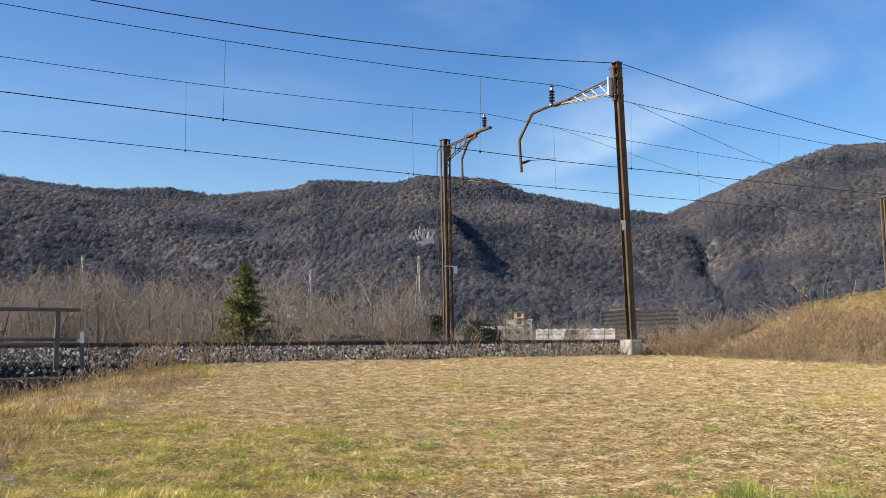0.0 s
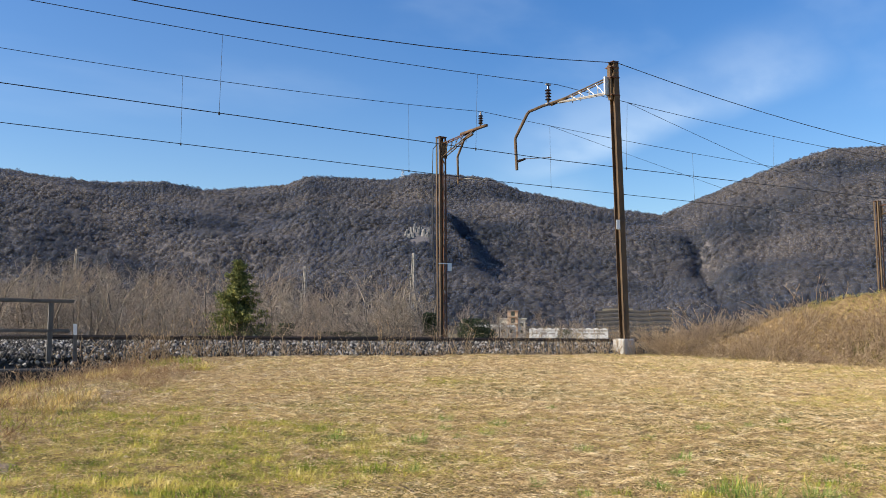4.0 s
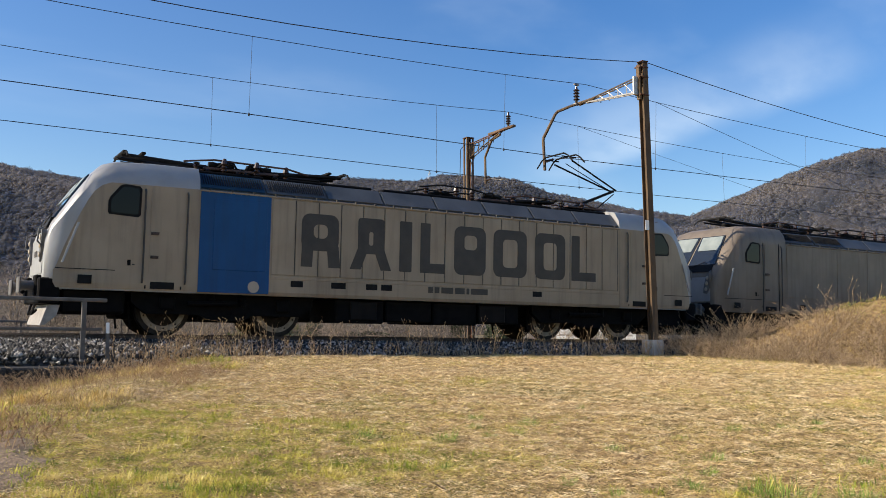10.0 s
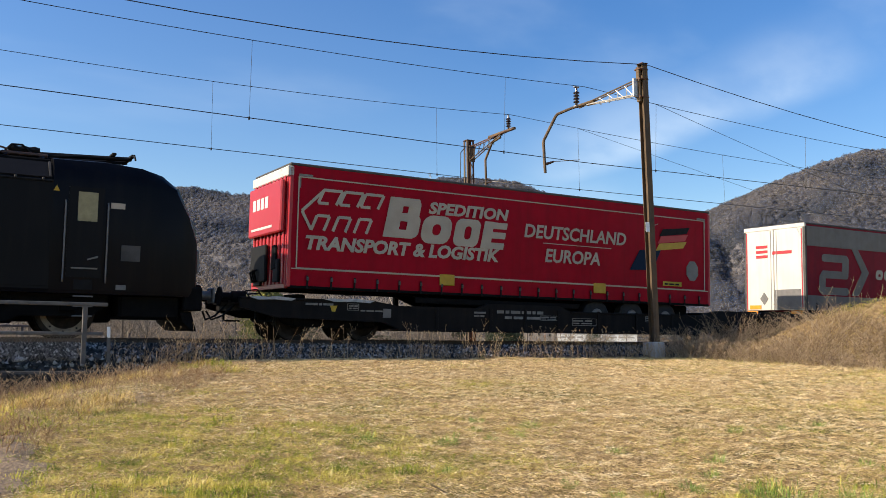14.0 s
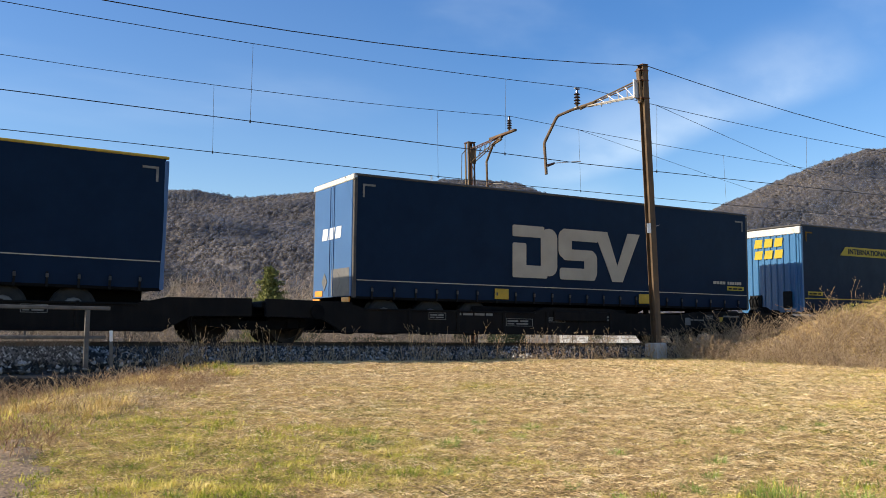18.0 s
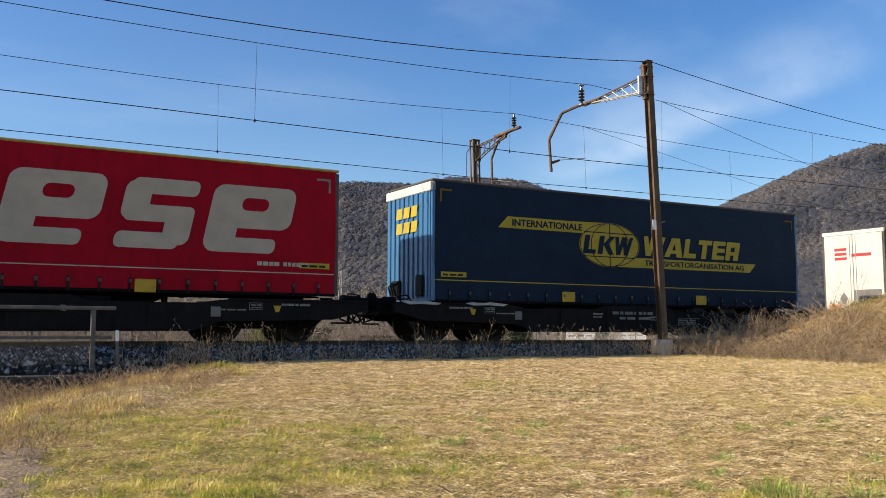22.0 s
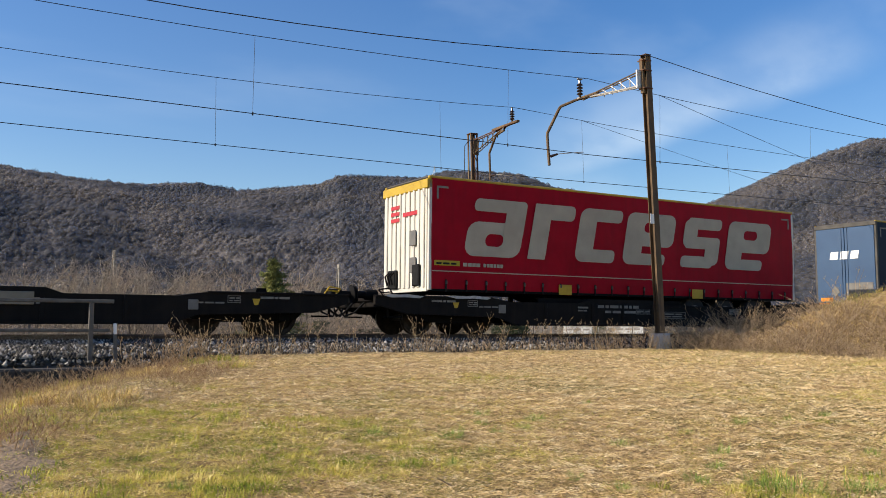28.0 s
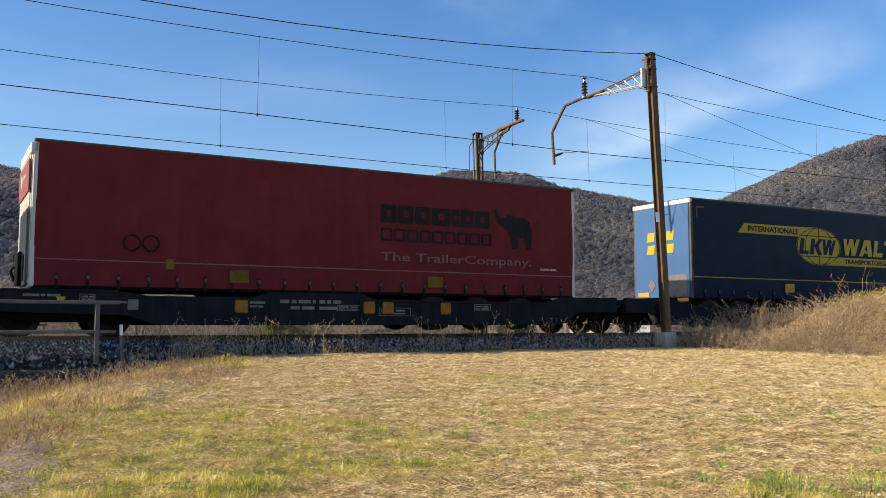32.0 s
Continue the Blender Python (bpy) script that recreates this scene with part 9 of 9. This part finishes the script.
def build_weeds():
    rng = np.random.default_rng(23)
    # along the foot of the ballast
    n = 620
    x, y = rng.uniform(2.5, 19, n), rng.normal(17.75, 0.22, n)
    stalk_field("dry_weeds", "sparse dry weeds along the foot of the ballast", x, y, 0.10, 0.40, rng, M_STALK, 5)
    n = 90
    x, y = rng.uniform(3.5, 18, n), rng.normal(17.6, 0.25, n)
    stalk_field("tall_dry_stalks", "taller pale dry stalks before the ballast", x, y, 0.40, 0.80, rng, M_STALK, 7, 0.2, 0.0045, 0.8)
    # clumps of taller stalks on the edge of the field
    x = np.concatenate([rng.normal(a, w, k) for a, w, k in ((3.3, 0.4, 20), (4.3, 0.35, 55), (5.3, 0.4, 24), (7.0, 0.9, 14), (9.6, 0.22, 16), (11.1, 0.14, 10), (13.1, 0.2, 14), (14.6, 0.35, 22), (16.0, 0.5, 14), (18.2, 0.4, 22))])
    y = rng.normal(17.5, 0.16, len(x))
    stalk_field("tall_dry_weeds", "clumps of tall pale dry weeds on the field edge", x, y, 0.35, 0.88, rng, M_STALK, 9, 0.22, 0.0045, 0.8)
    # brown scrub on the near foot of the mound
    m = 14000
    x, y = rng.uniform(16.5, 34, m), rng.uniform(9, 18.6, m)
    k = mound_in(x, y)
    ok = (k > -1.2 + 0.8 * rng.uniform(0, 1, m)) & (k < 2.5 + 2.5 * fnoise(x, y, 91))
    x, y = x[ok], y[ok]
    stalk_field("bramble_scrub", "dense dead brown scrub on the earth mound", x, y, 0.14, 0.62, rng, M_WEED, 6, 0.7, 0.0055, 0.5, 3.2)
    n = 55
    x, y = rng.uniform(17.0, 25, n), rng.uniform(14, 18.4, n)
    ok = (mound_in(x, y) > -0.6) & (mound_in(x, y) < 3.5)
    stalk_field("tall_scrub_stalks", "tall dead stalks standing out of the scrub", x[ok], y[ok], 0.6, 1.05, rng, M_STALK, 8, 0.25, 0.006, 0.8)
    # a thicket of brambles, higher towards the mound
    m = 4200
    x, y = rng.uniform(17.6, 25.5, m), rng.uniform(13.2, 18.5, m)
    k = mound_in(x, y)
    ok = (k > -0.3) & (k < 2.3 + 1.6 * fnoise(x * 0.7, y * 0.7, 92)) & (fnoise(x * 0.8, y * 0.8, 94) > -0.03)
    stalk_field("bramble_thicket", "thicket of dead brown brambles at the foot of the mound", x[ok], y[ok], 0.22, 0.55, rng, M_WEED, 8, 0.75, 0.0065, 0.7, 1.8)
    # scrub on the bank towards the culvert
    m = 16000
    x, y = rng.uniform(-3.5, 6.0, m), rng.uniform(7.5, 17.6, m)
    k = bank_side(x, y)
    ok = (k > -0.4 + 1.2 * fnoise(x * 0.8, y * 0.8, 95)) & (k < 5) & ~((y > 16.6) & (x < 3.1)) & (fnoise(x * 0.9, y * 0.9, 97) > -0.02)
    x, y = x[ok], y[ok]
    stalk_field("bank_scrub", "dead reddish-brown weeds on the bank below the railing", x, y, 0.04, 0.22, rng, M_BANKW, 9, 0.8, 0.0028, 0.25, 2.4)
    n = 700
    x, y = rng.uniform(-3.4, 3.6, n), rng.uniform(15.3, 16.66, n)
    stalk_field("culvert_weeds", "dark dead weeds hanging before the culvert wall", x, y, 0.12, 0.34, rng, M_WEED, 9, 0.6, 0.0035, 0.4, 1.5)
    # tussocks of long yellow grass between the weeds
    for t in range(150):
        bx, by = rng.uniform(-3.2, 5.0), rng.uniform(7.0, 16.6)
        if not -0.7 < bank_side(bx, by) < 4.2 or fnoise(np.array([bx * 0.9]), np.array([by * 0.9]), 97)[0] > 0.06:
            continue
        n = 170
        a, rad = rng.uniform(0, math.tau, n), 0.22 * np.sqrt(rng.uniform(0, 1, n))
        px, py = bx + np.cos(a) * rad, by + np.sin(a) * rad
        o = blades("bank_tussock", px, py, land(px, py) - 0.01, rng.uniform(0.10, 0.32, n), rng.uniform(0.004, 0.008, n), rng.uniform(0.35, 1.3, n), a + rng.normal(0, 0.6, n), rng.uniform(0.5, 1.4, n), M_DRYG if rng.uniform() < 0.86 else M_GRASS, "tussock of long yellowed grass on the bank")
        tagged(o, "tussock of long yellowed grass on the bank", "grass", "bank tussocks", "stuff")
    n = 46000
    x, y = rng.uniform(-3.5, 6, n), rng.uniform(6, 16.9, n)
    ok = (bank_side(x, y) > -0.6) & (bank_side(x, y) < 4.5) & (rng.uniform(0, 1, n) > 0.85 * bare(x, y))
    x, y = x[ok], y[ok]
    n = len(x)
    blades("bank_grass", x, y, land(x, y), rng.uniform(0.05, 0.16, n), rng.uniform(0.004, 0.008, n), rng.uniform(0.1, 1.1, n), rng.uniform(0, math.tau, n), rng.uniform(0.2, 0.9, n), M_WEED, "short brown dead grass on the bank")
    # uneven turf towards the near corner
    n = 90000
    x, y, r = in_view(rng, n, 4.2, 12.0, 1.2)
    lump = fnoise(x * 3.2, y * 3.2, 141) + 0.5 * fnoise(x * 8, y * 8, 143)
    ok = (greenness(x, y) > 0.55) & (lump > 0.05) & (bank_side(x, y) < 0.4)
    x, y, lump = x[ok], y[ok], lump[ok]
    n = len(x)
    blades("turf", x, y, land(x, y), rng.uniform(0.035, 0.11, n) * (0.8 + 1.6 * lump), rng.uniform(0.0035, 0.0075, n), rng.uniform(0.3, 1.3, n), rng.uniform(0, math.tau, n), rng.uniform(0.3, 1.2, n), M_GRASS, "uneven green and yellow turf on the meadow")
    # grass over the mound
    n = 90000
    x, y = rng.uniform(17, 40, n), rng.uniform(6, 18.8, n)
    ok = mound_in(x, y) > -0.3
    x, y = x[ok], y[ok]
    n = len(x)
    blades("mound_grass", x, y, land(x, y), rng.uniform(0.06, 0.22, n), rng.uniform(0.005, 0.010, n), rng.uniform(0.0, 0.9, n), rng.uniform(0, math.tau, n), rng.uniform(0.2, 0.8, n), M_DRYG, "dry yellow grass over the earth mound")
    q = rng.uniform(0, 1, n) < np.clip(3.0 * fnoise(x * 0.5, y * 0.5, 151) + 0.35, 0, 0.8) * (mound_in(x, y) > 2.5)
    n = int(q.sum())
    blades("mound_turf", x[q] + 0.03, y[q], land(x[q] + 0.03, y[q]), rng.uniform(0.06, 0.18, n), rng.uniform(0.006, 0.010, n), rng.uniform(0.2, 1.2, n), rng.uniform(0, math.tau, n), rng.uniform(0.2, 0.8, n), M_GRASS, "greenish grass on the top of the earth mound")
    # tiny twigs and a dead branch on the meadow
    st = Sticks()
    for bx, by, s in ((3.03, 5.21, 1.0), (9.1, 7.0, 0.8), (10.2, 9.3, 0.7), (2.2, 8.9, 0.8)):
        p = np.array([bx, by, float(land(bx, by))])
        for k in range(7):
            q = p + np.array([rng.normal(0, 0.10), rng.normal(0, 0.10), rng.uniform(0.02, 0.16)]) * s
            st.add(p, q, 0.004, 0.002)
            st.add(q, q + rng.normal(0, 0.05, 3) * s, 0.002, 0.001)
    tagged(new("fallen_twigs", st.mesh("fallen_twigs", M_WEED)), "dark dead twigs lying on the meadow", "twigs", kind="stuff")


build_weeds()


# ---- what moves ----
def motions():
    for root, u, lift, pitch, mid in MOVERS:
        walk(root, [(0.5 * k, rolling(u, lift, pitch, mid, 0.5 * k)) for k in range(65)])
    for w, u, x, r in WHEELS:
        t0, t1 = when(u + x - 38.0), when(u + x + 4.0)
        f0, f1 = max(0, int(t0 * 30)), min(960, int(t1 * 30) + 1)
        if f1 <= f0:
            continue
        start = ran(f0 / 30.0)
        rows = []
        if f0 > 0:
            rows.append((0.0, pose(x, 0, r)))
        for f in range(f0, f1 + 1):
            rows.append((f / 30.0, pose(x, 0, r, 0, -math.degrees((ran(f / 30.0) - start) / r), 0)))
        if f1 < 960:
            rows.append((32.0, rows[-1][1]))
        walk(w, rows)


motions()
